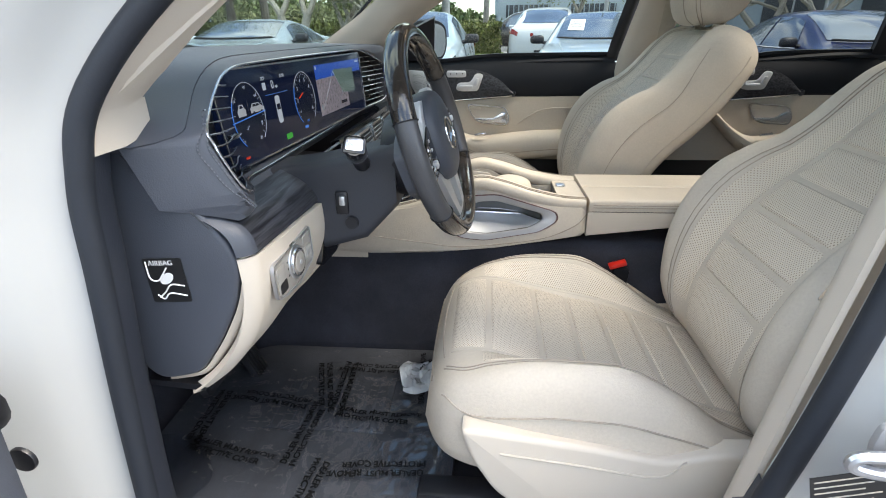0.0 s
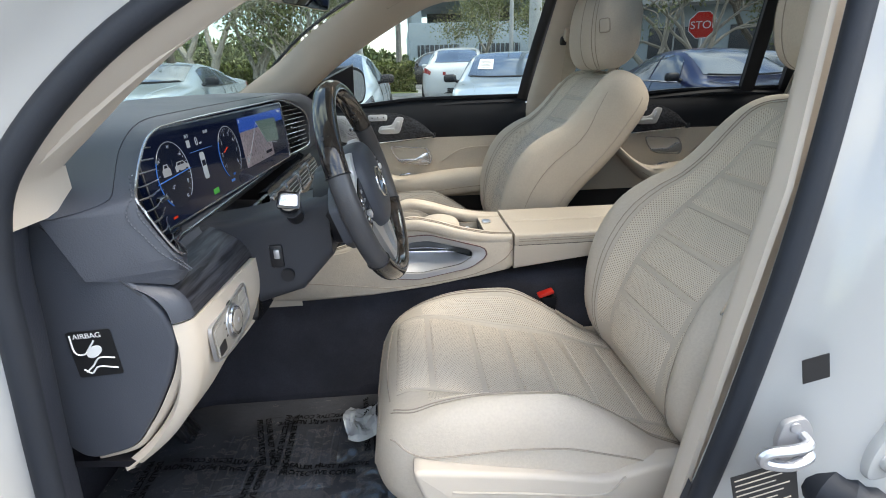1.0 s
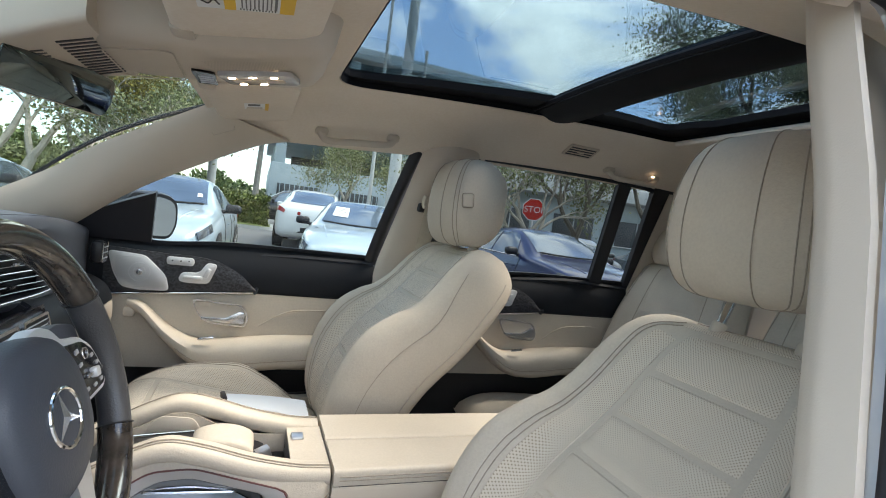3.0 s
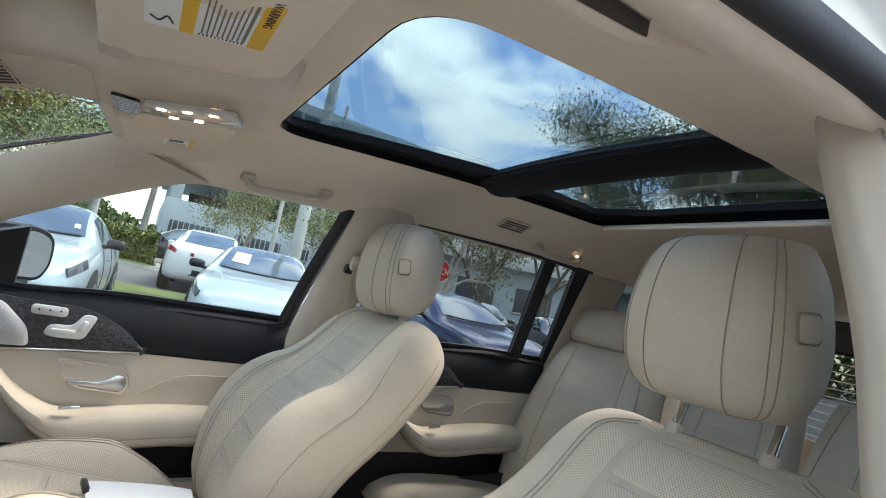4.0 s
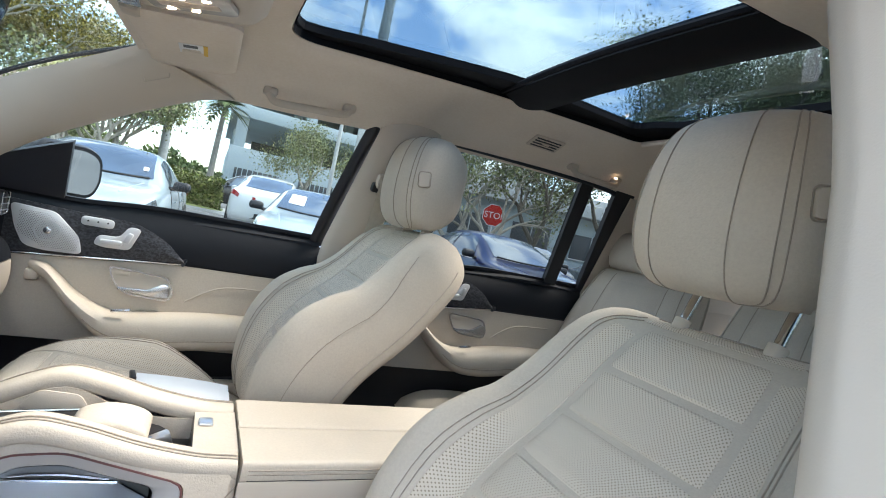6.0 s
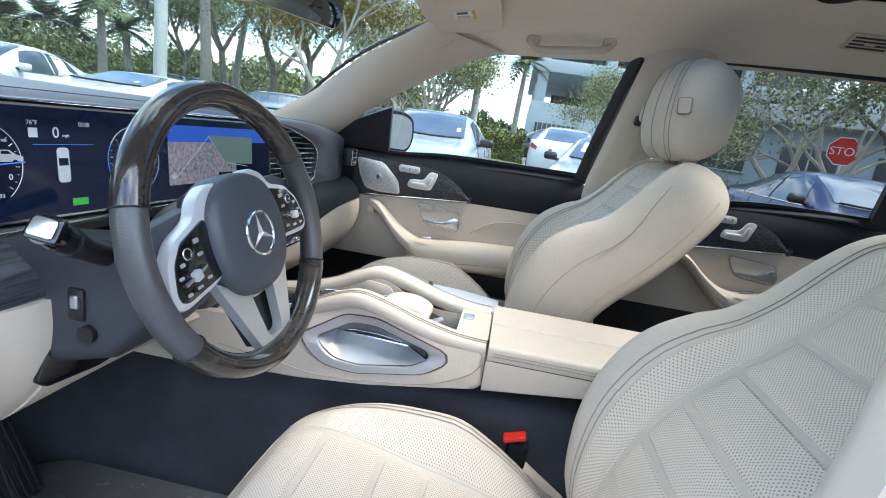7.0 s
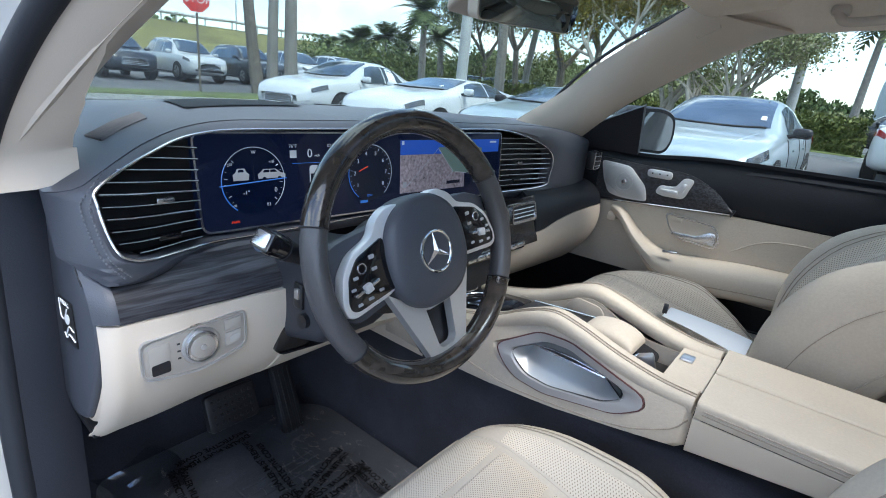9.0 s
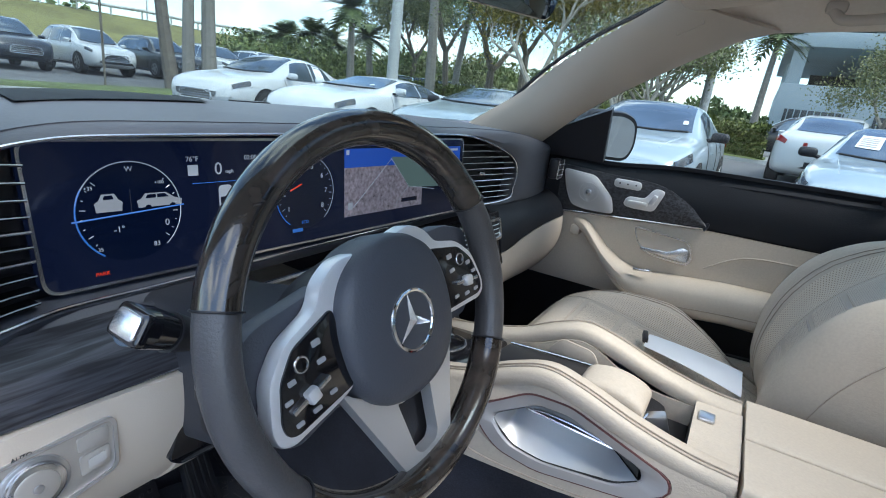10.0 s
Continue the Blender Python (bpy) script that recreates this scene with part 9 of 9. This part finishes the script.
parked_car("sedan", "black", 9.6, 12.6, -110, "black sedan beyond the grass strip")
parked_car("sedan", "grey", 12.6, 12.0, -110, "grey-blue sedan beyond the grass strip")
parked_car("sedan", "white", 15.6, 12.0, -110, "white sedan far behind the stop sign")
for yy_, colr, lab in ((6.4, "navy", "dark blue crossover across the lane"), (9.3, "white", "white crossover across the lane"), (12.3, "black", "black crossover across the lane"), (15.2, "white", "white crossover in the far row"), (18.2, "white", "white crossover at the end of the far row")):
    parked_car("suv", colr, -24.0, yy_ + 1.25, -2, lab)
for k_ in range(6):
    ax_, ay_ = polar(-36 + 2.6 * k_, 27 + 0.6 * k_)
    parked_car("sedan", ("white", "silver", "white", "grey", "white", "silver")[k_], ax_, ay_, -60, "pale car in a distant row under trees")
ax_, ay_ = polar(3.0, 25.5)
parked_car("suv", "black", ax_, ay_, 180, "dark car passing behind the hedge")

# ---- embankment, guard rail ----
bank = thing("embankment", (-46, 20, 1.0), "dry grass embankment with a road on top", "embankment", kind="structure")


def bank_pt(u, v):
    x = -33.0 - 16 * v - 0.10 * (u - 0.5) * 40
    y = -25 + 95 * u
    return V(x + 0.22 * (y - 20), y, 0.7 + 3.9 * (v ** 0.9) + 0.15 * noise.noise(V(x * 0.3, y * 0.3, 1)))


part("slope", sheet(bank_pt, 40, 12, 0.0), M_HILLGRASS, bank)
part("road_top", sheet(lambda u, v: bank_pt(u, 1.0) + V(-12 * v, 0, 0.05), 20, 2, 0.1), M_ASPHALT, bank)
gr_ = thing("guard_rail", (-48, 20, 5), "steel guard rail along the embankment top", "guard rail", kind="structure")
part("rail", tube([bank_pt(u, 0.97) + V(0, 0, 0.75) for u in np.linspace(0, 1, 40)], 0.14, 6), M_CONCRETE, gr_)
for u in np.linspace(0.02, 0.98, 40):
    p = bank_pt(u, 0.97)
    part("post", tube([p, p + V(0, 0, 0.8)], 0.07, 5), M_CONCRETE, gr_)
for u in (0.43, 0.445, 0.46, 0.475, 0.49, 0.56):
    p = bank_pt(u, 1.0) + V(-3, 0, 0)
    part("mast", tube([p, p + V(0, 0, 3.2)], 0.07, 5), M_CONCRETE, gr_)

# ---- trees ----
class Tree:
    def __init__(self, seed):
        self.r = random.Random(seed)
        self.wood = bmesh.new()
        self.tips = []

    def limb(self, p, d, length, rad, depth, spread=0.55, up=0.15, splits=(2, 3), shrink=0.72, sides=7):
        r = self.r
        n = 5
        pts, q, dd = [p.copy()], p.copy(), d.normalized()
        for i in range(n):
            dd = (dd + V(r.gauss(0, 0.10), r.gauss(0, 0.10), r.gauss(0, 0.06) + up * 0.12)).normalized()
            q = q + dd * length / n
            pts.append(q.copy())
        tube(pts, [rad * (1 - 0.35 * i / n) for i in range(n + 1)], sides, bm=self.wood)
        if depth == 0:
            self.tips += pts[1:]
            return
        if depth <= 2:
            self.tips += pts[3:]
        for k in range(r.randint(*splits)):
            ang = r.uniform(0, 2 * math.pi)
            side = dd.orthogonal().normalized()
            side = (Matrix.Rotation(ang, 3, dd) @ side)
            nd = (dd + side * r.uniform(spread * 0.6, spread * 1.4) + V(0, 0, up)).normalized()
            start = pts[-1] if k == 0 else pts[r.randint(3, n)]
            self.limb(start, nd, length * r.uniform(shrink * 0.8, shrink * 1.1), rad * 0.58, depth - 1, spread, up, splits, shrink, max(4, sides - 1))

    def leaves(self, per, size, fuzz):
        bm_ = bmesh.new()
        r = self.r
        for t in self.tips:
            for _ in range(per):
                c = t + V(r.gauss(0, fuzz), r.gauss(0, fuzz), r.gauss(0, fuzz * 0.8))
                leaf_quad(bm_, c, size * r.uniform(0.6, 1.4), r)
        return bm_


def leaf_quad(bm_, c, s, r):
    a_ = V(r.gauss(0, 1), r.gauss(0, 1), r.gauss(0, 0.7)).normalized()
    b_ = a_.orthogonal().normalized()
    b_ = Matrix.Rotation(r.uniform(0, 6.28), 3, a_) @ b_
    w_ = a_.cross(b_)
    v_ = [bm_.verts.new(c + b_ * s), bm_.verts.new(c + w_ * s * 0.5), bm_.verts.new(c - b_ * s * 0.9), bm_.verts.new(c - w_ * s * 0.5)]
    bm_.faces.new(v_)


def tree(name, label, x, y, seed, trunk_h, rad, depth, length, per, size, fuzz, bark, leaf, spread=0.6, up=0.15, splits=(2, 3), stems=1, lean=0.0):
    z = gz(x, y)
    t_ = thing(name, (x, y, z), label, "tree", "trees")
    T = Tree(seed)
    for s in range(stems):
        d = V(T.r.gauss(0, 0.05 + lean), T.r.gauss(0, 0.05 + lean), 1)
        base = V(x + (T.r.gauss(0, 0.15) if stems > 1 else 0), y + (T.r.gauss(0, 0.15) if stems > 1 else 0), z - 0.1)
        q = base + d.normalized() * trunk_h
        tube([base, base.lerp(q, 0.35) + V(T.r.gauss(0, 0.05), T.r.gauss(0, 0.05), 0), q], [rad * 1.25, rad, rad * 0.8], 9, bm=T.wood)
        for k in range(3 if stems == 1 else 2):
            ang = k * 2.1 + T.r.uniform(0, 1)
            T.limb(q, V(math.cos(ang) * spread, math.sin(ang) * spread, 1.0), length, rad * 0.62, depth, spread, up, splits)
    bmw, bml = T.wood, T.leaves(per, size, fuzz)
    part("trunk", bmw, bark, t_, "branching trunk")
    part("crown", bml, leaf, t_, "crown of small leaves", smooth=False)
    return t_


def place_tree(az, dist, *rest, **kw):
    x, y = polar(az, dist)
    return tree(rest[0], rest[1], x, y, *rest[2:], **kw)


# bare pale-branched tree behind the silver sedan, and its neighbours
place_tree(-11.0, 14.5, "bare_tree", "many-stemmed pale bare tree with sparse leaves", 11, 0.9, 0.11, 4, 1.15, 4, 0.045, 0.20, M_BARKPALE, M_LEAFOLIVE, spread=0.62, up=0.10, stems=4, lean=0.35)
place_tree(-8.6, 16.5, "leafy_tree", "thin tree with small leaves over the hedge", 12, 1.9, 0.09, 3, 0.95, 34, 0.045, 0.28, M_BARKPALE, M_LEAFOLIVE, spread=0.7)
place_tree(-15.5, 16.0, "bare_tree", "pale bare tree with yellowing leaves", 13, 1.3, 0.12, 4, 1.5, 12, 0.042, 0.30, M_BARKPALE, M_LEAFYELLOW, spread=0.6, stems=2, lean=0.2)
place_tree(-20.5, 15.0, "bare_tree", "wide pale tree with yellowing leaves", 14, 1.6, 0.13, 4, 1.7, 12, 0.042, 0.32, M_BARKPALE, M_LEAFYELLOW, spread=0.65, stems=2, lean=0.2)
place_tree(-26.5, 19.0, "leafy_tree", "dense dark green tree", 15, 2.0, 0.16, 3, 1.7, 60, 0.050, 0.50, M_BARK, M_LEAF, spread=0.7)
place_tree(-23.0, 24.0, "leafy_tree", "tall green tree behind the car row", 16, 3.0, 0.18, 3, 2.2, 46, 0.055, 0.60, M_BARK, M_LEAF, spread=0.65)
place_tree(-31.0, 25.0, "leafy_tree", "green tree with a grey trunk", 17, 2.8, 0.16, 3, 1.9, 46, 0.055, 0.55, M_BARK, M_LEAFOLIVE, spread=0.7)
place_tree(-35.0, 33.0, "leafy_tree", "green tree far behind the car park", 18, 2.6, 0.18, 3, 2.1, 60, 0.085, 0.6, M_BARK, M_LEAFOLIVE, spread=0.7)
place_tree(-58.0, 20.5, "leafy_tree", "dark leaning trunk with ivy near the crossovers", 19, 5.5, 0.20, 2, 1.8, 10, 0.09, 0.35, M_BARK, M_LEAF, spread=0.7)
place_tree(8.4, 21.0, "leafy_tree", "young oak before the grey building", 20, 1.7, 0.09, 3, 1.05, 26, 0.042, 0.30, M_BARKPALE, M_LEAFOLIVE, spread=0.75)
place_tree(17.0, 18.0, "leafy_tree", "small green tree by the light poles", 21, 1.6, 0.09, 3, 0.95, 26, 0.042, 0.30, M_BARK, M_LEAFOLIVE, spread=0.75)
place_tree(27.5, 13.5, "bare_tree", "twiggy grey tree over the blue sedan", 22, 1.1, 0.12, 5, 1.15, 1, 0.05, 0.15, M_BARKPALE, M_LEAFOLIVE, spread=0.7, up=0.06, stems=3, lean=0.3)
place_tree(34.0, 15.0, "bare_tree", "twiggy tree with sparse leaves by the low building", 23, 1.5, 0.13, 4, 1.3, 10, 0.04, 0.25, M_BARK, M_LEAFOLIVE, spread=0.75)
place_tree(53.0, 11.0, "leafy_tree", "spreading oak seen through the glass roof", 24, 2.4, 0.17, 4, 1.55, 84, 0.026, 0.30, M_BARK, M_LEAFOLIVE, spread=0.75, up=0.12)
place_tree(66.0, 13.0, "leafy_tree", "second oak behind the car", 25, 2.6, 0.17, 3, 1.8, 50, 0.045, 0.40, M_BARK, M_LEAFOLIVE, spread=0.75)
place_tree(42.0, 19.0, "leafy_tree", "oak beside the low building", 26, 2.2, 0.15, 3, 1.5, 12, 0.07, 0.34, M_BARK, M_LEAFOLIVE, spread=0.75)


def palm(x, y, seed, h, rad, frond, label, crown_low=False):
    r = random.Random(seed)
    z = gz(x, y)
    t_ = thing("palm_tree", (x, y, z), label, "palm tree", "palm trees")
    lean = V(r.gauss(0, 0.25), r.gauss(0, 0.25), 0)
    pts = [V(x, y, z - 0.2) + lean * (s * s) + V(0, 0, h * s) for s in np.linspace(0, 1, 9)]
    part("trunk", tube(pts, [rad * (1.25 - 0.5 * s) for s in np.linspace(0, 1, 9)], 10), M_BARKPALM, t_, "ringed grey palm trunk")
    top = pts[-1]
    bm_ = bmesh.new()
    for k in range(34):
        az, el = r.uniform(0, 2 * math.pi), r.uniform(-0.5, 1.2)
        d = V(math.cos(az) * math.cos(el), math.sin(az) * math.cos(el), math.sin(el))
        L = frond * r.uniform(0.75, 1.1)
        side = d.cross(V(0, 0, 1)).normalized()
        prev = top
        for i in range(8):
            s = (i + 1) / 8
            p = top + d * (L * s) + V(0, 0, -0.42 * L * s * s)
            for sg in (-1, 1):
                wl_ = L * 0.34 * math.sin(math.pi * (0.25 + 0.7 * s)) 
                tip_ = p + side * sg * wl_ + V(0, 0, -0.25 * wl_) + d * wl_ * 0.5
                a_, b_, c_ = bm_.verts.new(prev), bm_.verts.new(p), bm_.verts.new(tip_)
                bm_.faces.new((a_, b_, c_))
            prev = p
    part("crown", bm_, M_FROND, t_, "crown of drooping fronds", smooth=False)
    return t_


for az, dist, h, rad, fr, lab in ((-56.7, 24, 7.5, 0.20, 1.5, "tall palm trunk by the far car row"), (-54.9, 24, 7.5, 0.24, 1.5, "tall palm trunk by the far car row"), (-51.0, 40, 2.6, 0.22, 1.7, "cabbage palm at the bank foot"), (-47.6, 38, 3.4, 0.22, 2.0, "cabbage palm in the shrubs"), (-45.8, 36, 3.6, 0.20, 1.9, "cabbage palm in the shrubs"), (-43.4, 38, 3.5, 0.22, 1.9, "cabbage palm in the shrubs"), (-41.3, 26, 4.3, 0.17, 1.6, "slender palm behind the car row"), (-39.2, 28, 3.3, 0.17, 1.5, "slender palm behind the car row"), (-32.8, 22, 7.0, 0.19, 1.5, "grey palm trunk behind the car row"), (-30.3, 27, 6.0, 0.16, 1.5, "grey palm trunk behind the car row"), (-0.6, 30, 5.4, 0.16, 1.5, "palm at the corner of the grey building"), (-49.3, 42, 3.0, 0.2, 1.8, "cabbage palm at the bank foot")):
    x, y = polar(az, dist)
    palm(x, y, int(abs(az) * 10), h, rad, fr, lab)

# ---- shrub masses and hedge ----
def shrubs(name, label, blobs, n, size, leaf, seed, category="shrubs"):
    r = random.Random(seed)
    bm_ = bmesh.new()
    vol = [b[3] * b[4] * b[5] for b in blobs]
    for _ in range(n):
        b = r.choices(blobs, vol)[0]
        while True:
            p = V(r.uniform(-1, 1), r.uniform(-1, 1), r.uniform(-0.3, 1))
            if 0.55 < p.length < 1.05:
                break
        leaf_quad(bm_, V(b[0] + p.x * b[3], b[1] + p.y * b[4], b[2] + p.z * b[5]), size * r.uniform(0.6, 1.5), r)
    ob = part(name, bm_, leaf, None, smooth=False)
    return tagged(ob, label, category, kind="stuff")


def blob_row(az0, az1, d0, d1, zlo, zhi, n, seed):
    r = random.Random(seed)
    out = []
    for k in range(n):
        az = az0 + (az1 - az0) * (k + r.uniform(-0.3, 0.3)) / n
        d = r.uniform(d0, d1)
        x, y = polar(az, d)
        h = r.uniform(zlo, zhi)
        out.append((x, y, gz(x, y) + 0.2, r.uniform(1.4, 2.6), r.uniform(1.4, 2.6), h))
    return out


shrubs("shrub_belt", "dense green shrubs along the bank foot", blob_row(-53, -24, 33, 42, 1.6, 3.2, 26, 31), 40000, 0.11, M_LEAF, 32)
shrubs("shrub_belt", "mixed green shrubs and small trees behind the hedge", blob_row(-34, -11, 27, 38, 1.4, 3.0, 22, 33) + blob_row(-11, 0.5, 30, 38, 0.7, 1.3, 9, 43), 42000, 0.11, M_LEAFOLIVE, 34)
shrubs("tree_line", "dark tree line beyond the car park", blob_row(-36, -9, 44, 52, 2.4, 4.0, 18, 35) + blob_row(-9, 1, 44, 52, 1.6, 2.6, 8, 44), 26000, 0.20, M_LEAF, 36)
shrubs("tree_line", "tree line on the far side of the car park", blob_row(-100, -62, 60, 75, 4, 7, 14, 37), 6000, 0.4, M_LEAF, 38)
shrubs("tree_line", "trees behind the low building", blob_row(20, 110, 40, 55, 4, 8, 22, 39), 12000, 0.35, M_LEAF, 40)
shrubs("tree_line", "trees behind the open driver side", blob_row(110, 255, 40, 60, 4, 8, 20, 41), 8000, 0.45, M_LEAF, 42)
hd = thing("hedge", (-8, 21, gz(-8, 21)), "clipped green hedge with yellowish tips along the drive", "hedge")
part("hedge_core", loft([[V(x, y, z) for y, z in rounded([(20.3, gz(x, 21)), (21.9, gz(x, 21)), (21.8, gz(x, 21) + 1.15), (20.4, gz(x, 21) + 1.15)], 0.2, 4)] for x in np.linspace(-17.5, 0.5, 20)]), M_LEAF, hd)
r_ = random.Random(5)
bm = bmesh.new()
for _ in range(13000):
    x = r_.uniform(-17.6, 0.6)
    if r_.random() < 0.6:
        p = V(x, 20.28 + r_.gauss(0, 0.06), gz(x, 21) + r_.uniform(0.05, 1.2))
    else:
        p = V(x, r_.uniform(20.3, 21.9), gz(x, 21) + 1.18 + r_.gauss(0, 0.06))
    leaf_quad(bm, p, r_.uniform(0.05, 0.11), r_)
part("hedge_leaves", bm, M_LEAFHEDGE, hd, "small yellow-green leaves", smooth=False)

# ---- poles and signs ----
def pole(az, dist, rad, h, label, arm=False):
    x, y = polar(az, dist)
    z = gz(x, y)
    t_ = thing("light_pole", (x, y, z), label, "light pole", "light poles")
    part("shaft", tube([V(x, y, z - 0.2), V(x, y, z + h * 0.5), V(x, y, z + h)], [rad, rad * 0.85, rad * 0.7], 12), M_CONCRETE, t_)
    part("footing", tube([V(x, y, z - 0.1), V(x, y, z + 0.5)], rad * 1.6, 12), M_CONCRETE, t_)
    if arm:
        part("lamp_head", rbox((x, y - 0.4, z + h), (0.35, 0.7, 0.12), 0.04), M_ALU, t_)


pole(-36.8, 15.5, 0.17, 9.0, "thick concrete light pole in the parked row", True)
pole(11.25, 17.0, 0.07, 9.0, "thin pale light pole before the building")
pole(13.7, 16.0, 0.20, 11.0, "thick concrete light pole before the building", True)
pole(15.7, 17.5, 0.08, 7.0, "thin pale pole before the building")
pole(-5.1, 16.5, 0.13, 7.0, "leaning wooden utility pole by the hedge")


def stop_sign(az, dist, zc, face_az, label):
    x, y = polar(az, dist)
    z = gz(x, y)
    t_ = thing("stop_sign", (x, y, z), label, "stop sign", "stop signs")
    part("post", tube([V(x, y, z - 0.2), V(x, y, zc + 0.3)], 0.035, 8), M_BARK if face_az is None else M_ALU, t_)
    n = V(-math.sin(radians(az + (face_az or 0))), -math.cos(radians(az + (face_az or 0))), 0)
    m = facing(V(x, y, zc) + n * 0.05, V(0, 0, 1).cross(n), (0, 0, 1))
    R_ = 0.40
    face_ = part("plate", prism([(R_ * math.cos(radians(22.5 + 45 * k)), R_ * math.sin(radians(22.5 + 45 * k))) for k in range(8)], 0.01, m), M_RED, t_, "red octagonal plate", smooth=False)
    o8 = [(R_ * math.cos(radians(22.5 + 45 * k)), R_ * math.sin(radians(22.5 + 45 * k))) for k in range(8)]
    part("border", ring_plate(o8, [(a_ * 0.94, b_ * 0.94) for a_, b_ in o8], 0.014, m), M_LABELWHITE, face_, smooth=False)
    text("STOP", 0.30, m @ Matrix.Translation((-0.325, -0.10, 0.012)), M_LABELWHITE, face_, "sign_lettering")
    return t_


stop_sign(29.8, 17.5, 2.36, 0, "red stop sign on a metal post by the drive")
stop_sign(-63.4, 18.0, 3.15, None, "red stop sign on a dark post in the grass island")

# ---- buildings ----
bg = thing("garage_building", (12, 40, 1), "blue-grey building with open parking decks above", "building")
BX0, BX1, BY0, BY1 = 0.75, 26.0, 40.0, 60.0
part("wall", join(rbox(((BX0 + BX1) / 2, (BY0 + BY1) / 2, 2.4), (BX1 - BX0, BY1 - BY0, 4.6), 0.05)), M_BUILD, bg, "plain blue-grey lower wall")
for k, z in enumerate((7.0, 10.4, 13.8)):
    part("deck_slab", rbox(((BX0 + BX1) / 2, (BY0 + BY1) / 2, z + 0.35), (BX1 - BX0 + 0.6, BY1 - BY0 + 0.6, 0.9), 0.04), M_BUILD, bg, "pale parking deck parapet")
for i in range(6):
    for j in range(3):
        x = BX0 + 0.6 + 4.9 * i
        part("column", rbox((x, BY0 + 0.6 + 9 * j, 8.8), (0.8, 0.8, 9.6), 0.04), M_BUILD, bg)
# added dark wall stands in for the shade inside the open decks
part("deck_shade", rbox((14, BY1 - 3, 9.0), (22, 0.4, 9.0), 0.05), M_BUILDDARK, bg)
for i in range(5):
    lv = part("window", rbox((BX0 + 2.2 + 4.7 * i, BY0 - 0.02, 2.7), (3.2, 0.12, 0.9), 0.03), M_BUILDDARK, bg, "dark louvred strip window")
    for j in range(9):
        part("slat", rbox((BX0 + 0.8 + 4.7 * i + 0.36 * j, BY0 - 0.10, 2.7), (0.06, 0.05, 0.9), 0.0), M_BUILD, lv, smooth=False)
    part("sill", rbox((BX0 + 2.2 + 4.7 * i, BY0 - 0.08, 2.2), (3.4, 0.16, 0.1), 0.02), M_BUILD, lv)
lb = thing("low_building", (18, 24, 1), "low grey building with a pale metal roof edge and dark windows", "building")
LM = Matrix.Translation((19.5, 24.0, 0.8)) @ Matrix.Rotation(radians(-20), 4, "Z")


def part_at(nm, c, s, mat, par, lab=""):
    b = rbox((0, 0, 0), s, 0.03)
    b.transform(LM @ Matrix.Translation(c))
    return part(nm, b, mat, par, lab)


part_at("wall", (0, 4, 1.6), (24, 8, 3.4), M_BUILD, lb)
part_at("roof", (0, 3.6, 3.6), (25.5, 10.5, 0.75), M_CONCRETE, lb, "pale metal roof edge")
part_at("upper_roof", (2, 5, 4.3), (16, 6, 1.0), M_CONCRETE, lb)
for i in range(6):
    w_ = part_at("window", (-9.5 + 3.8 * i, -0.02, 1.5), (2.4, 0.12, 1.5), M_BUILDDARK, lb, "dark window")
    part_at("mullion", (-9.5 + 3.8 * i, -0.10, 1.5), (0.08, 0.06, 1.5), M_CONCRETE, w_)
    part_at("sill", (-9.5 + 3.8 * i, -0.10, 0.72), (2.6, 0.18, 0.08), M_CONCRETE, w_)
bh = thing("showroom_building", (4, -32, 2), "white showroom wall behind the open driver side", "building")
part("wall", rbox((4, -36, 3.0), (50, 8, 6.0), 0.05), M_CONCRETE, bh)
for i in range(9):
    w_ = part("window", rbox((-18 + 5.4 * i, -31.98, 2.2), (4.0, 0.1, 3.2), 0.02), M_BUILDDARK, bh)
    part("mullion", rbox((-18 + 5.4 * i, -31.9, 2.2), (0.1, 0.06, 3.2), 0.0), M_ALU, w_, smooth=False)
